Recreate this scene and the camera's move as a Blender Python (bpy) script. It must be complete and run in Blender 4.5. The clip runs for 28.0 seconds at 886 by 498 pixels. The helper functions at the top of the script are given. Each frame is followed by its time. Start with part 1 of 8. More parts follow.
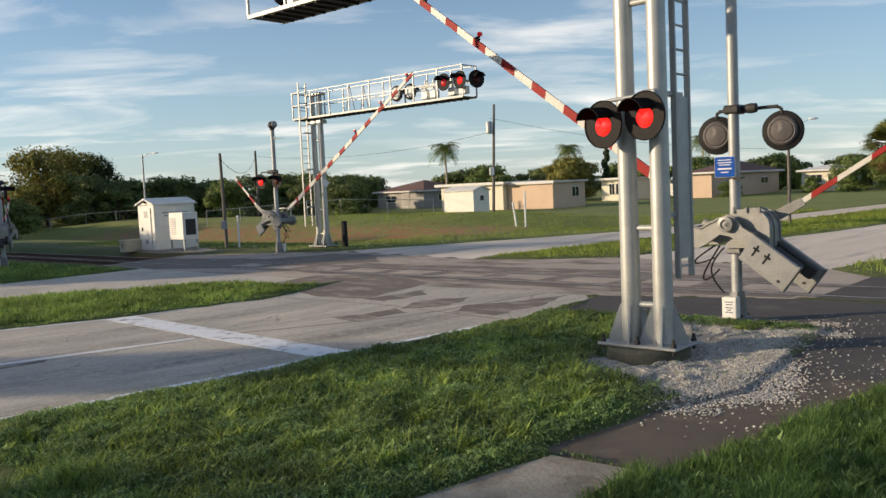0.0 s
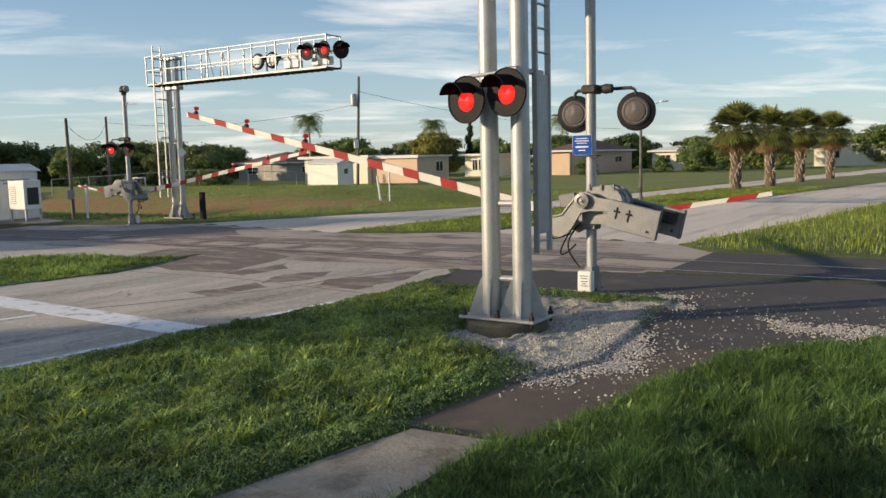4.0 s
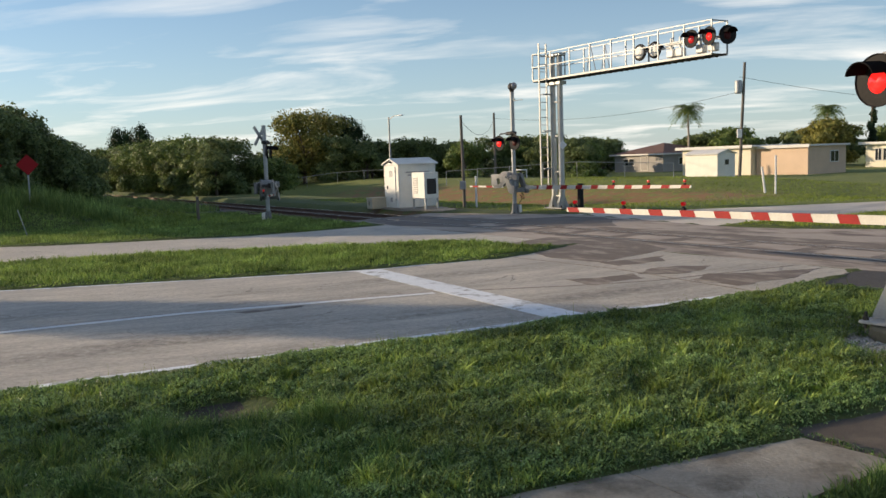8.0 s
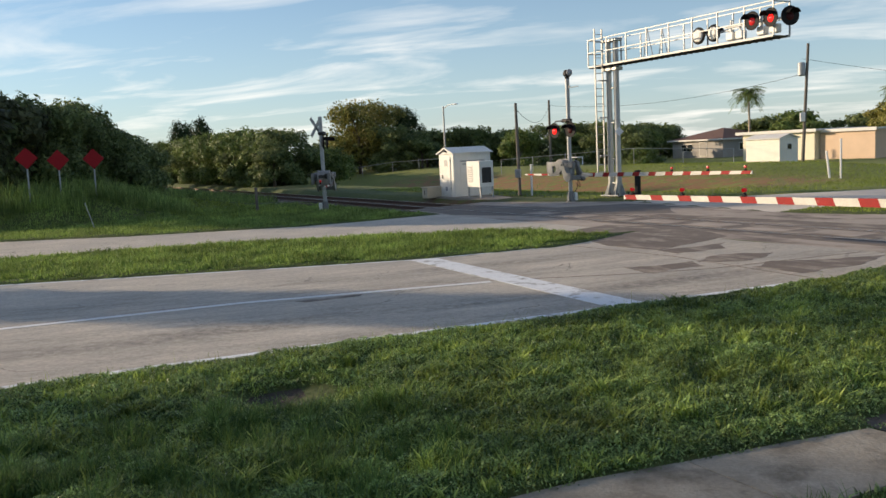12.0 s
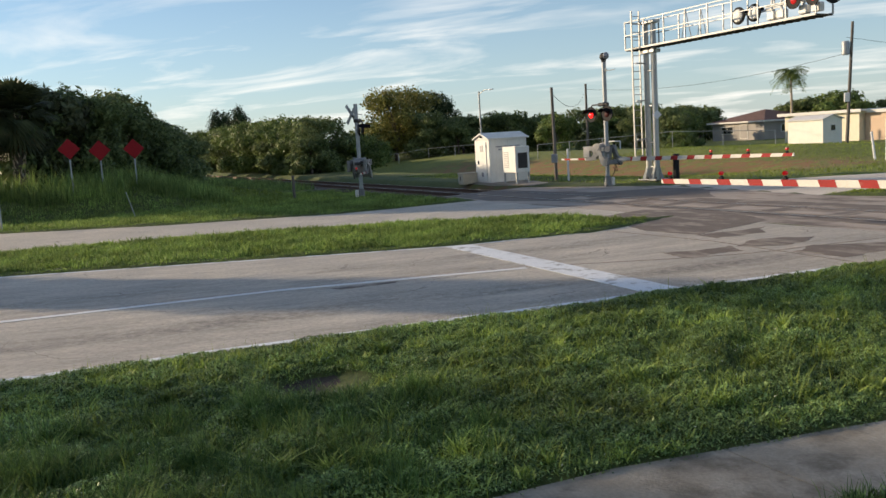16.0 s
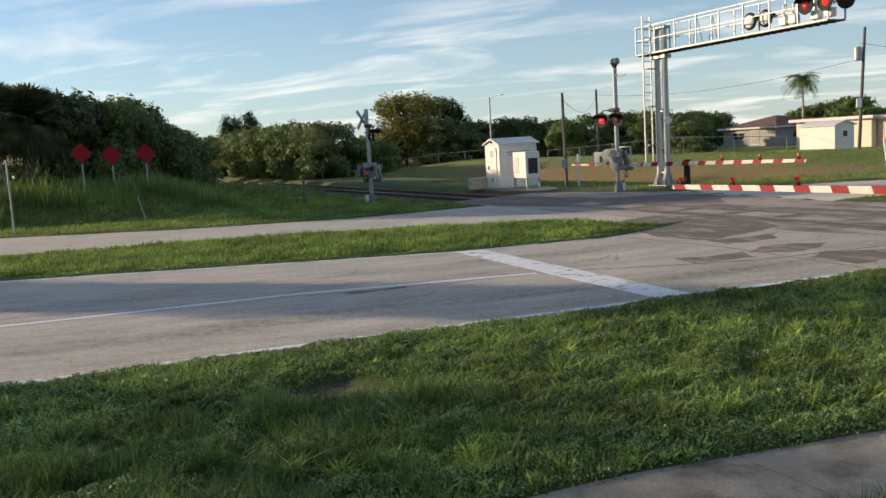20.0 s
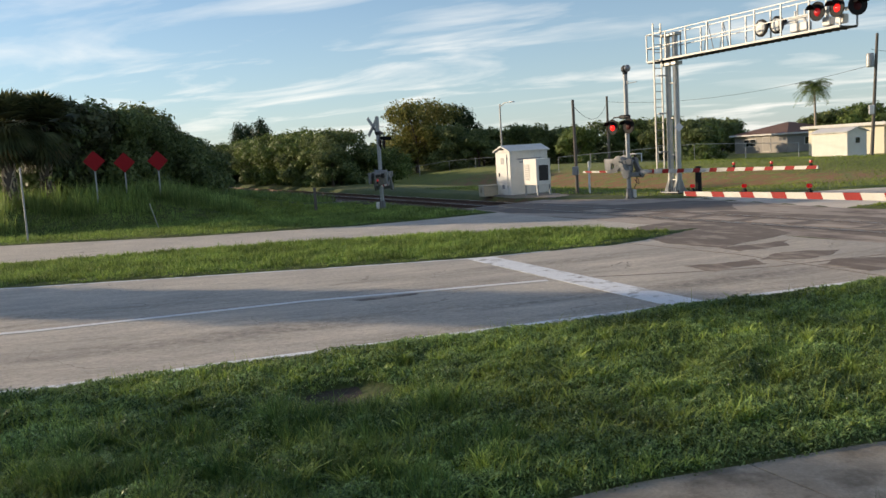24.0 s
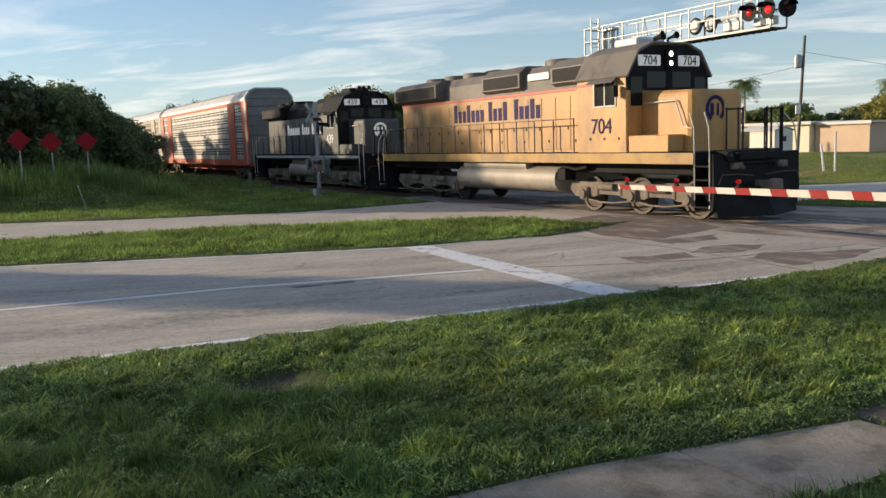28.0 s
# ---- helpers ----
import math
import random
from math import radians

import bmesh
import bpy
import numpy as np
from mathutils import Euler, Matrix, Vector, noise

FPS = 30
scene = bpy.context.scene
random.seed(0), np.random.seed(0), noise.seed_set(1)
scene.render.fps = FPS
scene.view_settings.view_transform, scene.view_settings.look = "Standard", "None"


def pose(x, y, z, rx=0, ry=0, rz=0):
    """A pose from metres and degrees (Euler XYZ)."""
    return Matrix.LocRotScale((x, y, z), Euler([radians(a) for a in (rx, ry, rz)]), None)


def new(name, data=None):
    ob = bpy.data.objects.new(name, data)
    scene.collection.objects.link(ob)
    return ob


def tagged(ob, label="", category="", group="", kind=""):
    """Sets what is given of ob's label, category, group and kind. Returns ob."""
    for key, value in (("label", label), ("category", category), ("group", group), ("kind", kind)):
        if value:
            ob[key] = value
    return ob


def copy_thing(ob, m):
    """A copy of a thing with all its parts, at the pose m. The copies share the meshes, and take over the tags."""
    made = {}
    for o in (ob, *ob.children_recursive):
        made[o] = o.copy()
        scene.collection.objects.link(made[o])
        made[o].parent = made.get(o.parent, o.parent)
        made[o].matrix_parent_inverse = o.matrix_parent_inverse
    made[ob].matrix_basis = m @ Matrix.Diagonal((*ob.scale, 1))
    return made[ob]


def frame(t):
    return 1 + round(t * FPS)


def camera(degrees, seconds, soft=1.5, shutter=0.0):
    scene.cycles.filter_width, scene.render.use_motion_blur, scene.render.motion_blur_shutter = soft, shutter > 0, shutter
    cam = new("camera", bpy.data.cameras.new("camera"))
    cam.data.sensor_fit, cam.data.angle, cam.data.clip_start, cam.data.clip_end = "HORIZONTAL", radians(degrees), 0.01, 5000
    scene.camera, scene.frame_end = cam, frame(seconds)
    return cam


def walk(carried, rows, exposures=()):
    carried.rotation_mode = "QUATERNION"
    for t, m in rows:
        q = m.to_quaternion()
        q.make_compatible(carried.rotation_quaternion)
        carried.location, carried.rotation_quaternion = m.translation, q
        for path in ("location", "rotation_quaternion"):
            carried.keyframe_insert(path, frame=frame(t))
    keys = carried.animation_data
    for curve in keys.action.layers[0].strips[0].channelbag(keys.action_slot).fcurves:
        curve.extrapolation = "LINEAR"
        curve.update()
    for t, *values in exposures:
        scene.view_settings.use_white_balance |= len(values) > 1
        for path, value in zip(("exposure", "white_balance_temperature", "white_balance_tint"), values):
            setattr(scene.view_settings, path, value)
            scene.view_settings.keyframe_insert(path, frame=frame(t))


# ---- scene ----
cam = camera(55.13, 28.0)
PATH = [
    (0, pose(0.038, -0.017, 2.267, 85.94, 2.61, -0.20)),
    (0.5, pose(0.040, -0.022, 2.272, 85.57, 2.58, 1.50)),
    (1, pose(0.051, -0.025, 2.277, 84.89, 2.42, 2.05)),
    (1.5, pose(0.047, -0.028, 2.272, 84.60, 2.26, 1.98)),
    (2, pose(0.044, -0.019, 2.264, 84.47, 2.08, 1.25)),
    (2.5, pose(0.043, -0.016, 2.262, 83.98, 1.82, -3.57)),
    (3.1, pose(0.050, 0.010, 2.260, 83.85, 1.58, -8.20)),
    (3.7, pose(0.060, 0.045, 2.258, 83.85, 1.42, -10.20)),
    (4.5, pose(0.068, 0.072, 2.257, 83.90, 1.36, -5.03)),
    (5, pose(0.044, 0.065, 2.254, 83.92, 1.47, -0.04)),
    (5.5, pose(0.025, 0.041, 2.251, 83.91, 1.75, 3.61)),
    (6, pose(0.017, 0.033, 2.252, 83.86, 2.18, 5.90)),
    (6.5, pose(0.012, 0.035, 2.254, 83.92, 2.43, 7.46)),
    (7, pose(0.008, 0.032, 2.255, 84.01, 2.10, 9.31)),
    (7.5, pose(-0.006, 0.035, 2.249, 83.80, 1.97, 12.65)),
    (8, pose(-0.029, 0.021, 2.248, 84.06, 2.01, 15.55)),
    (8.5, pose(-0.042, 0.011, 2.246, 84.01, 2.09, 16.90)),
    (9, pose(-0.050, 0.008, 2.256, 83.61, 2.09, 17.28)),
    (9.5, pose(-0.057, -0.009, 2.251, 83.71, 2.47, 18.14)),
    (10, pose(-0.045, -0.019, 2.256, 84.01, 2.96, 19.24)),
    (10.5, pose(-0.039, -0.020, 2.251, 84.07, 3.14, 19.13)),
    (11, pose(-0.042, -0.020, 2.252, 83.95, 2.83, 18.87)),
    (11.5, pose(-0.039, -0.022, 2.253, 83.59, 2.71, 19.11)),
    (13.5, pose(-0.014, -0.006, 2.258, 83.35, 3.09, 19.53)),
    (14, pose(-0.013, -0.005, 2.261, 83.08, 3.06, 19.83)),
    (14.5, pose(-0.019, 0.004, 2.257, 82.84, 3.21, 20.39)),
    (15, pose(-0.013, -0.000, 2.259, 82.67, 3.40, 20.85)),
    (15.5, pose(-0.016, 0.013, 2.256, 82.64, 3.53, 21.31)),
    (16, pose(-0.007, 0.012, 2.258, 82.65, 3.50, 21.65)),
    (16.5, pose(-0.013, 0.013, 2.260, 82.73, 3.40, 21.94)),
    (17, pose(-0.014, 0.005, 2.253, 82.93, 3.51, 22.15)),
    (17.5, pose(-0.015, 0.016, 2.252, 82.94, 3.62, 22.13)),
    (18, pose(-0.014, 0.010, 2.251, 82.96, 3.61, 22.03)),
    (18.5, pose(-0.020, 0.009, 2.254, 83.05, 3.59, 21.99)),
    (19, pose(-0.017, -0.001, 2.255, 83.10, 3.48, 22.00)),
    (19.5, pose(-0.019, 0.009, 2.254, 83.16, 3.41, 22.15)),
    (20, pose(-0.022, 0.010, 2.253, 83.05, 3.40, 22.32)),
    (20.5, pose(-0.020, 0.009, 2.256, 82.96, 3.51, 22.39)),
    (21, pose(-0.021, 0.010, 2.257, 82.96, 3.52, 22.49)),
    (21.5, pose(-0.020, 0.014, 2.256, 83.02, 3.51, 22.56)),
    (23.5, pose(-0.020, -0.004, 2.254, 83.52, 3.52, 23.00)),
    (24, pose(-0.020, -0.002, 2.256, 83.56, 3.46, 23.03)),
    (24.5, pose(-0.020, 0.004, 2.259, 83.59, 3.27, 22.58)),
    (25, pose(-0.035, 0.003, 2.255, 83.90, 2.91, 22.44)),
    (25.5, pose(-0.044, 0.013, 2.252, 84.28, 2.66, 22.15)),
    (26, pose(-0.034, 0.007, 2.259, 84.13, 2.63, 21.42)),
    (26.5, pose(-0.047, 0.003, 2.259, 84.03, 2.46, 21.36)),
    (27, pose(-0.033, 0.003, 2.257, 83.52, 2.47, 20.48)),
    (27.5, pose(-0.033, 0.000, 2.258, 83.16, 2.18, 19.83)),
    (28, pose(-0.032, -0.010, 2.249, 82.62, 2.00, 18.89)),
]
walk(cam, PATH, ((0, 0.16), (6, 0.18), (14, 0.24), (28, 0.21)))

# ---- light: a low warm sun from the side and a blue sky with thin streaked cloud ----
SUN_TO = Vector((-0.996, -0.03, 0.235)).normalized()
sun = new("sun", bpy.data.lights.new("sun", "SUN"))
sun.data.energy, sun.data.angle, sun.data.color = 5.0, radians(0.6), (1.0, 0.79, 0.545)
sun.rotation_euler = SUN_TO.to_track_quat("Z", "Y").to_euler()


def link_chain(nt, *pairs):
    for a, b in pairs:
        nt.links.new(a, b)


def build_world():
    world = bpy.data.worlds.new("sky")
    world.use_nodes = True
    scene.world = world
    nt = world.node_tree
    nt.nodes.clear()
    n = nt.nodes.new
    out, bg = n("ShaderNodeOutputWorld"), n("ShaderNodeBackground")
    sky = n("ShaderNodeTexSky")
    sky.sky_type, sky.sun_disc = "NISHITA", False
    sky.sun_elevation = math.asin(SUN_TO.z)
    sky.sun_rotation = math.atan2(SUN_TO.x, SUN_TO.y)
    sky.air_density, sky.dust_density, sky.ozone_density = 1.0, 0.25, 4.0
    bg.inputs["Strength"].default_value = 0.124
    tc, sep = n("ShaderNodeTexCoord"), n("ShaderNodeSeparateXYZ")
    link_chain(nt, (tc.outputs["Generated"], sep.inputs[0]))
    # project the direction on a high flat layer
    add = n("ShaderNodeMath"); add.operation = "ADD"; add.inputs[1].default_value = 0.10
    dx, dy = n("ShaderNodeMath"), n("ShaderNodeMath")
    dx.operation = dy.operation = "DIVIDE"
    link_chain(nt, (sep.outputs["Z"], add.inputs[0]), (sep.outputs["X"], dx.inputs[0]), (add.outputs[0], dx.inputs[1]),
               (sep.outputs["Y"], dy.inputs[0]), (add.outputs[0], dy.inputs[1]))
    comb = n("ShaderNodeCombineXYZ")
    link_chain(nt, (dx.outputs[0], comb.inputs["X"]), (dy.outputs[0], comb.inputs["Y"]))
    mp = n("ShaderNodeMapping")
    mp.inputs["Rotation"].default_value = (0, 0, radians(24))
    mp.inputs["Scale"].default_value = (0.75, 1.35, 1)
    mp.inputs["Location"].default_value = (2.3, 0.4, 0)
    nz = n("ShaderNodeTexNoise")
    nz.inputs["Scale"].default_value, nz.inputs["Detail"].default_value = 1.15, 9
    nz.inputs["Roughness"].default_value, nz.inputs["Distortion"].default_value = 0.56, 0.45
    ramp = n("ShaderNodeValToRGB")
    ramp.color_ramp.elements[0].position, ramp.color_ramp.elements[1].position = 0.49, 0.74
    link_chain(nt, (comb.outputs[0], mp.inputs[0]), (mp.outputs[0], nz.inputs["Vector"]), (nz.outputs["Fac"], ramp.inputs[0]))
    mix = n("ShaderNodeMix"); mix.data_type = "RGBA"
    mix.inputs[7].default_value = (8.6, 8.2, 7.6, 1)
    # broad banks, with clear blue between them
    bank_noise, bank_range = n("ShaderNodeTexNoise"), n("ShaderNodeMapRange")
    bank_noise.inputs["Scale"].default_value, bank_noise.inputs["Detail"].default_value = 0.55, 3
    bank_range.inputs[1].default_value, bank_range.inputs[2].default_value = 0.36, 0.60
    bank_range.inputs[3].default_value, bank_range.inputs[4].default_value = 0.25, 0.95
    link_chain(nt, (mp.outputs[0], bank_noise.inputs["Vector"]), (bank_noise.outputs["Fac"], bank_range.inputs[0]))
    fac = n("ShaderNodeMath"); fac.operation = "MULTIPLY"
    nt.links.new(bank_range.outputs[0], fac.inputs[1])
    # pale haze low over the land
    hz = n("ShaderNodeMapRange")
    hz.inputs[1].default_value, hz.inputs[2].default_value, hz.inputs[3].default_value, hz.inputs[4].default_value = 0.0, 0.32, 0.50, 0.0
    haze = n("ShaderNodeMix"); haze.data_type = "RGBA"
    haze.inputs[7].default_value = (4.7, 5.5, 5.9, 1)
    link_chain(nt, (sep.outputs["Z"], hz.inputs[0]), (hz.outputs[0], haze.inputs[0]), (sky.outputs[0], haze.inputs[6]))
    link_chain(nt, (ramp.outputs[0], fac.inputs[0]), (fac.outputs[0], mix.inputs[0]), (haze.outputs[2], mix.inputs[6]),
               (mix.outputs[2], bg.inputs["Color"]), (bg.outputs[0], out.inputs["Surface"]))


build_world()

# ---- plan: u runs along the railway, v along the road ----
UX, UY, VX, VY = -0.742, 0.670, 0.670, 0.742
ALONG = math.degrees(math.atan2(UY, UX))
TRACK_V = 16.85


def W(u, v, z=0.0):
    return Vector((u * UX + v * VX, u * UY + v * VY, z))


# ---- materials ----
MATS = {}


def material(name, a, b=None, scale=3.0, rough=0.6, metal=0.0, bump=0.0, fine=40.0, stain=None, stain_scale=0.6,
             stain_at=(0.55, 0.75), emit=0.0, coat=0.0, island=0.0, stretch=(1, 1, 1), turn=0.0, rnd=0.0, spec=0.5):
    """A surface of two tones with grain, larger stains and fine relief, in metres."""
    if name in MATS:
        return MATS[name]
    b = b or tuple(c * 0.8 for c in a)
    m = bpy.data.materials.new(name)
    m.use_nodes = True
    nt = m.node_tree
    n, bs = nt.nodes.new, nt.nodes["Principled BSDF"]
    tc, mp = n("ShaderNodeTexCoord"), n("ShaderNodeMapping")
    mp.inputs["Scale"].default_value = stretch
    mp.vector_type = "TEXTURE"
    mp.inputs["Scale"].default_value = tuple(1 / q for q in stretch)
    mp.inputs["Rotation"].default_value = (0, 0, radians(turn))
    nt.links.new(tc.outputs["Object"], mp.inputs[0])

    def tex(sc, detail=4, roughness=0.6):
        t = n("ShaderNodeTexNoise")
        t.inputs["Scale"].default_value, t.inputs["Detail"].default_value, t.inputs["Roughness"].default_value = sc, detail, roughness
        nt.links.new(mp.outputs[0], t.inputs["Vector"])
        return t

    def mixed(fac, x, y):
        k = n("ShaderNodeMix")
        k.data_type = "RGBA"
        nt.links.new(fac, k.inputs[0])
        for sock, v in ((k.inputs[6], x), (k.inputs[7], y)):
            if isinstance(v, tuple):
                sock.default_value = (*v, 1)
            else:
                nt.links.new(v, sock)
        return k.outputs[2]

    big, small = tex(scale), tex(fine, 2)
    r1 = n("ShaderNodeMapRange")
    r1.inputs[1].default_value, r1.inputs[2].default_value = 0.3, 0.7
    nt.links.new(big.outputs["Fac"], r1.inputs[0])
    col = mixed(r1.outputs[0], a, b)
    r2 = n("ShaderNodeMapRange")
    r2.inputs[1].default_value, r2.inputs[2].default_value, r2.inputs[3].default_value, r2.inputs[4].default_value = 0.35, 0.65, 0.0, 0.22
    nt.links.new(small.outputs["Fac"], r2.inputs[0])
    col = mixed(r2.outputs[0], col, tuple(c * 0.45 for c in b))
    if stain:
        s = tex(stain_scale, 6, 0.65)
        r3 = n("ShaderNodeMapRange")
        r3.inputs[1].default_value, r3.inputs[2].default_value = stain_at
        nt.links.new(s.outputs["Fac"], r3.inputs[0])
        col = mixed(r3.outputs[0], col, stain)
    if island:
        g = n("ShaderNodeNewGeometry")
        hs = n("ShaderNodeHueSaturation")
        r4 = n("ShaderNodeMapRange")
        r4.inputs[3].default_value, r4.inputs[4].default_value = 1 - island, 1 + island
        nt.links.new(g.outputs["Random Per Island"], r4.inputs[0])
        nt.links.new(r4.outputs[0], hs.inputs["Value"])
        nt.links.new(col, hs.inputs["Color"])
        col = hs.outputs[0]
    if rnd:
        oi = n("ShaderNodeObjectInfo")
        hs = n("ShaderNodeHueSaturation")
        r4 = n("ShaderNodeMapRange")
        r4.inputs[3].default_value, r4.inputs[4].default_value = 1 - rnd, 1 + rnd
        nt.links.new(oi.outputs["Random"], r4.inputs[0])
        nt.links.new(r4.outputs[0], hs.inputs["Value"])
        nt.links.new(col, hs.inputs["Color"])
        col = hs.outputs[0]
    nt.links.new(col, bs.inputs["Base Color"])
    rr = n("ShaderNodeMapRange")
    rr.inputs[3].default_value, rr.inputs[4].default_value = max(0.02, rough - 0.12), min(1, rough + 0.12)
    nt.links.new(small.outputs["Fac"], rr.inputs[0])
    nt.links.new(rr.outputs[0], bs.inputs["Roughness"])
    bs.inputs["Metallic"].default_value = metal
    bs.inputs["Specular IOR Level"].default_value = spec
    if coat:
        bs.inputs["Coat Weight"].default_value = coat
    if emit:
        bs.inputs["Emission Color"].default_value = (*a, 1)
        bs.inputs["Emission Strength"].default_value = emit
    if bump:
        bp = n("ShaderNodeBump")
        bp.inputs["Strength"].default_value, bp.inputs["Distance"].default_value = min(1, bump), 0.02
        nt.links.new(small.outputs["Fac"], bp.inputs["Height"])
        nt.links.new(bp.outputs[0], bs.inputs["Normal"])
    MATS[name] = m
    return m


# ---- mesh tools ----
class Form:
    """Gathers simple shaped solids into one mesh."""

    def __init__(self):
        self.v, self.f = [], []

    def add(self, verts, faces, m=None):
        k = len(self.v)
        self.v += [tuple(m @ Vector(p)) if m else tuple(p) for p in verts]
        self.f += [tuple(i + k for i in q) for q in faces]
        return self

    def box(self, x0, x1, y0, y1, z0, z1, c=0.0, m=None):
        """A box from bounds, its edges cut by c."""
        if x1 < x0: x0, x1 = x1, x0
        if y1 < y0: y0, y1 = y1, y0
        if z1 < z0: z0, z1 = z1, z0
        c = min(c, (x1 - x0) / 2.1, (y1 - y0) / 2.1, (z1 - z0) / 2.1)
        if c <= 0:
            vs = [(x, y, z) for z in (z0, z1) for y in (y0, y1) for x in (x0, x1)]
            return self.add(vs, [(0, 2, 3, 1), (4, 5, 7, 6), (0, 1, 5, 4), (2, 6, 7, 3), (0, 4, 6, 2), (1, 3, 7, 5)], m)
        lo, hi = (x0, y0, z0), (x1, y1, z1)
        vs, ids = [], {}
        for sx in (0, 1):
            for sy in (0, 1):
                for sz in (0, 1):
                    s = (sx, sy, sz)
                    for ax in range(3):
                        p = [hi[i] - c if s[i] else lo[i] + c for i in range(3)]
                        p[ax] = hi[ax] if s[ax] else lo[ax]
                        ids[s, ax] = len(vs)
                        vs.append(tuple(p))
        fs = []
        for ax in range(3):
            o = [i for i in range(3) if i != ax]
            for side in (0, 1):
                ring = []
                for a, b in ((0, 0), (1, 0), (1, 1), (0, 1)):
                    s = [0, 0, 0]
                    s[ax], s[o[0]], s[o[1]] = side, a, b
                    ring.append(ids[tuple(s), ax])
                flip = (side == 0) ^ (ax == 1)
                fs.append(tuple(ring[::-1] if flip else ring))
            for a in (0, 1):
                for b in (0, 1):
                    s0, s1 = [0, 0, 0], [0, 0, 0]
                    s0[o[0]] = s1[o[0]] = a
                    s0[o[1]] = s1[o[1]] = b
                    s1[ax] = 1
                    q = [ids[tuple(s0), o[0]], ids[tuple(s1), o[0]], ids[tuple(s1), o[1]], ids[tuple(s0), o[1]]]
                    fs.append(tuple(q))
        for s in [(i, j, k) for i in (0, 1) for j in (0, 1) for k in (0, 1)]:
            fs.append((ids[s, 0], ids[s, 1], ids[s, 2]))
        return self.add(vs, fs, m)

    def rod(self, p, q, r, r2=None, n=10, caps=True):
        """A round or tapered rod from p to q."""
        p, q = Vector(p), Vector(q)
        r2 = r if r2 is None else r2
        d = q - p
        t = d.to_track_quat("Z", "Y").to_matrix() if d.length > 1e-9 else Matrix.Identity(3)
        vs = []
        for c, rad in ((p, r), (q, r2)):
            for i in range(n):
                a = 2 * math.pi * i / n
                vs.append(tuple(c + t @ Vector((rad * math.cos(a), rad * math.sin(a), 0))))
        fs = [(i, (i + 1) % n, n + (i + 1) % n, n + i) for i in range(n)]
        if caps:
            fs += [tuple(range(n))[::-1], tuple(range(n, 2 * n))]
        return self.add(vs, fs)

    def pipe(self, pts, r, n=7):
        for a, b in zip(pts, pts[1:]):
            self.rod(a, b, r, n=n)
        return self

    def lathe(self, rows, n=18, m=None, arc=(0.0, 1.0)):
        """Turned about z: rows of (radius, z)."""
        full = arc == (0.0, 1.0)
        k = n if full else n + 1
        vs = []
        for r, z in rows:
            for i in range(k):
                a = 2 * math.pi * (arc[0] + (arc[1] - arc[0]) * i / n)
                vs.append((r * math.cos(a), r * math.sin(a), z))
        fs = []
        for j in range(len(rows) - 1):
            for i in range(n):
                i2 = (i + 1) % k if full else i + 1
                fs.append((j * k + i, j * k + i2, (j + 1) * k + i2, (j + 1) * k + i))
        return self.add(vs, fs, m)

    def prism(self, outline, lo, hi, axis="z", m=None):
        """An outline in two axes, drawn out along the third."""
        n = len(outline)
        put = {"z": lambda a, b, c: (a, b, c), "y": lambda a, b, c: (a, c, b), "x": lambda a, b, c: (c, a, b)}[axis]
        vs = [put(a, b, lo) for a, b in outline] + [put(a, b, hi) for a, b in outline]
        fs = [(i, (i + 1) % n, n + (i + 1) % n, n + i) for i in range(n)] + [tuple(range(n))[::-1], tuple(range(n, 2 * n))]
        return self.add(vs, fs, m)

    def mesh(self, name, mat, smooth=False):
        me = bpy.data.meshes.new(name)
        me.from_pydata(self.v, [], self.f)
        bm = bmesh.new()
        bm.from_mesh(me)
        bmesh.ops.recalc_face_normals(bm, faces=bm.faces)
        if smooth:
            for f in bm.faces:
                f.smooth = True
            for e in bm.edges:
                if len(e.link_faces) == 2 and e.calc_face_angle(0) > 0.6:
                    e.smooth = False
        bm.to_mesh(me)
        bm.free()
        me.materials.append(mat)
        return me


def part(name, form, mat, parent, label="", smooth=False, at=None):
    """One mesh under a thing or a part."""
    ob = new(name, form.mesh(name, mat, smooth))
    ob.parent = parent
    if at is not None:
        ob.matrix_basis = at
    return tagged(ob, label) if label else ob


def thing(name, m, label, category, group="", kind=""):
    ob = new(name)
    ob.empty_display_size = 0.2
    ob.matrix_basis = m
    return tagged(ob, label, category, group, kind)


def solid(name, form, mat, label, category, m=None, group="", kind="", smooth=False):
    ob = new(name, form.mesh(name, mat, smooth))
    if m is not None:
        ob.matrix_basis = m
    return tagged(ob, label, category, group, kind)


def raw_mesh(name, verts, faces, mat, size=3):
    """A large mesh from arrays, all faces with the same number of corners."""
    me = bpy.data.meshes.new(name)
    verts = np.asarray(verts, np.float32)
    faces = np.asarray(faces, np.int32)
    me.vertices.add(len(verts))
    me.vertices.foreach_set("co", verts.ravel())
    me.loops.add(faces.size)
    me.loops.foreach_set("vertex_index", faces.ravel())
    me.polygons.add(len(faces))
    me.polygons.foreach_set("loop_start", np.arange(0, faces.size, size, dtype=np.int32))
    me.update(calc_edges=True)
    if mat:
        me.materials.append(mat)
    return me



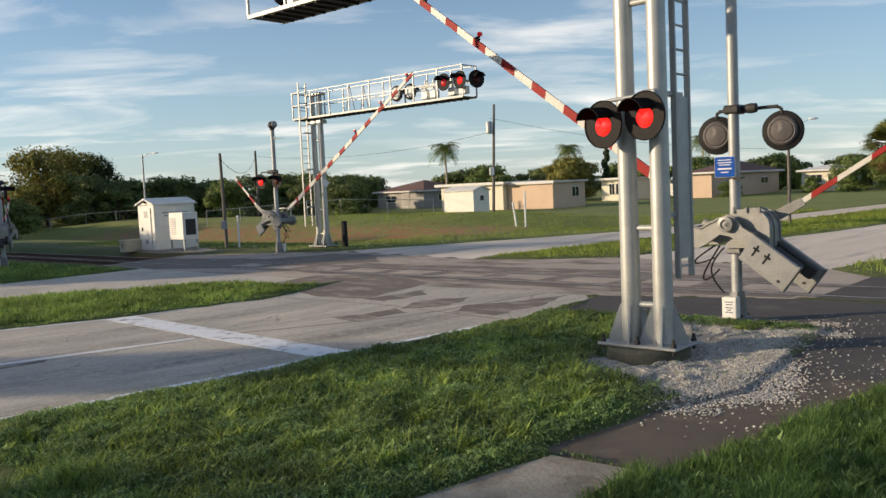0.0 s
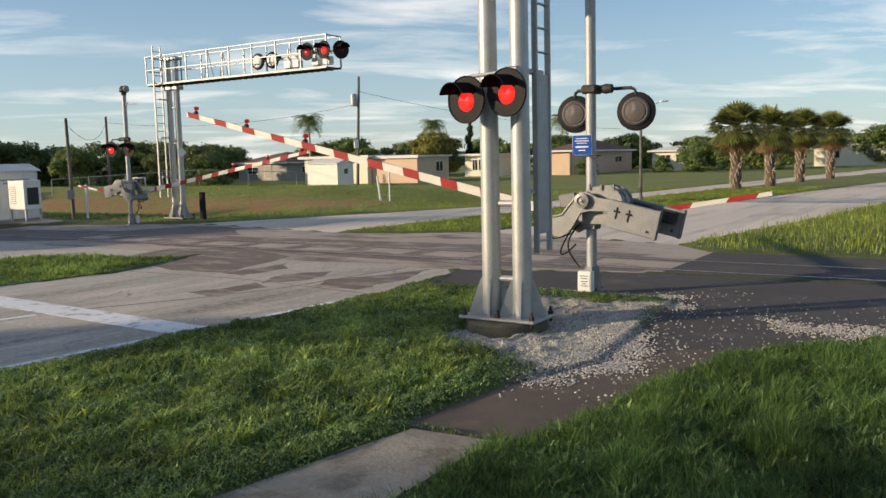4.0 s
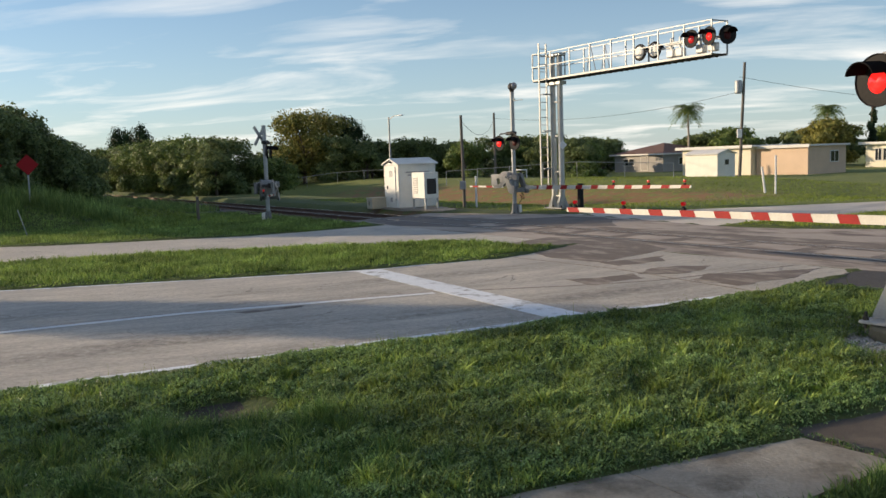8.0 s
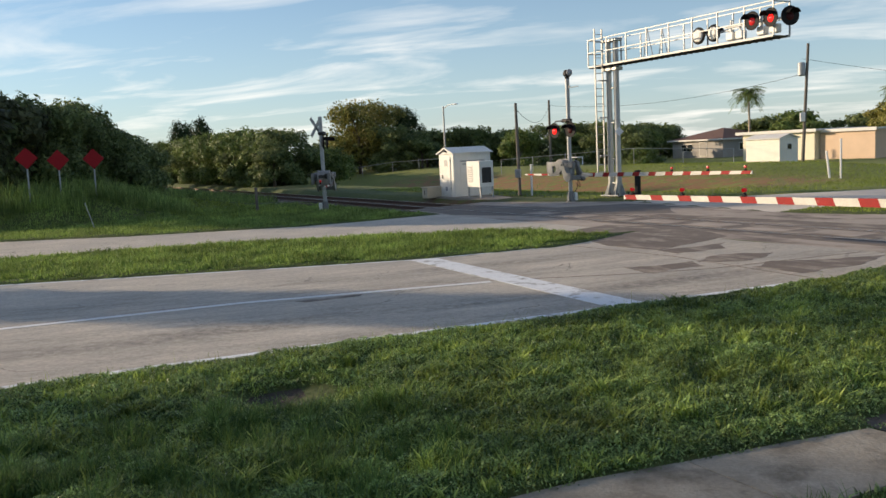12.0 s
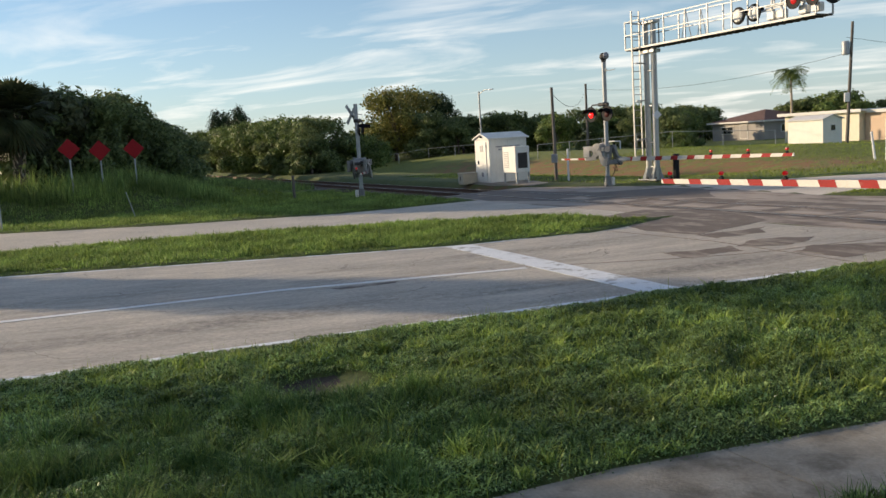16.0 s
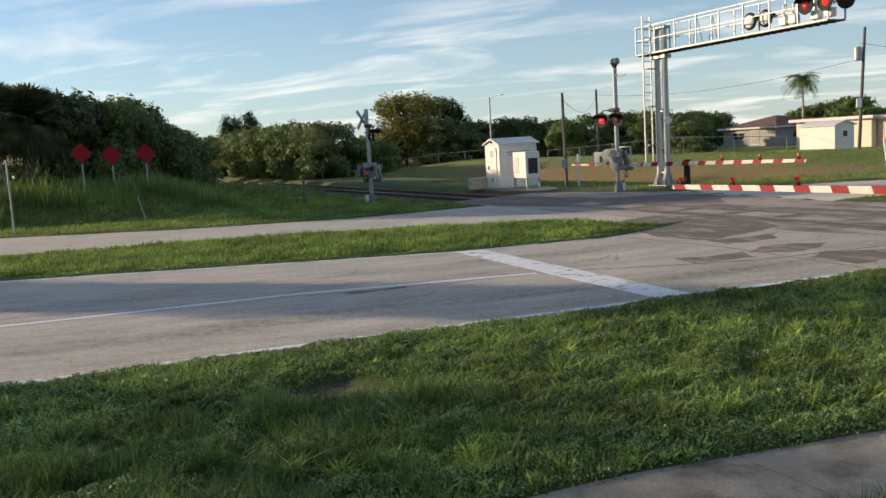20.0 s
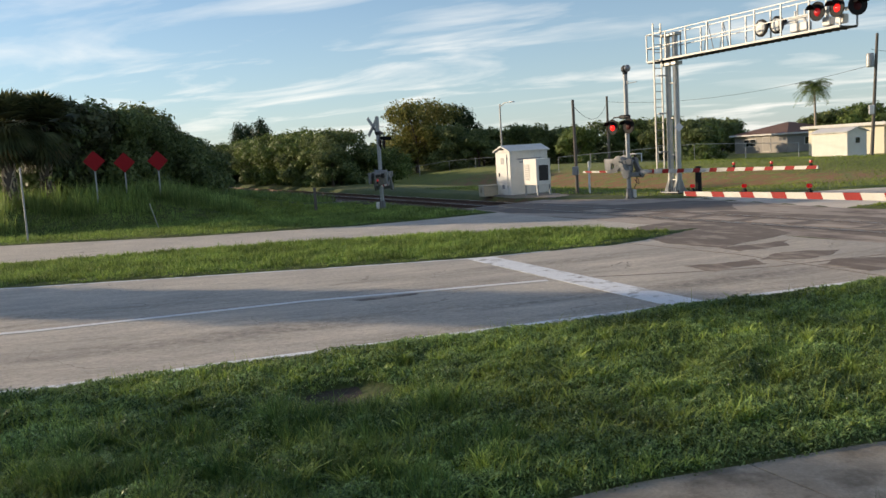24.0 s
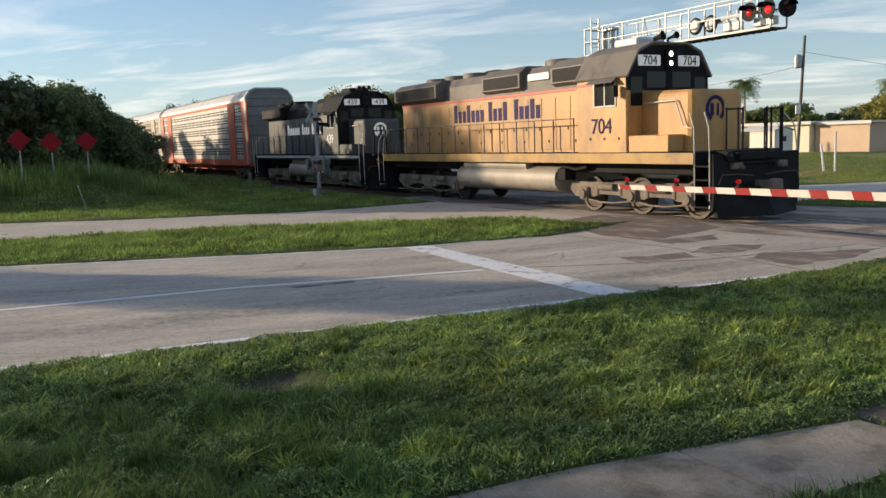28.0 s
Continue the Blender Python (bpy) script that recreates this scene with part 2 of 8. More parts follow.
def road_surface(name, light, dark, worn, lane, bands):
    """Old concrete: two tones, speckle, cracks, and wheel tracks worn along a lane whose middle line is u = a + b v + c v v."""
    m = bpy.data.materials.new(name)
    m.use_nodes = True
    nt = m.node_tree
    n, bs, link = nt.nodes.new, nt.nodes["Principled BSDF"], nt.links.new
    tc = n("ShaderNodeTexCoord")

    def calc(op, a, b=None):
        k = n("ShaderNodeMath")
        k.operation = op
        for sock, val in zip(k.inputs, (a, b)):
            if val is None:
                continue
            if isinstance(val, (int, float)):
                sock.default_value = val
            else:
                link(val, sock)
        return k.outputs[0]

    def dot(x, y):
        k = n("ShaderNodeVectorMath")
        k.operation = "DOT_PRODUCT"
        link(tc.outputs["Object"], k.inputs[0])
        k.inputs[1].default_value = (x, y, 0)
        return k.outputs["Value"]

    u, v = dot(UX, UY), dot(VX, VY)
    off = calc("SUBTRACT", u, calc("ADD", calc("MULTIPLY", v, lane[1]), calc("ADD", calc("MULTIPLY", calc("MULTIPLY", v, v), lane[2]), lane[0])))
    flow = n("ShaderNodeCombineXYZ")
    link(off, flow.inputs["X"])
    link(calc("MULTIPLY", v, 0.16), flow.inputs["Y"])

    def tex(vec, sc, detail=5, roughness=0.6, lo=0.35, hi=0.65):
        t, r = n("ShaderNodeTexNoise"), n("ShaderNodeMapRange")
        t.inputs["Scale"].default_value, t.inputs["Detail"].default_value, t.inputs["Roughness"].default_value = sc, detail, roughness
        link(vec, t.inputs["Vector"])
        link(t.outputs["Fac"], r.inputs[0])
        r.inputs[1].default_value, r.inputs[2].default_value = lo, hi
        return r.outputs[0]

    def mixed(fac, x, y):
        k = n("ShaderNodeMix")
        k.data_type = "RGBA"
        link(fac, k.inputs[0])
        for sock, val in ((k.inputs[6], x), (k.inputs[7], y)):
            if isinstance(val, tuple):
                sock.default_value = (*val, 1)
            else:
                link(val, sock)
        return k.outputs[2]

    place = tc.outputs["Object"]
    col = mixed(tex(place, 0.45, 6), light, dark)
    streak = tex(flow.outputs[0], 4.2, 8, 0.75, 0.40, 0.66)
    col = mixed(calc("MULTIPLY", streak, 0.5), col, tuple(c * 0.6 for c in dark))
    # wheel tracks
    scaled = n("ShaderNodeMapRange")
    scaled.inputs[1].default_value, scaled.inputs[2].default_value = -4.5, 4.5
    link(off, scaled.inputs[0])
    ramp = n("ShaderNodeValToRGB")
    el = ramp.color_ramp.elements
    el[0].position, el[1].position = 0.0, 1.0
    el[0].color = el[1].color = (0, 0, 0, 1)
    for at, amount in bands:
        e = el.new((at + 4.5) / 9)
        e.color = (amount, amount, amount, 1)
    link(scaled.outputs[0], ramp.inputs[0])
    broken = tex(flow.outputs[0], 1.1, 6, 0.65, 0.36, 0.62)
    grit = calc("ADD", calc("MULTIPLY", tex(place, 6.0, 6, 0.8, 0.38, 0.60), 0.75), 0.25)
    col = mixed(calc("MULTIPLY", calc("MULTIPLY", ramp.outputs[0], broken), grit), col, worn)
    # speckle and hairline cracks
    fine = tex(place, 13, 6, 0.85, 0.42, 0.66)
    col = mixed(calc("MULTIPLY", fine, 0.52), col, tuple(c * 0.35 for c in dark))
    warp, bent = n("ShaderNodeTexNoise"), n("ShaderNodeVectorMath")
    warp.inputs["Scale"].default_value, warp.inputs["Detail"].default_value = 1.4, 5
    bent.operation = "MULTIPLY_ADD"
    bent.inputs[1].default_value = (0.9, 0.9, 0)
    link(place, warp.inputs["Vector"])
    link(warp.outputs["Color"], bent.inputs[0])
    link(place, bent.inputs[2])
    vo = n("ShaderNodeTexVoronoi")
    vo.feature = "DISTANCE_TO_EDGE"
    vo.inputs["Scale"].default_value = 0.42
    link(bent.outputs[0], vo.inputs["Vector"])
    crack = calc("MULTIPLY", calc("LESS_THAN", vo.outputs["Distance"], 0.0035), tex(place, 0.5, 3, 0.5, 0.48, 0.58))
    col = mixed(calc("MULTIPLY", crack, 0.6), col, (0.10, 0.09, 0.08))
    link(col, bs.inputs["Base Color"])
    bs.inputs["Roughness"].default_value = 0.85
    bs.inputs["Specular IOR Level"].default_value = 0.35
    bp = n("ShaderNodeBump")
    bp.inputs["Strength"].default_value, bp.inputs["Distance"].default_value = 0.3, 0.012
    link(fine, bp.inputs["Height"])
    link(bp.outputs[0], bs.inputs["Normal"])
    return m


LANE = (13.72, -0.232, 0.0072)
concrete = road_surface("road_concrete", (0.70, 0.63, 0.53), (0.53, 0.485, 0.42), (0.105, 0.095, 0.085), LANE,
                        ((-3.9, 0.0), (-3.0, 0.55), (-2.5, 0.3), (-1.8, 0.95), (-1.2, 0.4), (-0.4, 0.1), (0.5, 0.6), (1.1, 0.35), (1.9, 0.7), (2.8, 0.1)))
concrete_far = material("road_concrete_far", (0.78, 0.68, 0.56), (0.62, 0.54, 0.45), scale=0.6, fine=60, rough=0.85, bump=0.15, stain=(0.34, 0.30, 0.26), stain_scale=0.7, stain_at=(0.52, 0.72), stretch=(0.15, 1, 1), turn=48)
lane_paint = material("lane_paint", (0.86, 0.85, 0.83), (0.74, 0.73, 0.71), scale=8, fine=60, rough=0.7, stain=(0.5, 0.48, 0.45), stain_scale=7, stain_at=(0.6, 0.72))
walk_concrete = material("walk_concrete", (0.36, 0.325, 0.265), (0.235, 0.205, 0.16), scale=2.2, fine=34, rough=0.9, bump=0.3, stain=(0.14, 0.12, 0.09), stain_scale=2.4, stain_at=(0.5, 0.66), rnd=0.12)
asphalt = material("asphalt", (0.085, 0.075, 0.07), (0.055, 0.05, 0.048), scale=1.0, fine=120, rough=0.9, bump=0.4, stain=(0.16, 0.14, 0.12), stain_scale=0.5)
old_asphalt = material("old_asphalt", (0.50, 0.42, 0.345), (0.36, 0.30, 0.25), scale=0.7, fine=90, rough=0.9, bump=0.3, stain=(0.15, 0.115, 0.095), stain_scale=0.9, stain_at=(0.5, 0.64), stretch=(0.45, 1, 1), turn=138)
patch_tar = material("patch_tar", (0.21, 0.168, 0.135), (0.15, 0.12, 0.10), scale=1.6, fine=40, rough=0.9, bump=0.4, stain=(0.33, 0.28, 0.23), stain_scale=2.2, stain_at=(0.5, 0.64), stretch=(0.5, 1, 1), turn=138)
white_paint = material("road_paint", (0.86, 0.87, 0.88), (0.76, 0.78, 0.80), scale=6, fine=50, rough=0.7, bump=0.1, stain=(0.36, 0.35, 0.33), stain_scale=2.6, stain_at=(0.53, 0.62))
galvanised = material("galvanised_steel", (0.42, 0.43, 0.43), (0.33, 0.34, 0.34), scale=5, fine=60, rough=0.5, metal=0.35, bump=0.05, stain=(0.40, 0.38, 0.35), stain_scale=3, stain_at=(0.6, 0.8))
silver_paint = material("silver_paint", (0.50, 0.50, 0.475), (0.40, 0.405, 0.39), scale=4, fine=50, rough=0.45, metal=0.35, bump=0.05, stain=(0.42, 0.37, 0.3), stain_scale=2.5, stain_at=(0.62, 0.8))
black_paint = material("black_paint", (0.014, 0.014, 0.015), (0.022, 0.021, 0.021), scale=6, rough=0.7, bump=0.05, spec=0.2)
dark_grey = material("dark_grey_paint", (0.05, 0.046, 0.043), (0.035, 0.033, 0.032), scale=6, rough=0.6, bump=0.05, spec=0.3)
bungalow_white = material("bungalow_white", (0.84, 0.82, 0.76), (0.72, 0.71, 0.66), scale=2, rough=0.5, bump=0.04, stain=(0.55, 0.52, 0.46), stain_scale=1.5, stain_at=(0.6, 0.8))
arm_white = material("arm_white", (0.66, 0.63, 0.56), (0.56, 0.53, 0.47), scale=4, rough=0.5, stain=(0.5, 0.46, 0.4), stain_scale=3, stain_at=(0.62, 0.8))
arm_red = material("arm_red", (0.36, 0.022, 0.02), (0.27, 0.02, 0.018), scale=5, rough=0.6, spec=0.2, stain=(0.32, 0.12, 0.10), stain_scale=6, stain_at=(0.6, 0.75))
red_lens = material("red_lens", (1.0, 0.02, 0.015), (0.9, 0.01, 0.01), rough=0.2, emit=1.2, coat=0.3)
dim_lens = material("dim_red_lens", (0.07, 0.010, 0.010), (0.05, 0.008, 0.008), rough=0.55, spec=0.2)
glow_lens = material("glow_red_lens", (0.5, 0.015, 0.015), (0.4, 0.012, 0.012), rough=0.25, emit=0.35, coat=0.3)
lens_back = material("lamp_back_grey", (0.36, 0.36, 0.37), (0.28, 0.28, 0.29), scale=8, rough=0.5, metal=0.3)
sign_blue = material("sign_blue", (0.015, 0.09, 0.42), (0.015, 0.075, 0.35), rough=0.7, spec=0.1)
sign_white = material("sign_white", (0.8, 0.8, 0.8), (0.74, 0.74, 0.74), rough=0.5)
# marker red darkened to take in the shade of the trees
sign_red = material("sign_red", (0.33, 0.012, 0.018), (0.26, 0.011, 0.016), rough=0.6, spec=0.15)
rust_steel = material("rail_steel", (0.17, 0.10, 0.07), (0.11, 0.07, 0.05), scale=4, rough=0.7, metal=0.4, bump=0.1)
rail_top = material("rail_top", (0.42, 0.40, 0.38), (0.34, 0.32, 0.30), scale=4, rough=0.3, metal=0.9)
tie_wood = material("tie_wood", (0.11, 0.08, 0.06), (0.075, 0.056, 0.044), scale=3, rough=0.9, bump=0.4, rnd=0.25)
ballast_mat = material("ballast_stone", (0.20, 0.175, 0.155), (0.13, 0.115, 0.10), scale=5, fine=30, rough=0.95, bump=0.8, stain=(0.15, 0.10, 0.075), stain_scale=0.6)
gravel_mat = material("white_gravel", (0.52, 0.50, 0.46), (0.35, 0.335, 0.305), scale=20, rough=0.95, bump=0.2, island=0.35)
wood_pole = material("pole_wood", (0.19, 0.165, 0.14), (0.12, 0.105, 0.09), scale=4, rough=0.9, bump=0.4, stretch=(1, 1, 0.15))
loco_yellow = material("loco_yellow", (0.66, 0.355, 0.105), (0.55, 0.29, 0.085), scale=0.8, rough=0.5, stain=(0.20, 0.12, 0.07), stain_scale=0.6, stain_at=(0.44, 0.72), stretch=(1, 1, 0.45), bump=0.02, coat=0.1)
loco_grey = material("loco_grey", (0.21, 0.185, 0.155), (0.13, 0.115, 0.10), scale=1.2, rough=0.6, stain=(0.08, 0.07, 0.06), stain_scale=0.9)
loco_red = material("loco_red_stripe", (0.62, 0.07, 0.045), (0.5, 0.06, 0.04), rough=0.5)
loco_black = material("loco_black", (0.010, 0.010, 0.011), (0.018, 0.017, 0.016), scale=2, rough=0.75, stain=(0.035, 0.03, 0.026), stain_scale=1.4, spec=0.2)
loco_blue = material("loco_navy", (0.062, 0.068, 0.066), (0.085, 0.09, 0.088), scale=2, rough=0.45, stain=(0.08, 0.075, 0.075), stain_scale=1.0)
tank_grey = material("tank_grey", (0.46, 0.40, 0.32), (0.29, 0.255, 0.21), scale=0.9, rough=0.55, stain=(0.12, 0.10, 0.085), stain_scale=0.8)
truck_dirt = material("truck_grime", (0.27, 0.215, 0.165), (0.13, 0.105, 0.083), scale=3, rough=0.8, bump=0.2)
glass_dark = material("cab_glass", (0.012, 0.014, 0.016), (0.01, 0.012, 0.014), rough=0.15, spec=0.25)
head_lamp = material("head_lamp", (1.0, 0.93, 0.75), (1.0, 0.93, 0.75), rough=0.2, emit=4.0)
rack_orange = material("rack_orange", (0.62, 0.13, 0.04), (0.48, 0.09, 0.03), scale=1.5, rough=0.6, stain=(0.26, 0.10, 0.06), stain_scale=0.8)
rack_silver = material("rack_silver", (0.55, 0.53, 0.50), (0.42, 0.405, 0.38), scale=1.5, rough=0.5, metal=0.3, stain=(0.34, 0.29, 0.24), stain_scale=0.7)

rack_end = material("rack_end", (0.27, 0.26, 0.245), (0.19, 0.18, 0.17), scale=1.2, rough=0.6, stain=(0.36, 0.34, 0.31), stain_scale=1.1)
rack_beige = material("rack_beige", (0.50, 0.42, 0.32), (0.40, 0.34, 0.27), scale=1.5, rough=0.6, stain=(0.28, 0.22, 0.17), stain_scale=0.7)

# ---- the ground ----
NEAR_EDGE = [(-60, 84), (-30, 42), (-20, 27), (-12, 15.5), (-6, 10.9), (-0.4, 9.75), (1.4, 9.6), (4.3, 9.25), (8.0, 8.8), (11.3, 8.45), (12.2, 8.6)]
ROADS = {
    "road_near": [(v_u[1], v_u[0]) for v_u in NEAR_EDGE] + [(9.0, 14.6), (16.6, 14.6), (15.75, 12.2), (15.55, 11.2), (16.1, 8.0), (16.8, 6.2), (17.9, 3.6), (19.7, -0.6), (22.5, -6), (27, -12), (37, -20), (51, -30), (92, -60)],
    "road_far": [(97, -60), (56, -30), (42, -20), (32, -12), (27.4, -6), (25.0, -0.7), (23.6, 5.4), (21.4, 9.9), (19.8, 12.4), (18.3, 13.3), (17.0, 13.2), (16.6, 14.6), (27.2, 14.6), (27.0, 11.3), (27.2, 9.3), (29.3, 4.1), (32.4, -0.8), (35.5, -6), (40, -12), (49, -20), (62, -30), (103, -60)],
    "road_crossing": [(9.0, 14.6), (27.2, 14.6), (30.5, 14.9), (31.5, 19.2), (27.0, 21.2), (25.4, 22.0), (17.3, 20.6), (15.0, 21.0), (12.9, 22.2), (6.4, 20.6), (5.2, 19.3), (5.2, 15.6)],
    "road_beyond_left": [(25.4, 22.0), (22.6, 27), (19.3, 33.6), (17.6, 42), (14.2, 68), (6, 130), (1, 130), (11.2, 68), (14.6, 42), (15.6, 33), (16.4, 27), (17.3, 20.6)],
    "road_beyond_right": [(12.9, 22.2), (11.6, 28), (10.4, 33.5), (8.2, 48.6), (4.5, 68), (-8, 130), (-14, 130), (-1.5, 68), (2.5, 48), (4.7, 30), (6.4, 20.6)],
    "trail_asphalt": [(8.45, 12.35), (9.0, 14.6), (5.2, 15.6), (-40, 15.6), (-40, 11.2), (1.0, 11.0), (2.4, 9.4), (2.75, 7.4), (3.05, 5.8), (4.2, 5.74), (4.02, 7.3), (3.55, 8.5), (4.0, 12.6), (6.5, 12.75)],
    "rail_apron": [(5.2, 15.6), (5.2, 19.3), (-40, 19.0), (-40, 15.6)],
    "sidewalk": [(3.2, 5.78), (3.95, 5.74), (4.4, 3.3), (4.62, 0), (5.0, -14), (3.8, -14), (3.45, 0), (3.25, 3.3)],
}
ROAD_MAT = {"road_near": concrete, "road_far": concrete, "road_crossing": old_asphalt, "road_beyond_left": concrete_far, "road_beyond_right": concrete_far,
            "trail_asphalt": asphalt, "rail_apron": asphalt, "sidewalk": walk_concrete}
ROAD_LABEL = {"road_near": "sun-bleached concrete carriageway with tyre stains", "road_far": "pale concrete carriageway behind the grass median",
              "road_crossing": "patched worn asphalt at the level crossing", "road_beyond_left": "pale concrete carriageway beyond the railway",
              "road_beyond_right": "pale concrete carriageway beyond the railway", "trail_asphalt": "dark asphalt trail beside the road",
              "rail_apron": "dark asphalt apron between and beside the rails", "sidewalk": "weathered concrete footpath through the grass"}


def poly_distance(pu, pv, poly):
    """Signed distance from the outline, below zero inside."""
    d = np.full(pu.shape, 1e9)
    inside = np.zeros(pu.shape, bool)
    for (a, b), (c, e) in zip(poly, poly[1:] + poly[:1]):
        du, dv = c - a, e - b
        t = np.clip(((pu - a) * du + (pv - b) * dv) / (du * du + dv * dv + 1e-12), 0, 1)
        d = np.minimum(d, np.hypot(pu - a - t * du, pv - b - t * dv))
        hit = (b > pv) != (e > pv)
        inside ^= hit & (pu < du * (pv - b) / (dv if abs(dv) > 1e-9 else 1e-9) + a)
    return np.where(inside, -d, d)


def smooth(x, a, b):
    t = np.clip((x - a) / (b - a), 0, 1)
    return t * t * (3 - 2 * t)


def wave(u, v, s, seed):
    """A soft uneven field of size s, from -1 to 1."""
    r = np.random.RandomState(seed)
    out = 0
    for k in range(6):
        a, p = r.uniform(0, 2 * math.pi), r.uniform(0, 6.28)
        f = r.uniform(0.6, 1.8) / s
        out = out + np.sin((u * math.cos(a) + v * math.sin(a)) * f * 6.28 + p)
    return out / 6


def paved(u, v):
    d = np.full(np.shape(u), 1e9)
    for poly in ROADS.values():
        d = np.minimum(d, poly_distance(u, v, poly))
    return d


def bank(u, v):
    """The lie of the land apart from the kerbs."""
    z = 0.95 * smooth(u, 35.6, 38.9) * (1 - smooth(v, 3.5, 8.5)) * smooth(v, -14, -3)
    z = z + 0.15 * smooth(u, 36, 39.5) * (1 - smooth(v, 6, 9.5)) * smooth(v, -14, -3)
    # shallow ditch beyond the railway, with a bank behind it
    z = z - 0.75 * np.exp(-((v - 31) / 3.8) ** 2) * smooth(u, 26.5, 33)
    z = z - 0.5 * np.exp(-((v - 0.58 * u - 27.5) / 4.5) ** 2) * (1 - smooth(u, 25, 30)) * smooth(u, 19, 24)
    z = z + 0.55 * np.exp(-((v - 43) / 6.0) ** 2) * smooth(u, 28, 36)
    return z


def ground_z(u, v):
    u, v = np.asarray(u, float), np.asarray(v, float)
    d = paved(u, v)
    lift = -0.12 + (0.165 + 0.03 * wave(u, v, 3.0, 5)) * smooth(d, -0.28, 0.06)
    bed = 1 - smooth(np.abs(v - TRACK_V), 2.3, 3.1)
    bed = bed * smooth(u, 28.5, 31)
    near = smooth(d, 0.1, 0.9) * (1 - smooth(v, 14, 16)) * (1 - smooth(u, 26, 30))
    lumps = near * (0.05 * wave(u, v, 0.8, 61) + 0.035 * wave(u, v, 0.36, 62))
    hollow = 0.12 * np.exp(-((u - 7.75) ** 2 / 0.08 + (v - 2.3) ** 2 / 0.12)) + 0.13 * np.exp(-((u - 5.37) ** 2 + (v - 9.93) ** 2) / 0.9)
    z = lift + lumps - hollow + bank(u, v) * smooth(d, 0, 3)
    return z * (1 - bed) + bed * -0.32


GRAVEL_HEAP = [(6.1, 8.75), (4.7, 8.05), (3.85, 7.6), (3.3, 8.2), (3.25, 9.2), (3.75, 10.2), (4.15, 11.4), (3.9, 12.4), (4.3, 12.9), (5.6, 12.9), (6.2, 11.8), (6.35, 10.5)]


def bare_soil(u, v):
    """Where orange-brown earth shows on the slope beyond the railway."""
    return np.clip(1.9 * np.exp(-((v - 33.2 + 2.0 * wave(u, v, 9, 3)) / 3.2) ** 2) * smooth(u, 24, 28) * (1 - smooth(u, 60, 75)), 0, 1)


def build_ground():
    def lines(fine_lo, fine_hi, step, lo, hi):
        a = list(np.arange(fine_lo, fine_hi, step))
        s, p = step, fine_lo
        while p > lo:
            s *= 1.25
            p -= s
            a.insert(0, p)
        s, p = step, fine_hi
        while p < hi:
            a.append(p)
            s *= 1.22
            p += s
        return np.array(a)
    us, vs = lines(-4, 46, 0.26, -2600, 2600), lines(-6, 40, 0.26, -2600, 2600)
    gu, gv = np.meshgrid(us, vs)
    z = ground_z(gu, gv)
    x, y = gu * UX + gv * VX, gu * UY + gv * VY
    co = np.stack([x, y, z], -1).reshape(-1, 3)
    n, m = len(us), len(vs)
    i = np.arange((m - 1) * n).reshape(m - 1, n)[:, :-1].ravel()
    me = raw_mesh("ground", co, np.stack([i, i + n, i + n + 1, i + 1], 1), ground_material(), 4)
    at = me.attributes.new("bare", "FLOAT", "POINT")
    bare = bare_soil(gu, gv)
    bare = np.maximum(bare, np.exp(-(poly_distance(gu, gv, [(33, 18.6), (37.5, 18.6), (37.5, 21.3), (32.5, 21.3)]) / 0.8).clip(0, 9)) * (gu > 30))
    at.data.foreach_set("value", bare.ravel().astype(np.float32))
    stony = np.clip(0.55 - 2.2 * (poly_distance(gu, gv, GRAVEL_HEAP) + 0.25 * wave(gu, gv, 1.1, 2)), 0, 1)
    me.attributes.new("stony", "FLOAT", "POINT").data.foreach_set("value", stony.ravel().astype(np.float32))
    # colour lift from the railway outwards, imitates sunlit lawn
    sunlit_lift = smooth(gv, 21, 26)
    me.attributes.new("sunlit_lift", "FLOAT", "POINT").data.foreach_set("value", sunlit_lift.ravel().astype(np.float32))
    me.polygons.foreach_set("use_smooth", np.ones(len(me.polygons), bool))
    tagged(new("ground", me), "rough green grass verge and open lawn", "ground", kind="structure")


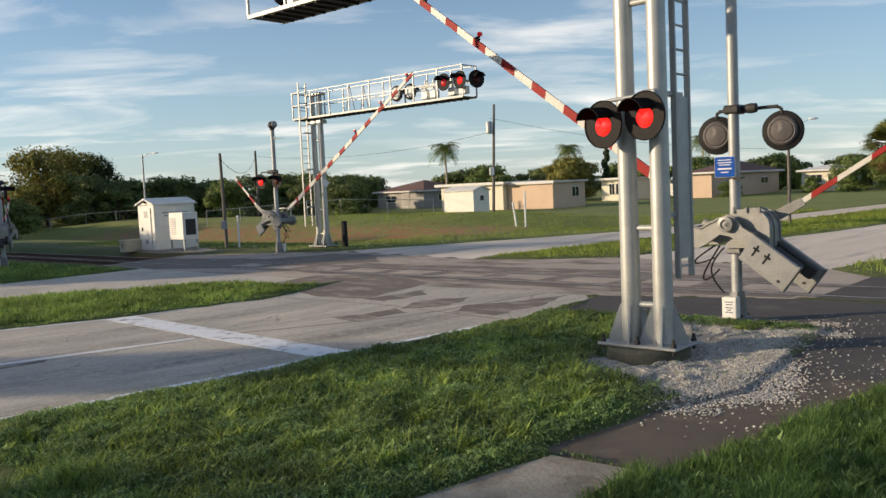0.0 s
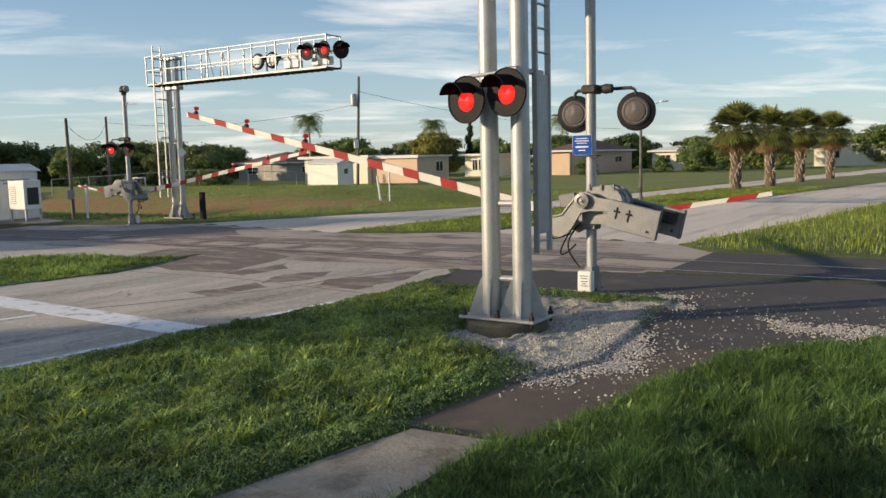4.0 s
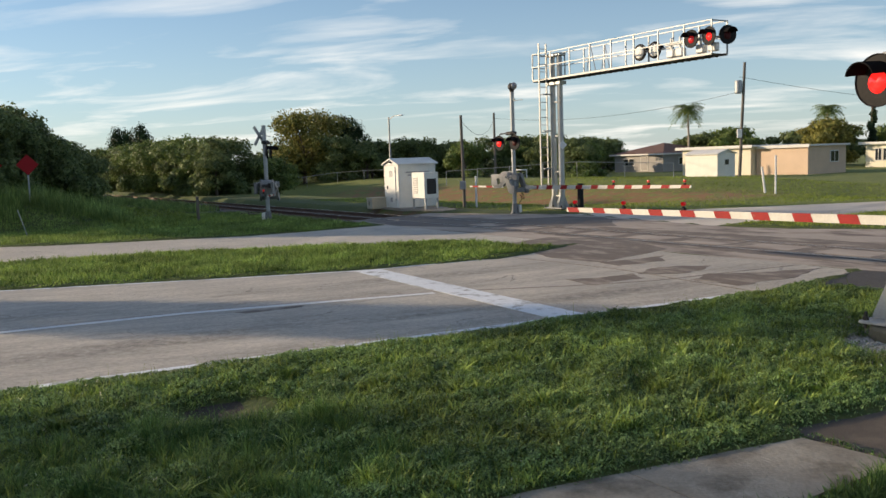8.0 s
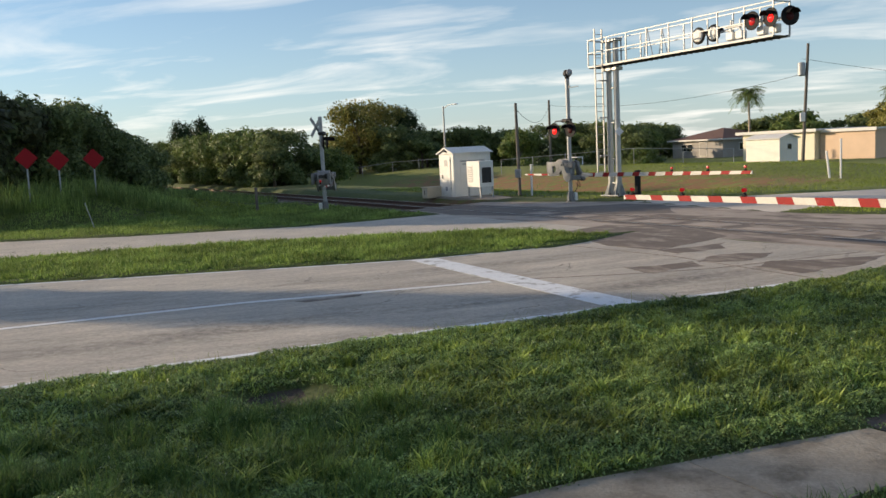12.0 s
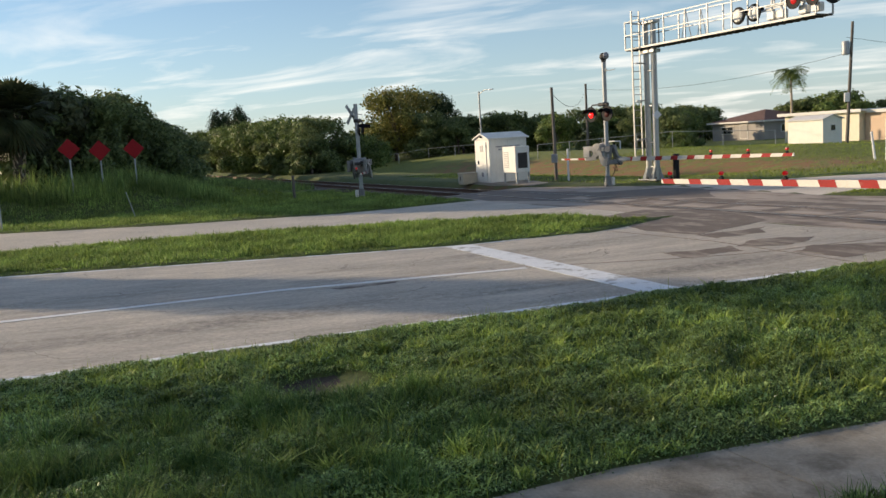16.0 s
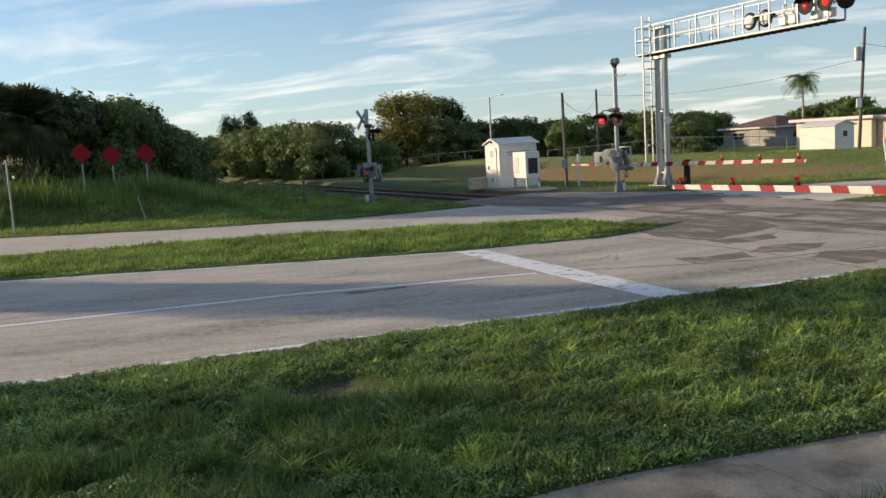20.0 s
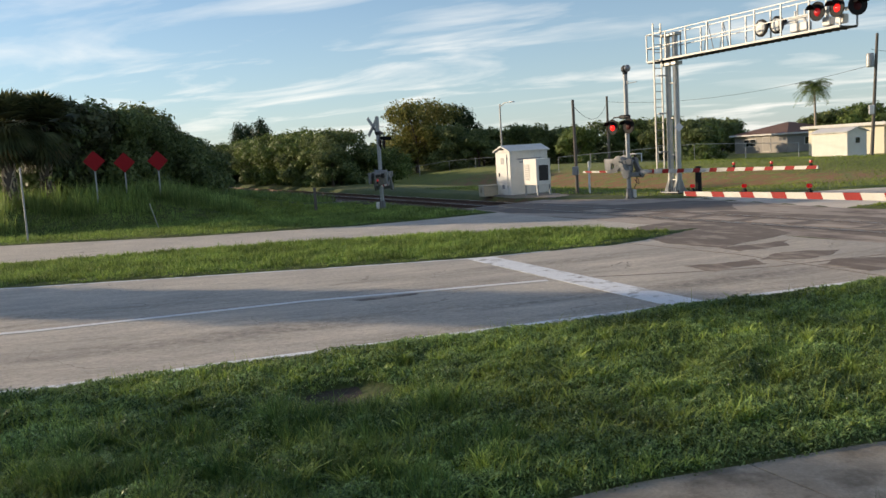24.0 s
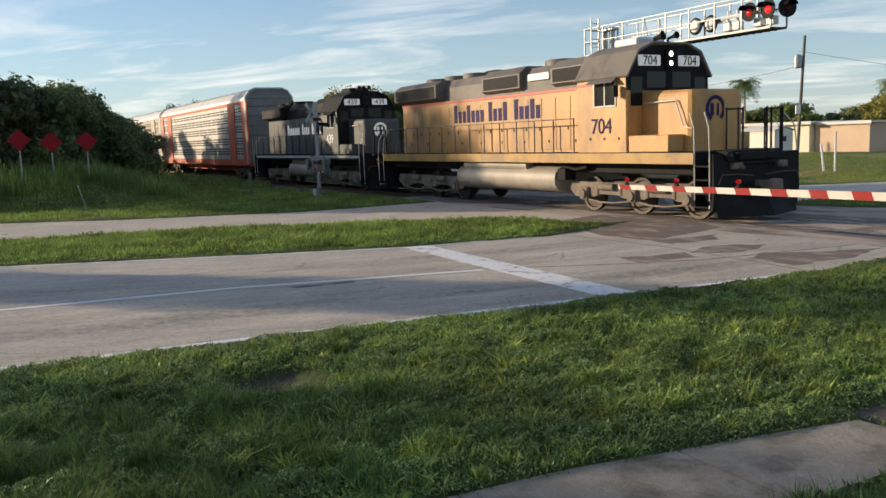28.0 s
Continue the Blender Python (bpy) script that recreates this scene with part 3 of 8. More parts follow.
def ground_material():
    m = bpy.data.materials.new("ground_turf")
    m.use_nodes = True
    nt = m.node_tree
    n, bs = nt.nodes.new, nt.nodes["Principled BSDF"]
    tc = n("ShaderNodeTexCoord")
    # turf tones darkened to hold the shade between blades
    cols = [((0.075, 0.10, 0.02), (0.04, 0.066, 0.014), 0.35), ((0.12, 0.13, 0.03), (0.036, 0.06, 0.014), 5.0)]
    outs = []
    for a, b, s in cols:
        t, k = n("ShaderNodeTexNoise"), n("ShaderNodeMix")
        t.inputs["Scale"].default_value, t.inputs["Detail"].default_value = s, 7
        nt.links.new(tc.outputs["Object"], t.inputs["Vector"])
        k.data_type = "RGBA"
        k.inputs[6].default_value, k.inputs[7].default_value = (*a, 1), (*b, 1)
        r = n("ShaderNodeMapRange")
        r.inputs[1].default_value, r.inputs[2].default_value = 0.35, 0.65
        nt.links.new(t.outputs["Fac"], r.inputs[0])
        nt.links.new(r.outputs[0], k.inputs[0])
        outs.append(k.outputs[2])
    k = n("ShaderNodeMix")
    k.data_type = "RGBA"
    k.inputs[0].default_value = 0.5
    nt.links.new(outs[0], k.inputs[6])
    nt.links.new(outs[1], k.inputs[7])
    at = n("ShaderNodeAttribute")
    at.attribute_name = "bare"
    t = n("ShaderNodeTexNoise")
    t.inputs["Scale"].default_value, t.inputs["Detail"].default_value = 1.4, 8
    nt.links.new(tc.outputs["Object"], t.inputs["Vector"])
    mul = n("ShaderNodeMath")
    mul.operation = "MULTIPLY"
    r = n("ShaderNodeMapRange")
    r.inputs[1].default_value, r.inputs[2].default_value = 0.37, 0.56
    nt.links.new(t.outputs["Fac"], r.inputs[0])
    nt.links.new(at.outputs["Fac"], mul.inputs[0])
    nt.links.new(r.outputs[0], mul.inputs[1])
    k2 = n("ShaderNodeMix")
    k2.data_type = "RGBA"
    k2.inputs[7].default_value = (0.105, 0.062, 0.028, 1)
    nt.links.new(mul.outputs[0], k2.inputs[0])
    nt.links.new(k.outputs[2], k2.inputs[6])
    col = k2.outputs[2]
    # lawn colour brightened for the sun its blades catch; crushed stone round the mast
    for name, tint, blend in (("sunlit_lift", (2.3, 2.05, 1.9, 1), "MULTIPLY"), ("stony", (0.34, 0.305, 0.265, 1), "MIX")):
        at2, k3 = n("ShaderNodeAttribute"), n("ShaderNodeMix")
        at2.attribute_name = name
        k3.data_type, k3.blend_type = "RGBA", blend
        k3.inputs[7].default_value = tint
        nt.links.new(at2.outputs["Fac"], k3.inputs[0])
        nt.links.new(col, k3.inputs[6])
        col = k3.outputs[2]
    nt.links.new(col, bs.inputs["Base Color"])
    bs.inputs["Roughness"].default_value = 0.95
    fine = n("ShaderNodeTexNoise")
    fine.inputs["Scale"].default_value, fine.inputs["Detail"].default_value = 14, 6
    nt.links.new(tc.outputs["Object"], fine.inputs["Vector"])
    bp = n("ShaderNodeBump")
    bp.inputs["Strength"].default_value, bp.inputs["Distance"].default_value = 0.7, 0.035
    nt.links.new(fine.outputs["Fac"], bp.inputs["Height"])
    nt.links.new(bp.outputs[0], bs.inputs["Normal"])
    return m


build_ground()


def slab(name, poly, mat, top, thick, label, category="road"):
    f = Form()
    n = len(poly)
    vs = [tuple(W(u, v, top)) for u, v in poly] + [tuple(W(u, v, top - thick)) for u, v in poly]
    f.add(vs, [tuple(range(n)), tuple(range(n, 2 * n))[::-1]] + [(i, n + i, n + (i + 1) % n, (i + 1) % n) for i in range(n)])
    return solid(name, f, mat, label, category, kind="structure")


def build_sidewalk():
    """A footpath of cast slabs, each a little out of level with the next."""
    walk_way = thing("sidewalk", pose(0, 0, 0), ROAD_LABEL["sidewalk"], "footpath", kind="structure")
    r = random.Random(6)
    near_side = lambda v: float(np.interp(v, (-14, 0, 3.3, 5.78), (3.8, 3.45, 3.25, 3.2)))
    far_side = lambda v: float(np.interp(v, (-14, 0, 3.3, 5.74), (5.0, 4.62, 4.4, 3.95)))
    v1 = 5.75
    for k in range(12):
        v0 = v1 - 1.65
        out = []
        for v, side in ((v0 + 0.008, near_side), (v1 - 0.008, near_side), (v1 - 0.008, far_side), ((v0 + v1) / 2, far_side), (v0 + 0.008, far_side)):
            out.append((side(v) + r.uniform(-0.012, 0.012), v + (r.uniform(-0.09, 0.03) if k == 0 and v > v1 - 0.1 else 0.0)))
        dz = r.uniform(-0.006, 0.006)
        f = Form()
        n = len(out)
        top = [tuple(W(a, b, 0.03 + dz + 0.004 * (b - v0))) for a, b in out]
        low = [(x, y, -0.07) for x, y, z in top]
        f.add(top + low, [tuple(range(n)), tuple(range(n, 2 * n))[::-1]] + [(i, n + i, n + (i + 1) % n, (i + 1) % n) for i in range(n)])
        part("paving_slab", f, walk_concrete, walk_way)
        v1 = v0


for k, (name, poly) in enumerate(ROADS.items()):
    if name != "sidewalk":
        slab(name, poly, ROAD_MAT[name], -0.002 * (k % 2), 0.10, ROAD_LABEL[name])
build_sidewalk()

# ---- crossing equipment ----
mossy_concrete = material("mossy_concrete", (0.13, 0.12, 0.085), (0.075, 0.075, 0.05), scale=4, fine=40, rough=0.95, bump=0.5, stain=(0.20, 0.18, 0.15), stain_scale=3)
gantry_paint = material("gantry_paint", (0.44, 0.44, 0.42), (0.36, 0.365, 0.35), scale=3, rough=0.5, metal=0.2, stain=(0.36, 0.34, 0.30), stain_scale=2.5, stain_at=(0.58, 0.75))
hood_black = material("hood_black", (0.012, 0.012, 0.013), (0.018, 0.017, 0.017), scale=6, rough=0.95, spec=0.0)
lamp_back = material("lamp_back_dirty", (0.125, 0.112, 0.108), (0.085, 0.075, 0.073), scale=7, rough=0.6, metal=0.2, stain=(0.24, 0.22, 0.21), stain_scale=5)
disc_black = material("disc_black", (0.030, 0.027, 0.025), (0.02, 0.019, 0.018), scale=6, rough=0.75, spec=0.2)


def flasher(parent, x, y, z, facing, lit=red_lens, back=disc_black, label=""):
    """A round warning lamp: background disc with hood, lens and housing. facing: degrees about z of the way it looks, from local +x."""
    m = pose(x, y, z, 0, 0, facing) @ pose(0, 0, 0, 0, 90, 0)
    disc = Form().lathe([(0.0, 0.0), (0.29, 0.0), (0.305, 0.02), (0.305, -0.012), (0.27, -0.03), (0.0, -0.035)], 28)
    disc = part("flasher", disc, back, parent, label, True, m)
    droop = pose(-0.035, 0, 0, 0, 5, 0)
    hood = Form().lathe([(0.182, -0.02), (0.19, 0.12), (0.198, 0.30)], 20, droop, (0.29, 0.71))
    hood.lathe([(0.184, 0.30), (0.176, 0.12), (0.168, -0.02)], 20, droop, (0.29, 0.71))
    hood.lathe([(0.198, 0.30), (0.184, 0.30)], 20, droop, (0.29, 0.71))
    part("hood", hood, hood_black, disc, "black lamp hood", True)
    part("lens", Form().lathe([(0.0, 0.045), (0.07, 0.038), (0.115, 0.02), (0.13, 0.003)], 22, pose(0.02, 0, 0)), lit, disc, "red glass lens", True)
    part("housing", Form().lathe([(0.225, -0.03), (0.218, -0.055), (0.19, -0.075), (0.165, -0.07), (0.155, -0.085), (0.06, -0.10), (0.0, -0.102)], 24), lamp_back, disc, "grey lamp housing", True)
    return disc


ARM_AT = (-0.37, 1.33)


def striped_arm(parent, name, x0, x1, z, y, deep0, deep1, stripe, lamps=(), flip=1, tip=0.02):
    """A tapering gate arm of white board with red bands and small lamps."""
    arm = Form()
    d = lambda x: deep0 + (deep1 - deep0) * (x - x0) / (x1 - x0)
    arm.prism([(flip * x0, z - d(x0) / 2), (flip * x1, z - d(x1) / 2), (flip * x1, z + d(x1) / 2), (flip * x0, z + d(x0) / 2)], y - 0.022, y + 0.022, "y")
    arm = part(name, arm, arm_white, parent, "white board with red bands")
    x, k = x1 - tip, 0
    while x - stripe > x0 + 0.1:
        if k % 2 == 0:
            b, a, s = x, x - stripe, 0.06
            f = Form().prism([(flip * a, z - d(a) / 2 - .002), (flip * (b - s), z - d(b) / 2 - .002), (flip * b, z + d(b) / 2 + .002), (flip * (a + s), z + d(a) / 2 + .002)], y - 0.025, y + 0.025, "y")
            part("red_band", f, arm_red, arm)
        x -= stripe
        k += 1
    for lx in lamps:
        top = z + d(lx) / 2
        f = Form().box(flip * lx - 0.05, flip * lx + 0.05, y - 0.035, y + 0.035, top, top + 0.05, 0.01).rod((flip * lx, y, top + 0.04), (flip * lx, y, top + 0.075), 0.03)
        lamp = part("arm_lamp", f, black_paint, arm, "small black gate lamp")
        part("lens", Form().lathe([(0.040, -0.035), (0.044, 0.0), (0.040, 0.035), (0.0, 0.04)], 14, pose(flip * lx, y, top + 0.125, 90, 0, 0)), arm_lens, lamp, "red lamp lens", True)
    return arm


arm_lens = material("arm_lamp_lens", (0.5, 0.015, 0.015), (0.4, 0.012, 0.012), rough=0.25, emit=0.3)
plate_grey = material("plate_grey", (0.28, 0.285, 0.285), (0.22, 0.225, 0.23), scale=4, rough=0.5, metal=0.25, bump=0.05, stain=(0.20, 0.185, 0.17), stain_scale=3, stain_at=(0.55, 0.75))
cast_pale = material("cast_pale", (0.31, 0.305, 0.29), (0.24, 0.24, 0.23), scale=6, rough=0.5, metal=0.35, bump=0.1, stain=(0.25, 0.22, 0.19), stain_scale=4, stain_at=(0.58, 0.75))
cast_grey = material("cast_grey", (0.24, 0.24, 0.235), (0.17, 0.172, 0.17), scale=6, rough=0.55, metal=0.3, bump=0.1, stain=(0.22, 0.21, 0.2), stain_scale=4, stain_at=(0.55, 0.75))


def gate_signal(m, label, length, foot_len, sign=True, lit=(red_lens, red_lens), high=4.95, group="crossing gates"):
    g = thing("crossing_gate", m, label, "crossing gate", group)
    # foot and post
    base = Form().lathe([(0.21, -0.05), (0.21, 0.02), (0.15, 0.06), (0.13, 0.32), (0.11, 0.42)], 8, pose(0, 0, 0, 0, 0, 22.5))
    base = part("base_casting", base, cast_grey, g, "flared grey base casting")
    for a in range(4):
        part("bolt", Form().rod((0.17 * math.cos(a * 1.57 + .78), 0.17 * math.sin(a * 1.57 + .78), 0.0), (0.17 * math.cos(a * 1.57 + .78), 0.17 * math.sin(a * 1.57 + .78), 0.07), 0.018, n=6), dark_grey, base)
    box = part("junction_box", Form().box(-0.10, 0.14, 0.12, 0.26, 0.03, 0.36, 0.015), bungalow_white, g, "white junction box with a notice")
    notice = part("notice", Form().box(-0.07, 0.11, 0.262, 0.266, 0.07, 0.32), sign_white, box, "white notice with grey bars")
    for k, (w, zz) in enumerate(((0.07, 0.28), (0.05, 0.24), (0.06, 0.19), (0.03, 0.155), (0.06, 0.12))):
        part("print_bar", Form().box(0.02 - w, 0.02 + w, 0.267, 0.270, zz, zz + 0.012), dark_grey, notice)
    part("post", Form().rod((0, 0, 0.3), (0, 0, high), 0.083, n=18), galvanised, g, "galvanised steel post", True)
    if high > 4.2:
      bell = part("bell", Form().lathe([(0.0, high + 0.30), (0.09, high + 0.29), (0.15, high + 0.22), (0.165, high + 0.10), (0.13, high + 0.06), (0.09, high + 0.0), (0.09, high - 0.06)], 18), dark_grey, g, "dark round warning bell", True)
    if high > 4.2:
      part("gong", Form().lathe([(0.0, 0.10), (0.08, 0.085), (0.13, 0.04), (0.14, 0.0)], 16, pose(0.14, 0, high + 0.17, 0, 90, 0)), lens_back, bell, "", True)
    # small lamp arm on the post
    part("sign_bracket", Form().rod((0, 0, high - 0.42), (0.85, -0.12, high - 0.42), 0.018, n=6).rod((0, 0, high - 0.36), (0.2, -0.02, high - 0.36), 0.03, n=6), galvanised, g)
    # crossarm with the lamps
    arm = Form().rod((0.30, -0.16, 3.25), (-0.62, -0.16, 3.25), 0.028, n=10).box(-0.13, 0.13, -0.2, 0.11, 3.18, 3.32, 0.03).lathe([(0.0, 0.25), (0.07, 0.22), (0.08, 0.12), (0.05, 0.0)], 12, pose(-0.12, -0.05, 3.25, 0, -90, 0))
    arm.pipe([(-0.60, -0.16, 3.25), (-0.67, -0.17, 3.22), (-0.68, -0.18, 3.14)], 0.024).pipe([(0.28, -0.16, 3.25), (0.34, -0.17, 3.22), (0.35, -0.18, 3.14)], 0.024)
    part("crossarm", arm, dark_grey, g, "dark lamp crossarm", True)
    flasher(g, -0.68, -0.2, 2.88, -82, lit[0], black_paint)
    flasher(g, 0.35, -0.2, 2.88, -82, lit[1], black_paint)
    if sign:
        board = part("sign_board", Form().box(-0.05, 0.27, 0.10, 0.112, 2.22, 2.53, 0.003), sign_blue, g, "blue notice board with white bars")
        part("rim", Form().box(-0.054, 0.274, 0.096, 0.106, 2.216, 2.534), sign_white, board)
        for w, zz, h in ((0.10, 2.475, 0.012), (0.12, 2.435, 0.012), (0.09, 2.40, 0.012), (0.11, 2.335, 0.022), (0.06, 2.285, 0.014)):
            part("print_bar", Form().box(0.11 - w, 0.11 + w, 0.113, 0.116, zz, zz + h), sign_white, board)
        part("clamp", Form().box(-0.12, 0.2, -0.1, 0.1, 2.19, 2.21).box(-0.14, -0.02, 0.06, 0.1, 2.17, 2.2), dark_grey, g)
    # mechanism
    dome = [(0.07, 1.14), (0.07, 1.42)] + [(-0.25 + 0.32 * math.cos(q * 0.393), 1.44 + 0.27 * math.sin(q * 0.393)) for q in range(9)] + [(-0.57, 1.42), (-0.57, 1.14)]
    case = part("mechanism_case", Form().prism(dome, -0.30, 0.16, "y"), cast_pale, g, "domed grey gate mechanism case", True)
    for y in (-0.29, -0.07, 0.15):
        rib = [(x + (0.02 if x > -0.25 else -0.02), z + (0.02 if z > 1.2 else -0.02)) for x, z in dome]
        part("rib", Form().prism(rib, y - 0.02, y + 0.02, "y"), cast_pale, case)
    for x in (-0.45, -0.25, -0.05):
        part("lid_bolt", Form().rod((x, 0.18, 1.66), (x, 0.18, 1.75), 0.022, n=6), cast_grey, case)
    part("shaft", Form().rod((0.0, -0.46, 1.50), (0.0, 0.40, 1.50), 0.05, n=14).lathe([(0.12, 0.0), (0.12, 0.05), (0.07, 0.06), (0.065, 0.03), (0.03, 0.03), (0.025, 0.06), (0.0, 0.065)], 18, pose(0, 0.36, 1.50, -90, 0, 0)), cast_pale, case, "pivot shaft with round cap", True)
    part("pole_clamp", Form().box(-0.12, 0.12, -0.12, 0.12, 1.02, 1.14, 0.02), cast_grey, g)
    part("pole_clamp", Form().box(-0.11, 0.11, -0.11, 0.11, 1.30, 1.36, 0.02), cast_grey, g)
    cable = Form()
    for k, (dx, low) in enumerate(((0.05, 0.72), (0.12, 0.60), (0.20, 0.86))):
        pts = [(0.10 + dx + 0.22 * math.sin(t * 3.1) * (1 + k * .3), 0.10, 1.15 - (1.15 - low) * math.sin(t * 2.4) if k else 1.12 - 0.72 * t) for t in [i / 9 for i in range(10)]]
        cable.pipe(pts, 0.014, 6)
    part("cable", cable, black_paint, g, "hanging black cables", True)
    # moving arm: side castings, counterweights and board
    mover = new("gate_arm", Form().rod((0, -0.32, 0), (0, 0.32, 0), 0.045, n=14).mesh("gate_arm", cast_grey, True))
    mover.parent = g
    mover.matrix_basis = pose(ARM_AT[0], 0, ARM_AT[1])
    tagged(mover, "red and white banded gate arm")
    part("brace", Form().box(1.15, 1.85, -0.05, 0.02, -0.33, -0.20, 0.02), galvanised, mover, "arm root brace")
    weight = new("counterweight_frame", Form().rod((0, -0.42, 0), (0, 0.34, 0), 0.06, n=14).mesh("counterweight_frame", cast_grey, True))
    weight.parent = g
    weight.matrix_basis = pose(0, 0, 1.50)
    tagged(weight, "grey counterweight plates on curved castings")
    reach = 0.0 if sign else 0.42
    for y, ext in ((-0.40, 0.16), (0.30, 0.0)):
        s = [(0.13, 0.02), (0.09, 0.12), (-0.03, 0.15), (-0.22, 0.10), (-0.62, 0.13), (-0.62, -0.02), (-0.30, -0.10), (-0.12, -0.14), (0.0, -0.20), (0.07, -0.40), (0.14, -0.56), (0.26, -0.66), (0.44, -0.68), (0.56, -0.60), (0.58, -0.38), (0.42, -0.36), (0.30, -0.30), (0.22, -0.14)]
        sc = part("side_casting", Form().prism(s, y - 0.03, y + 0.035, "y"), cast_pale, weight, "curved grey arm casting")
        part("flange", Form().pipe([(0.13, y + 0.03, 0.02), (0.22, y + 0.03, -0.14), (0.30, y + 0.03, -0.30), (0.42, y + 0.03, -0.36), (0.58, y + 0.03, -0.38)], 0.022), cast_pale, sc, "", True)
        w = part("counterweight", Form().box(-1.26 - ext + reach, -0.45 - ext, y - 0.01, y + 0.075, -0.31, 0.13, 0.012), plate_grey, weight, "flat grey counterweight plate")
        part("rim", Form().box(-1.28 - ext + reach, -1.24 - ext + reach, y - 0.02, y + 0.082, -0.32, 0.14, 0.006), cast_grey, w)
        for bx in (-0.60, -0.80):
            part("bolt_slot", Form().box(bx - ext - 0.014, bx - ext + 0.014, y + 0.075, y + 0.084, -0.15, 0.04, 0.004).box(bx - ext - 0.05, bx - ext + 0.05, y + 0.075, y + 0.092, -0.045, -0.015, 0.004), black_paint, w)
        part("plate_bolt", Form().rod((-1.13 - ext + reach, y + 0.07, -0.22), (-1.13 - ext + reach, y + 0.09, -0.22), 0.022, n=6), dark_grey, w)
    part("tie_bar", Form().box(0.34, 0.54, -0.40, 0.30, -0.62, -0.44, 0.02), cast_grey, weight, "dark root bracket between the castings")
    part("weight_frame", Form().box(-1.35 + reach, -0.62, -0.30, -0.18, -0.10, 0.10, 0.02).box(-1.2, -0.7, -0.18, 0.02, -0.06, 0.06, 0.02), dark_grey, weight, "dark inner weight")
    striped_arm(mover, "board", 1.32, length + 0.37, -0.265, 0.0, 0.16, 0.10, 0.42, (length + 0.1, length - 1.45, length - 3.1))
    foot = new("foot_gate_arm", Form().rod((0, -0.42, 0), (0, -0.30, 0), 0.05, n=12).mesh("foot_gate_arm", cast_grey, True))
    foot.parent = g
    foot.matrix_basis = pose(0.32, 0, 1.50)
    tagged(foot, "short red and white footpath gate arm")
    part("side_casting", Form().prism([(0.10, 0.06), (-0.10, 0.08), (-0.75, -0.28), (-1.20, -0.33), (-1.20, -0.46), (-0.70, -0.44), (-0.10, -0.10), (0.10, -0.08)], -0.40, -0.34, "y"), cast_grey, foot)
    part("counterweight", Form().box(0.10, 0.42, -0.42, -0.34, -0.12, 0.12, 0.02), cast_grey, foot)
    striped_arm(foot, "board", 0.55, foot_len, -0.39, -0.37, 0.085, 0.065, 0.5, (), -1, 0.18)
    return g, mover, foot, weight


def handrail(form, pts, r=0.02):
    for a, b in zip(pts, pts[1:]):
        form.rod(a, b, r, n=7)


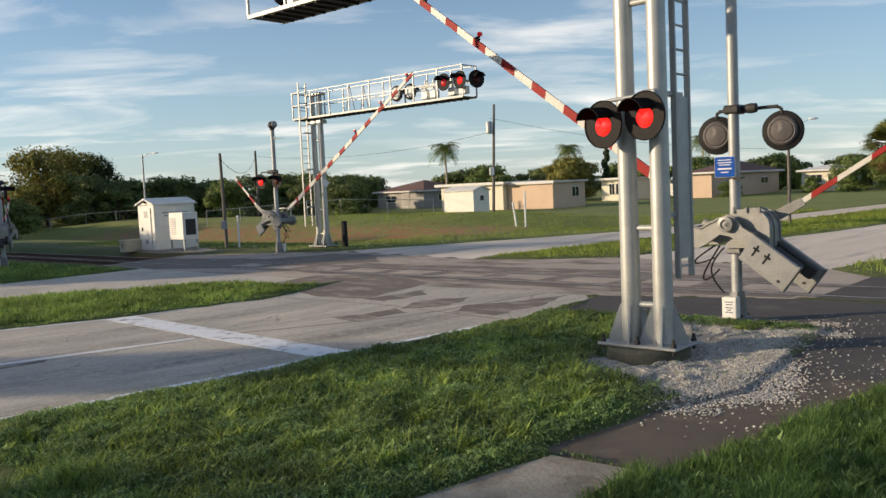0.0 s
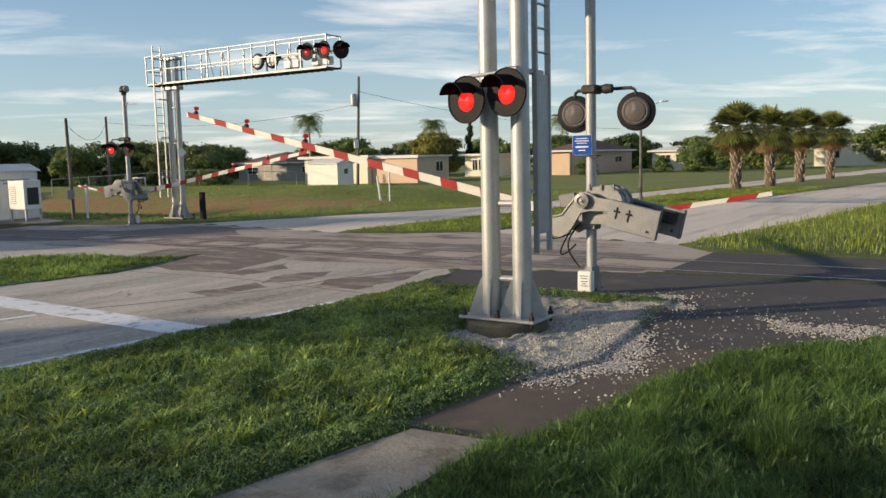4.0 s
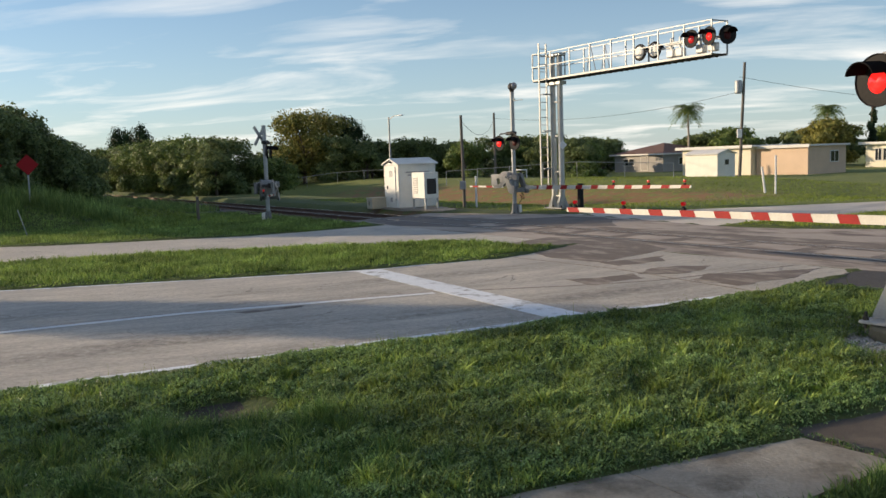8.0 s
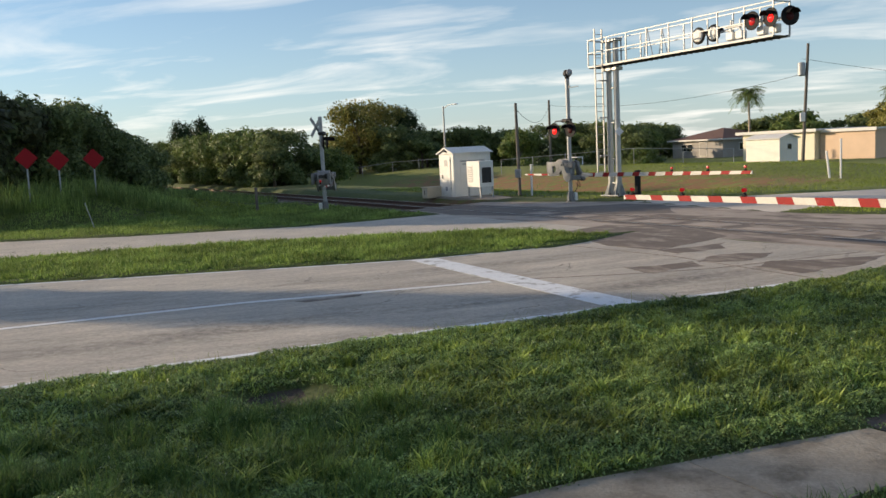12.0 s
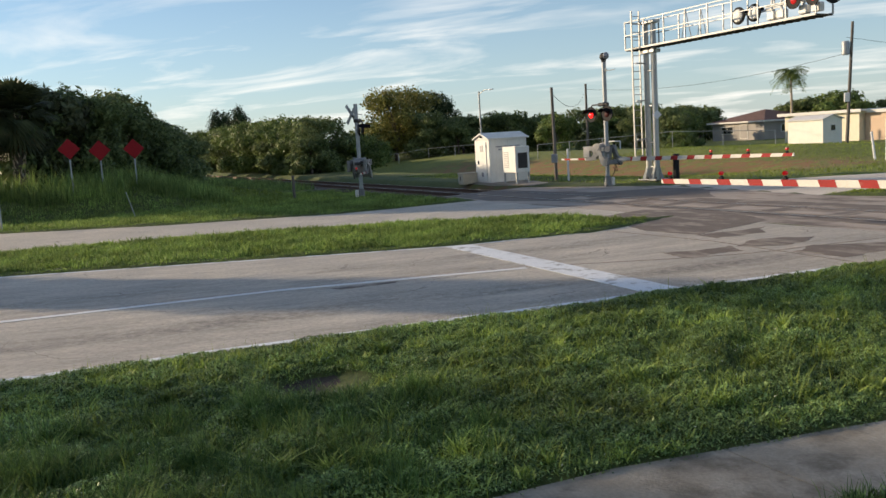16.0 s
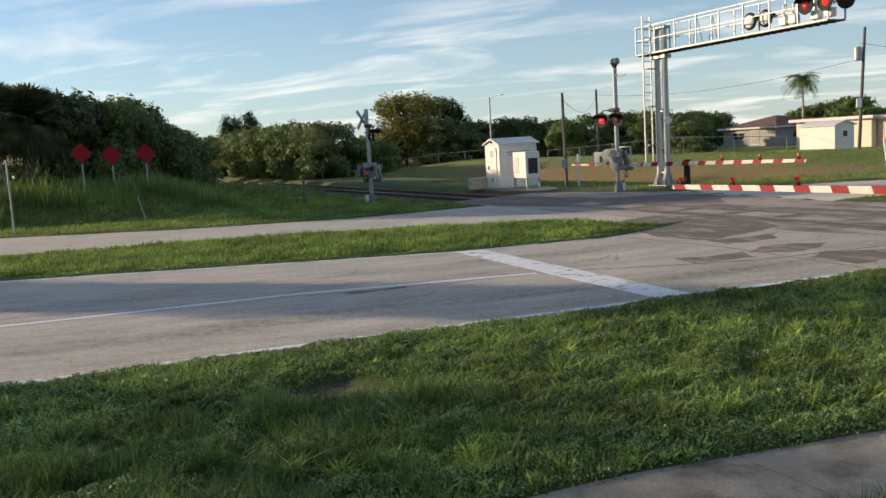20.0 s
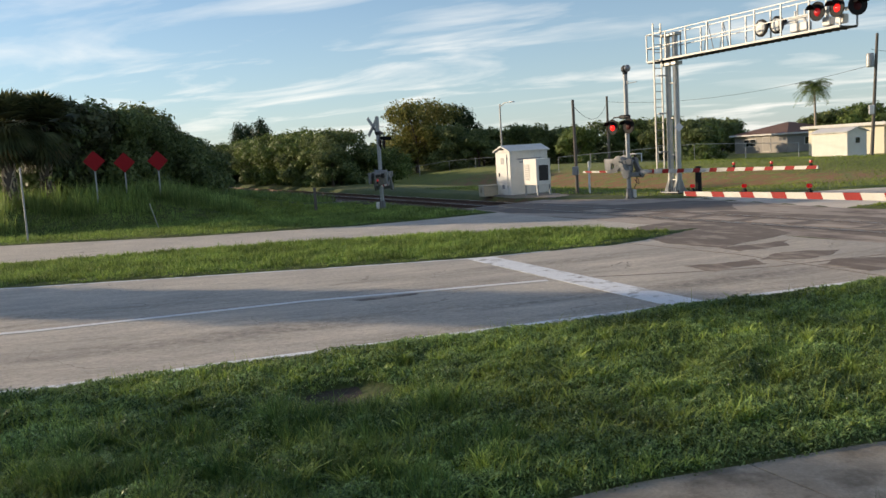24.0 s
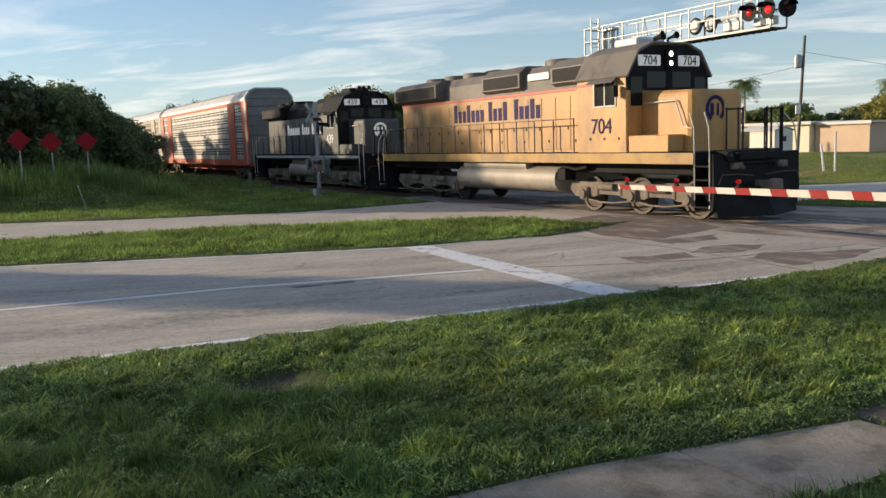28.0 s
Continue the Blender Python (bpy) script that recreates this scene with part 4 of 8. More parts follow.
def cantilever(m, label, reach, zf, near):
    """A two-post mast with a ladder, carrying a lamp walkway over the road along local +x."""
    c = thing("signal_cantilever", m, label, "signal gantry", "signal cantilevers")
    part("foundation", Form().lathe([(0.0, 0.09), (0.50, 0.09), (0.53, 0.06), (0.55, -0.3)], 24), mossy_concrete, c, "round concrete footing", True)
    plate = part("base_plate", Form().box(-0.56, 0.56, -0.34, 0.34, 0.10, 0.14, 0.01), galvanised, c, "steel base plate")
    for x in (-0.5, 0.0, 0.5):
        for y in (-0.28, 0.28):
            part("bolt", Form().rod((x, y, 0.04), (x, y, 0.24), 0.022, n=6).rod((x, y, 0.14), (x, y, 0.18), 0.04, n=6), dark_grey, plate)
    for x in (-0.23, 0.23):
        post = part("post", Form().rod((x, 0, 0.14), (x, 0, 6.35), 0.128, 0.115, n=24), silver_paint, c, "silver steel tube post", True)
        for a in (0, 90, 180, 270):
            part("gusset", Form().prism([(0.12, 0.14), (0.31, 0.14), (0.30, 0.20), (0.145, 0.62), (0.12, 0.62)], -0.012, 0.012, "y", pose(x, 0, 0, 0, 0, a + 20)), galvanised, post)
    for z in (0.62, 1.62, 3.1, 4.5):
        part("tie", Form().rod((-0.23, 0, z), (0.23, 0, z), 0.042, n=12), silver_paint, c, "", True)
    # ladder
    lad = Form()
    for y in (-0.62, -0.24):
        lad.box(-0.37, -0.29, y - 0.018, y + 0.018, 0.95, 6.9, 0.006)
    lad = part("ladder", lad, gantry_paint, c, "white steel ladder")
    for k in range(19):
        part("rung", Form().rod((-0.33, -0.62, 1.1 + 0.31 * k), (-0.33, -0.24, 1.1 + 0.31 * k), 0.016, n=6), gantry_paint, lad)
    if near:
        part("ladder_guard", Form().box(-0.35, -0.32, -0.61, -0.30, 1.2, 3.3, 0.004), galvanised, lad, "grey climbing guard plate")
    for z in (1.75, 3.3, 4.8):
        part("ladder_bracket", Form().box(-0.33, -0.20, -0.50, -0.05, z, z + 0.05), galvanised, c)
    # walkway truss
    x0, x1 = -1.05, reach
    floor = Form().box(x0, x1, -0.36, 0.36, zf - 0.03, zf, 0.004)
    for k in range(int((x1 - x0) / 0.3)):
        floor.box(x0 + 0.3 * k, x0 + 0.3 * k + 0.05, -0.36, 0.36, zf - 0.07, zf - 0.03)
    part("walkway", floor, dark_grey, c, "grated walkway floor")
    for y in (-0.38, 0.38):
        part("beam", Form().box(x0, x1, y - 0.025, y + 0.025, zf - 0.05, zf + 0.03, 0.008), gantry_paint, c, "white steel edge beam")
        for z in (0.55, 1.08):
            part("handrail", Form().box(x0, x1, y - 0.018, y + 0.018, zf + z - 0.018, zf + z + 0.018), gantry_paint, c)
        n = 9
        for k in range(n):
            x = x0 + (x1 - x0) * k / (n - 1)
            part("stanchion", Form().box(x - 0.022, x + 0.022, y - 0.022, y + 0.022, zf, zf + 1.1), galvanised, c)
        for x in (2.3,):
            part("brace", Form().rod((x, y, zf + 0.02), (x + 0.22, y, zf + 1.05), 0.018, n=6).rod((x + 0.5, y, zf + 0.02), (x + 0.22, y, zf + 1.05), 0.018, n=6), galvanised, c)
    for xe in (x0 + 0.01, x1 - 0.01):
        for z in (0.52, 1.07):
            part("end_rail", Form().box(xe - 0.02, xe + 0.02, -0.38, 0.38, zf + z - 0.02, zf + z + 0.02), galvanised, c)
    for z0, z1 in ((-0.26, -0.12), (0.9, 1.02)):
        part("mast_clamp", Form().box(-0.45, 0.45, -0.18, 0.18, zf + z0, zf + z1, 0.02), silver_paint, c)
    # overhead lamps: a pair looking each way
    e = -0.1 if not near else reach - 9.0
    for x in (4.7, 5.42):
        fl = flasher(c, x + e, 0.16, zf + 0.5, 90, dim_lens, black_paint, "round lamp with a pale back")
        [q for q in fl.children if q.name.startswith("housing")][0].data.materials[0] = bungalow_white
    shift = 0.0 if near else 0.3
    e += shift
    for x, f, lit in ((7.35, -92, glow_lens), (8.1, -96, red_lens)):
        flasher(c, x + e, -0.45, zf + 0.56, f, lit, black_paint)
    flasher(c, 8.72 + e, -0.3, zf + 0.52, -20, dim_lens, black_paint)
    e -= shift
    for x in (6.55, 6.95, 7.85, 8.35):
        part("lamp_box", Form().box(x + e - 0.16, x + e + 0.16, -0.30, -0.05, zf + 0.08, zf + 0.36, 0.03).rod((x + e, -0.2, zf + 0.3), (x + e, -0.2, zf + 0.75), 0.04), bungalow_white, c, "white lamp junction box")
    part("lamp_rail", Form().rod((4.6 + e, 0.3, zf + 0.5), (6.1 + e, 0.3, zf + 0.5), 0.03), bungalow_white, c)
    part("lamp_rail", Form().rod((6.4 + e, -0.34, zf + 0.5), (8.8 + e, -0.34, zf + 0.5), 0.03), bungalow_white, c)
    if near:
        bar = Form().rod((0.34, 0.28, 3.27), (-0.30, 0.28, 3.30), 0.026).rod((0.05, 0.0, 3.2), (0.05, 0.3, 3.2), 0.055).box(-0.36, -0.16, 0.18, 0.3, 3.26, 3.36, 0.02)
        part("crossarm", bar, galvanised, c, "grey lamp bracket", True)
        flasher(c, 0.33, 0.40, 2.97, 80, red_lens)
        flasher(c, -0.26, 0.40, 3.03, 80, red_lens)
    else:
        cb = Form()
        for a in (45, -45):
            cb.box(-0.48, 0.48, -0.012, 0.012, -0.10, 0.10, 0.004, pose(0, 0, 0, 0, a, 0))
        part("crossbuck", cb, galvanised, c, "grey back of crossed boards", False, pose(0.50, -0.2, 4.75, 0, 0, 140))
        part("marker_plate", Form().box(-0.13, 0.13, -0.006, 0.006, -0.13, 0.13, 0.003, pose(0, 0, 0, 0, 45, 0)), sign_white, c, "small white diamond plate", False, pose(0.55, -0.18, 2.72, 0, 0, 60))
    return c


cantilever(Matrix.Translation(W(5.37, 9.93, 0.02)) @ pose(0, 0, 0, 0, 0, ALONG), "silver two-post signal mast with red lamps on gravel", 7.75, 5.56, True)
cantilever(Matrix.Translation(W(27.55, 23.1, 0.0)) @ pose(0, 0, 0, 0, 0, ALONG + 180), "silver signal cantilever with lamp walkway over the road", 8.35, 5.45, False)
near_gate, near_arm, near_foot_arm, near_weight = gate_signal(Matrix.Translation(W(5.42, 12.9, 0.03)) @ pose(0, 0, 0, 0, 0, ALONG), "galvanised crossing gate with banded arm beside dark asphalt", 9.67, 3.0, True, (red_lens, red_lens), 5.75)
far_gate, far_arm, far_foot_arm, far_weight = gate_signal(Matrix.Translation(W(27.68, 20.9, 0.0)) @ pose(0, 0, 0, 0, 0, ALONG + 180), "grey crossing gate with red lamps beyond the rails", 9.2, 2.95, False, (red_lens, dim_lens))
left_gate, left_arm, left_foot_arm, left_weight = gate_signal(Matrix.Translation(W(33.8, 12.7, 0.0)) @ pose(0, 0, 0, 0, 0, 108), "weathered grey footpath gate beside the rails", 2.6, 2.6, False, (dim_lens, dim_lens), 3.95)
cbx = Form()
for a in (50, -50):
    cbx.box(-0.5, 0.5, -0.012, 0.012, -0.075, 0.075, 0.004, pose(0, 0, 0, 0, a, 0))
part("crossbuck", cbx, galvanised, left_gate, "thin grey crossed boards", False, pose(0.40, 0.25, 3.55, 0, 0, 52))
part("crossbuck_bracket", Form().rod((0, 0, 3.3), (0.40, 0.25, 3.5), 0.02, n=6), dark_grey, left_gate)


# ---- signal bungalow and boxes ----
def bungalow():
    b = thing("signal_bungalow", Matrix.Translation(W(35.62, 20.0, 0.0)) @ pose(0, 0, 0, 0, 0, ALONG), "white metal railway signal hut with a pitched roof", "equipment hut")
    part("plinth", Form().box(-0.1, 1.55, -2.2, 0.1, -0.3, 0.05, 0.02), walk_concrete, b, "concrete plinth")
    wall = part("wall", Form().box(0.0, 1.45, -2.1, 0.0, 0.05, 2.16, 0.02), bungalow_white, b, "white sheet metal wall")
    roof = Form().prism([(-0.09, 2.12), (0.725, 2.38), (1.54, 2.12), (1.54, 2.17), (0.725, 2.45), (-0.09, 2.17)], -2.2, 0.1, "y")
    part("roof", roof, bungalow_white, b, "white pitched metal roof")
    part("gable", Form().prism([(0.02, 2.1), (1.43, 2.1), (0.725, 2.36)], -2.1, -0.0, "y"), bungalow_white, b)
    door = part("door", Form().box(0.28, 1.18, 0.0, 0.035, 0.12, 2.02, 0.01), bungalow_white, b, "white steel door")
    part("handle", Form().box(1.02, 1.06, 0.035, 0.08, 0.95, 1.12, 0.008), dark_grey, door, "dark door handle")
    for x0, x1, z0, z1 in ((0.55, 0.85, 1.55, 1.85), (0.60, 0.80, 0.35, 0.55)):
        part("vent", Form().box(x0, x1, 0.035, 0.047, z0, z1), lens_back, door, "louvred vent")
    for z in (0.4, 1.75):
        part("hinge", Form().rod((0.28, 0.03, z), (0.28, 0.03, z + 0.12), 0.018, n=6), galvanised, door)
    part("eave_lamp", Form().box(0.66, 0.78, 0.0, 0.10, 2.22, 2.30, 0.01), dark_grey, b, "dark lamp under the gable")
    for k in range(7):
        part("wall_rib", Form().box(-0.012, 0.004, -2.05 + 0.33 * k, -2.02 + 0.33 * k, 0.08, 2.12), bungalow_white, wall)
    for w0, w1, zz in ((-1.75, -0.35, 1.72), (-1.55, -0.5, 1.58)):
        part("print_bar", Form().box(-0.006, -0.003, w0, w1, zz, zz + 0.07), lens_back, wall)
    c = thing("battery_cabinet", Matrix.Translation(W(33.32, 20.05, 0.0)) @ pose(0, 0, 0, 0, 0, ALONG), "white louvred equipment cabinet on steel legs", "cabinet")
    part("body", Form().box(0, 1.15, -0.75, 0, 0.55, 1.75, 0.02), bungalow_white, c)
    for k in range(9):
        part("louvre", Form().box(0.62, 1.02, 0.0, 0.02, 0.78 + 0.085 * k, 0.82 + 0.085 * k), lens_back, c)
    part("panel", Form().box(-0.012, 0.0, -0.62, -0.12, 0.75, 1.45, 0.004), dark_grey, c, "dark louvred side panel")
    for x in (0.05, 1.1):
        for y in (-0.7, -0.05):
            part("leg", Form().box(x - 0.035, x + 0.035, y - 0.035, y + 0.035, 0, 0.56), galvanised, c)
    part("rail", Form().box(0.0, 1.15, -0.06, -0.02, 0.02, 0.06).box(0.0, 1.15, -0.73, -0.69, 0.02, 0.06), galvanised, c)
    p = thing("cable_box", Matrix.Translation(W(36.95, 19.2, 0.0)) @ pose(0, 0, 0, 0, 0, ALONG), "low beige cable box by the hut", "utility box")
    part("body", Form().box(0, 0.55, -0.95, 0, 0, 0.52, 0.03), material("beige_box", (0.55, 0.50, 0.38), (0.46, 0.41, 0.31), rough=0.7), p)
    part("lid", Form().box(-0.03, 0.58, -0.98, 0.03, 0.5, 0.57, 0.02), material("beige_box", (0.55, 0.50, 0.38)), p)
    part("label_plate", Form().box(0.25, 0.32, 0.0, 0.006, 0.18, 0.4), dark_grey, p)


bungalow()


# ---- poles and signs ----
def utility_pole(u, v, h, r, label, lean=(0, 0), arms=0, transformer=False):
    z = float(ground_z(u, v))
    p = thing("utility_pole", Matrix.Translation(W(u, v, z - 0.1)), label, "utility pole", "wooden poles")
    part("shaft", Form().rod((0, 0, 0), (lean[0], lean[1], h), r, r * 0.75, n=12), wood_pole, p, "weathered wooden shaft", True)
    for k in range(arms):
        part("crossarm", Form().box(-0.9, 0.9, -0.05, 0.05, h - 0.35 - 0.7 * k, h - 0.24 - 0.7 * k, 0.01, pose(lean[0], lean[1], 0, 0, 0, 30)), wood_pole, p)
        for x in (-0.8, -0.4, 0.4, 0.8):
            part("insulator", Form().rod((lean[0] + x * 0.866, lean[1] + x * 0.5, h - 0.24 - 0.7 * k), (lean[0] + x * 0.866, lean[1] + x * 0.5, h - 0.08 - 0.7 * k), 0.035, n=8), lens_back, p)
    if transformer:
        part("transformer", Form().lathe([(0.0, 0.9), (0.2, 0.88), (0.24, 0.8), (0.24, 0.05), (0.2, 0.0), (0.0, 0.0)], 14, pose(lean[0] * .8 - 0.35, lean[1] * .8 - 0.1, h - 2.1)), galvanised, p, "grey pole transformer", True)
        part("guard", Form().box(-0.16, 0.16, -0.16, 0.16, 2.9, 3.5, 0.03), sign_white, p, "pale equipment box")
    return p


utility_pole(38.6, 48.5, 8.0, 0.115, "tall wooden utility pole with a transformer", (0.35, 0.1), 0, True)
road_pole = utility_pole(33.3, 22.2, 4.4, 0.085, "short tarred wooden pole beside the signal hut", (-0.05, 0.0))
part("meter", Form().box(-0.13, 0.13, -0.30, -0.10, 0.95, 1.35, 0.02), lens_back, road_pole, "grey meter box")
utility_pole(64.81, 46.82, 6.2, 0.13, "wooden utility pole before the trees", (0.0, 0.0))
street_pole = utility_pole(13.5, 37.7, 4.35, 0.075, "wooden street pole with a lamp on the lawn", (0.0, 0.0))
part("lamp_arm", Form().rod((0, 0, 4.2), (0.95, 0.1, 4.62), 0.014, n=6), galvanised, street_pole, "thin lamp arm")
part("lamp_head", Form().lathe([(0.0, 0.06), (0.10, 0.04), (0.12, -0.02), (0.0, -0.05)], 12, pose(1.15, 0.1, 4.64) @ Matrix.Diagonal((2.0, 0.9, 1, 1))), sign_white, street_pole, "pale lamp head", True)


def street_lamp(u, v, h, reach, turn, label):
    p = thing("street_lamp", Matrix.Translation(W(u, v, float(ground_z(u, v)) - 0.1)) @ pose(0, 0, 0, 0, 0, turn), label, "street lamp", "street lamps")
    part("pole", Form().rod((0, 0, 0), (0, 0, h), 0.08, 0.06, n=10), galvanised, p, "", True)
    part("arm", Form().pipe([(0, 0, h - 0.2), (reach * 0.5, 0, h + 0.05), (reach, 0, h + 0.08)], 0.03), galvanised, p, "", True)
    part("head", Form().lathe([(0.0, 0.06), (0.13, 0.04), (0.16, -0.02), (0.0, -0.05)], 12, pose(reach + 0.25, 0, h + 0.06) @ Matrix.Diagonal((1.9, 0.9, 1, 1))), sign_white, p, "pale lamp head", True)


street_lamp(56.03, 30.84, 6.4, 1.1, -30, "tall grey street lamp before the trees")
street_lamp(44, 84, 5.2, 1.2, -60, "small street lamp by the houses")


def end_marker(u, v, z_mid, label):
    z = float(ground_z(u, v))
    s = thing("end_marker", Matrix.Translation(W(u, v, z)) @ pose(0, 0, 0, 0, 0, -132), label, "road sign", "red diamond markers")
    part("post", Form().box(-0.03, 0.03, -0.02, 0.02, -0.1, z_mid - z + 0.3, 0.005), galvanised, s, "steel channel post")
    b = part("board", Form().box(-0.3, 0.3, 0.021, 0.030, -0.3, 0.3, 0.004, pose(0, 0, z_mid - z, 0, 45, 0)), sign_red, s, "red diamond board")
    part("rim", Form().box(-0.305, 0.305, 0.018, 0.024, -0.31, 0.31, 0.003, pose(0, 0, z_mid - z, 0, 45, 0)), sign_red, b)
    return s


end_marker(38.15, 1.75, 2.8, "red diamond road end marker in long grass")
end_marker(38.6, 2.95, 2.68, "red diamond road end marker in long grass")
end_marker(38.95, 4.35, 2.68, "red diamond road end marker in long grass")


def stake(u, v, h, mat, label, r=0.04, lean=(0, 0)):
    z = float(ground_z(u, v))
    s = thing("marker_post", Matrix.Translation(W(u, v, z)), label, "marker post")
    part("shaft", Form().rod((0, 0, -0.1), (lean[0], lean[1], h), r, r * 0.9, n=8), mat, s, "", True)
    part("cap", Form().rod((lean[0], lean[1], h), (lean[0], lean[1], h + 0.05), r * 1.25, r * 0.8, n=8), mat, s, "", True)


stake(33.2, -0.90, 2.55, galvanised, "tall thin grey post in the verge", 0.034)
stake(36.3, 10.5, 1.0, wood_pole, "short weathered wooden stake by the track", 0.07)
stake(33.6, 3.6, 0.95, galvanised, "thin leaning metal rod in the grass", 0.018, (-0.28, -0.1))
stake(27.35, 37.13, 1.9, sign_white, "white utility marker post on the lawn", 0.05)
stake(27.96, 37.13, 1.3, sign_white, "short pale valve marker on the lawn", 0.06, (-0.16, 0))
stake(32.6, 22.4, 1.4, sign_white, "thin white cable marker by the pole", 0.05)
stake(26.4, 23.3, 1.05, black_paint, "short black bollard by the cantilever", 0.13)

# ---- railway ----
def build_track():
    tr = thing("railway_track", pose(0, 0, 0), "rusty railway track on stone ballast and wooden ties", "railway track", kind="structure")
    bed = Form()
    sec = [(-2.9, -0.36), (-1.75, -0.17), (1.75, -0.17), (2.9, -0.36), (2.9, -0.6), (-2.9, -0.6)]
    n = len(sec)
    vs = [tuple(W(u, TRACK_V + a, b)) for u in (28.5, 700) for a, b in sec]
    bed.add(vs, [(i, (i + 1) % n, n + (i + 1) % n, n + i) for i in range(n)] + [tuple(range(n))[::-1], tuple(range(n, 2 * n))])
    part("ballast", bed, ballast_mat, tr, "grey stone ballast")
    prof = [(-0.075, -0.17), (0.075, -0.17), (0.075, -0.15), (0.012, -0.135), (0.012, -0.04), (0.036, -0.03), (0.036, 0.0), (-0.036, 0.0), (-0.036, -0.03), (-0.012, -0.04), (-0.012, -0.135), (-0.075, -0.15)]
    for dv in (-0.7525, 0.7525):
        f = Form()
        k = len(prof)
        vs = [tuple(W(u, TRACK_V + dv + a, b + 0.004)) for u in (-60, 700) for a, b in prof]
        f.add(vs, [(i, (i + 1) % k, k + (i + 1) % k, k + i) for i in range(k)] + [tuple(range(k))[::-1], tuple(range(k, 2 * k))])
        rail = part("rail", f, rust_steel, tr, "rusty steel rail")
        g = Form()
        vs = [tuple(W(u, TRACK_V + dv + a, 0.0075)) for u in (-60, 700) for a in (-0.03, 0.03)]
        g.add(vs, [(0, 1, 3, 2)])
        part("rail_head", g, rail_top, rail, "worn bright rail head")
        for off, wd in ((-0.16, 0.09), (0.13, 0.075)):
            p = Form()
            vs = [tuple(W(u, TRACK_V + dv + a, z)) for u in (-40, 31) for a in (off - wd / 2, off + wd / 2) for z in (0.0035, -0.02)]
            p.add(vs, [(0, 2, 6, 4), (1, 3, 2, 0), (5, 4, 6, 7)])
            part("flange_strip", p, asphalt, tr, "dark flangeway strip")
    tie = Form().box(-0.115, 0.115, -1.3, 1.3, -0.3, -0.15, 0.012)
    me = tie.mesh("tie", tie_wood)
    rnd = random.Random(4)
    for i in range(130):
        ob = new("tie", me)
        ob.parent = tr
        ob.matrix_basis = Matrix.Translation(W(31.2 + 0.53 * i, TRACK_V + rnd.uniform(-0.04, 0.04), rnd.uniform(-0.012, 0.006))) @ pose(0, 0, 0, 0, 0, ALONG + rnd.uniform(-1.2, 1.2))
    # ballast stones
    r = np.random.RandomState(8)
    scatter_stones("ballast_stones", 9000, lambda k: (r.uniform(29.5, 62, k), TRACK_V + r.uniform(-2.6, 2.6, k)), (0.018, 0.05), ballast_stone, "loose grey ballast stones along the track",
                   lambda u, v: np.where(np.abs(v - TRACK_V) < 1.75, -0.165, -0.165 - 0.165 * (np.abs(v - TRACK_V) - 1.75)))
    # spare ties beside the track
    for k, (u, v, a) in enumerate(((35.6, 19.3, 4), (36.0, 19.6, -6), (36.6, 19.15, 10))):
        ob = new("spare_tie", Form().box(-0.11, 0.11, -0.9, 0.9, 0, 0.17, 0.012).mesh("spare_tie", tie_wood))
        ob.matrix_basis = Matrix.Translation(W(u + 2.4, v - 5.9 + 0.4 * k, -0.02)) @ pose(0, 0, 0, 0, 0, ALONG + 90 + a)
        tagged(ob, "discarded dark wooden tie beside the track", "railway tie", "spare ties")


def scatter_stones(name, count, place, size, mat, label, height):
    r = np.random.RandomState(len(name) + count)
    u, v = place(count)
    z = height(u, v)
    base = np.array([(1, 0, 0), (-1, 0, 0), (0, 1, 0), (0, -1, 0), (0, 0, 1), (0, 0, -0.6)], float)
    tri = np.array([(0, 2, 4), (2, 1, 4), (1, 3, 4), (3, 0, 4), (2, 0, 5), (1, 2, 5), (3, 1, 5), (0, 3, 5)])
    s = r.uniform(size[0], size[1], (count, 1, 1)) * r.uniform(0.55, 1.25, (count, 6, 1))
    a = r.uniform(0, 6.28, count)
    c, d = np.cos(a), np.sin(a)
    p = base[None] * s
    q = np.stack([p[..., 0] * c[:, None] - p[..., 1] * d[:, None], p[..., 0] * d[:, None] + p[..., 1] * c[:, None], p[..., 2] * 0.75], -1)
    w = np.stack([u * UX + v * VX, u * UY + v * VY, z + 0.006], -1)
    q += w[:, None, :]
    f = (tri[None] + (np.arange(count) * 6)[:, None, None]).reshape(-1, 3)
    tagged(new(name, raw_mesh(name, q.reshape(-1, 3), f, mat)), label, "gravel", kind="stuff")


ballast_stone = material("ballast_chip", (0.30, 0.26, 0.225), (0.19, 0.165, 0.15), scale=9, rough=0.95, island=0.4)
build_track()
asphalt_worn = material("asphalt_worn", (0.21, 0.175, 0.148), (0.15, 0.126, 0.108), scale=0.8, fine=90, rough=0.92, bump=0.3, stain=(0.24, 0.21, 0.18), stain_scale=0.5)


# ---- road markings ----
def strip(name, pts, width, label, z=0.004):
    f = Form()
    for (u0, v0), (u1, v1) in zip(pts, pts[1:]):
        d = Vector((u1 - u0, v1 - v0)).normalized() * width / 2
        a, b = (-d.y, d.x), (d.y, -d.x)
        q = [(u0 + a[0], v0 + a[1]), (u0 + b[0], v0 + b[1]), (u1 + b[0], v1 + b[1]), (u1 + a[0], v1 + a[1])]
        f.prism([tuple(W(*p).xy) for p in q], z - 0.003, z)
    return solid(name, f, white_paint, label, "road marking", kind="structure")


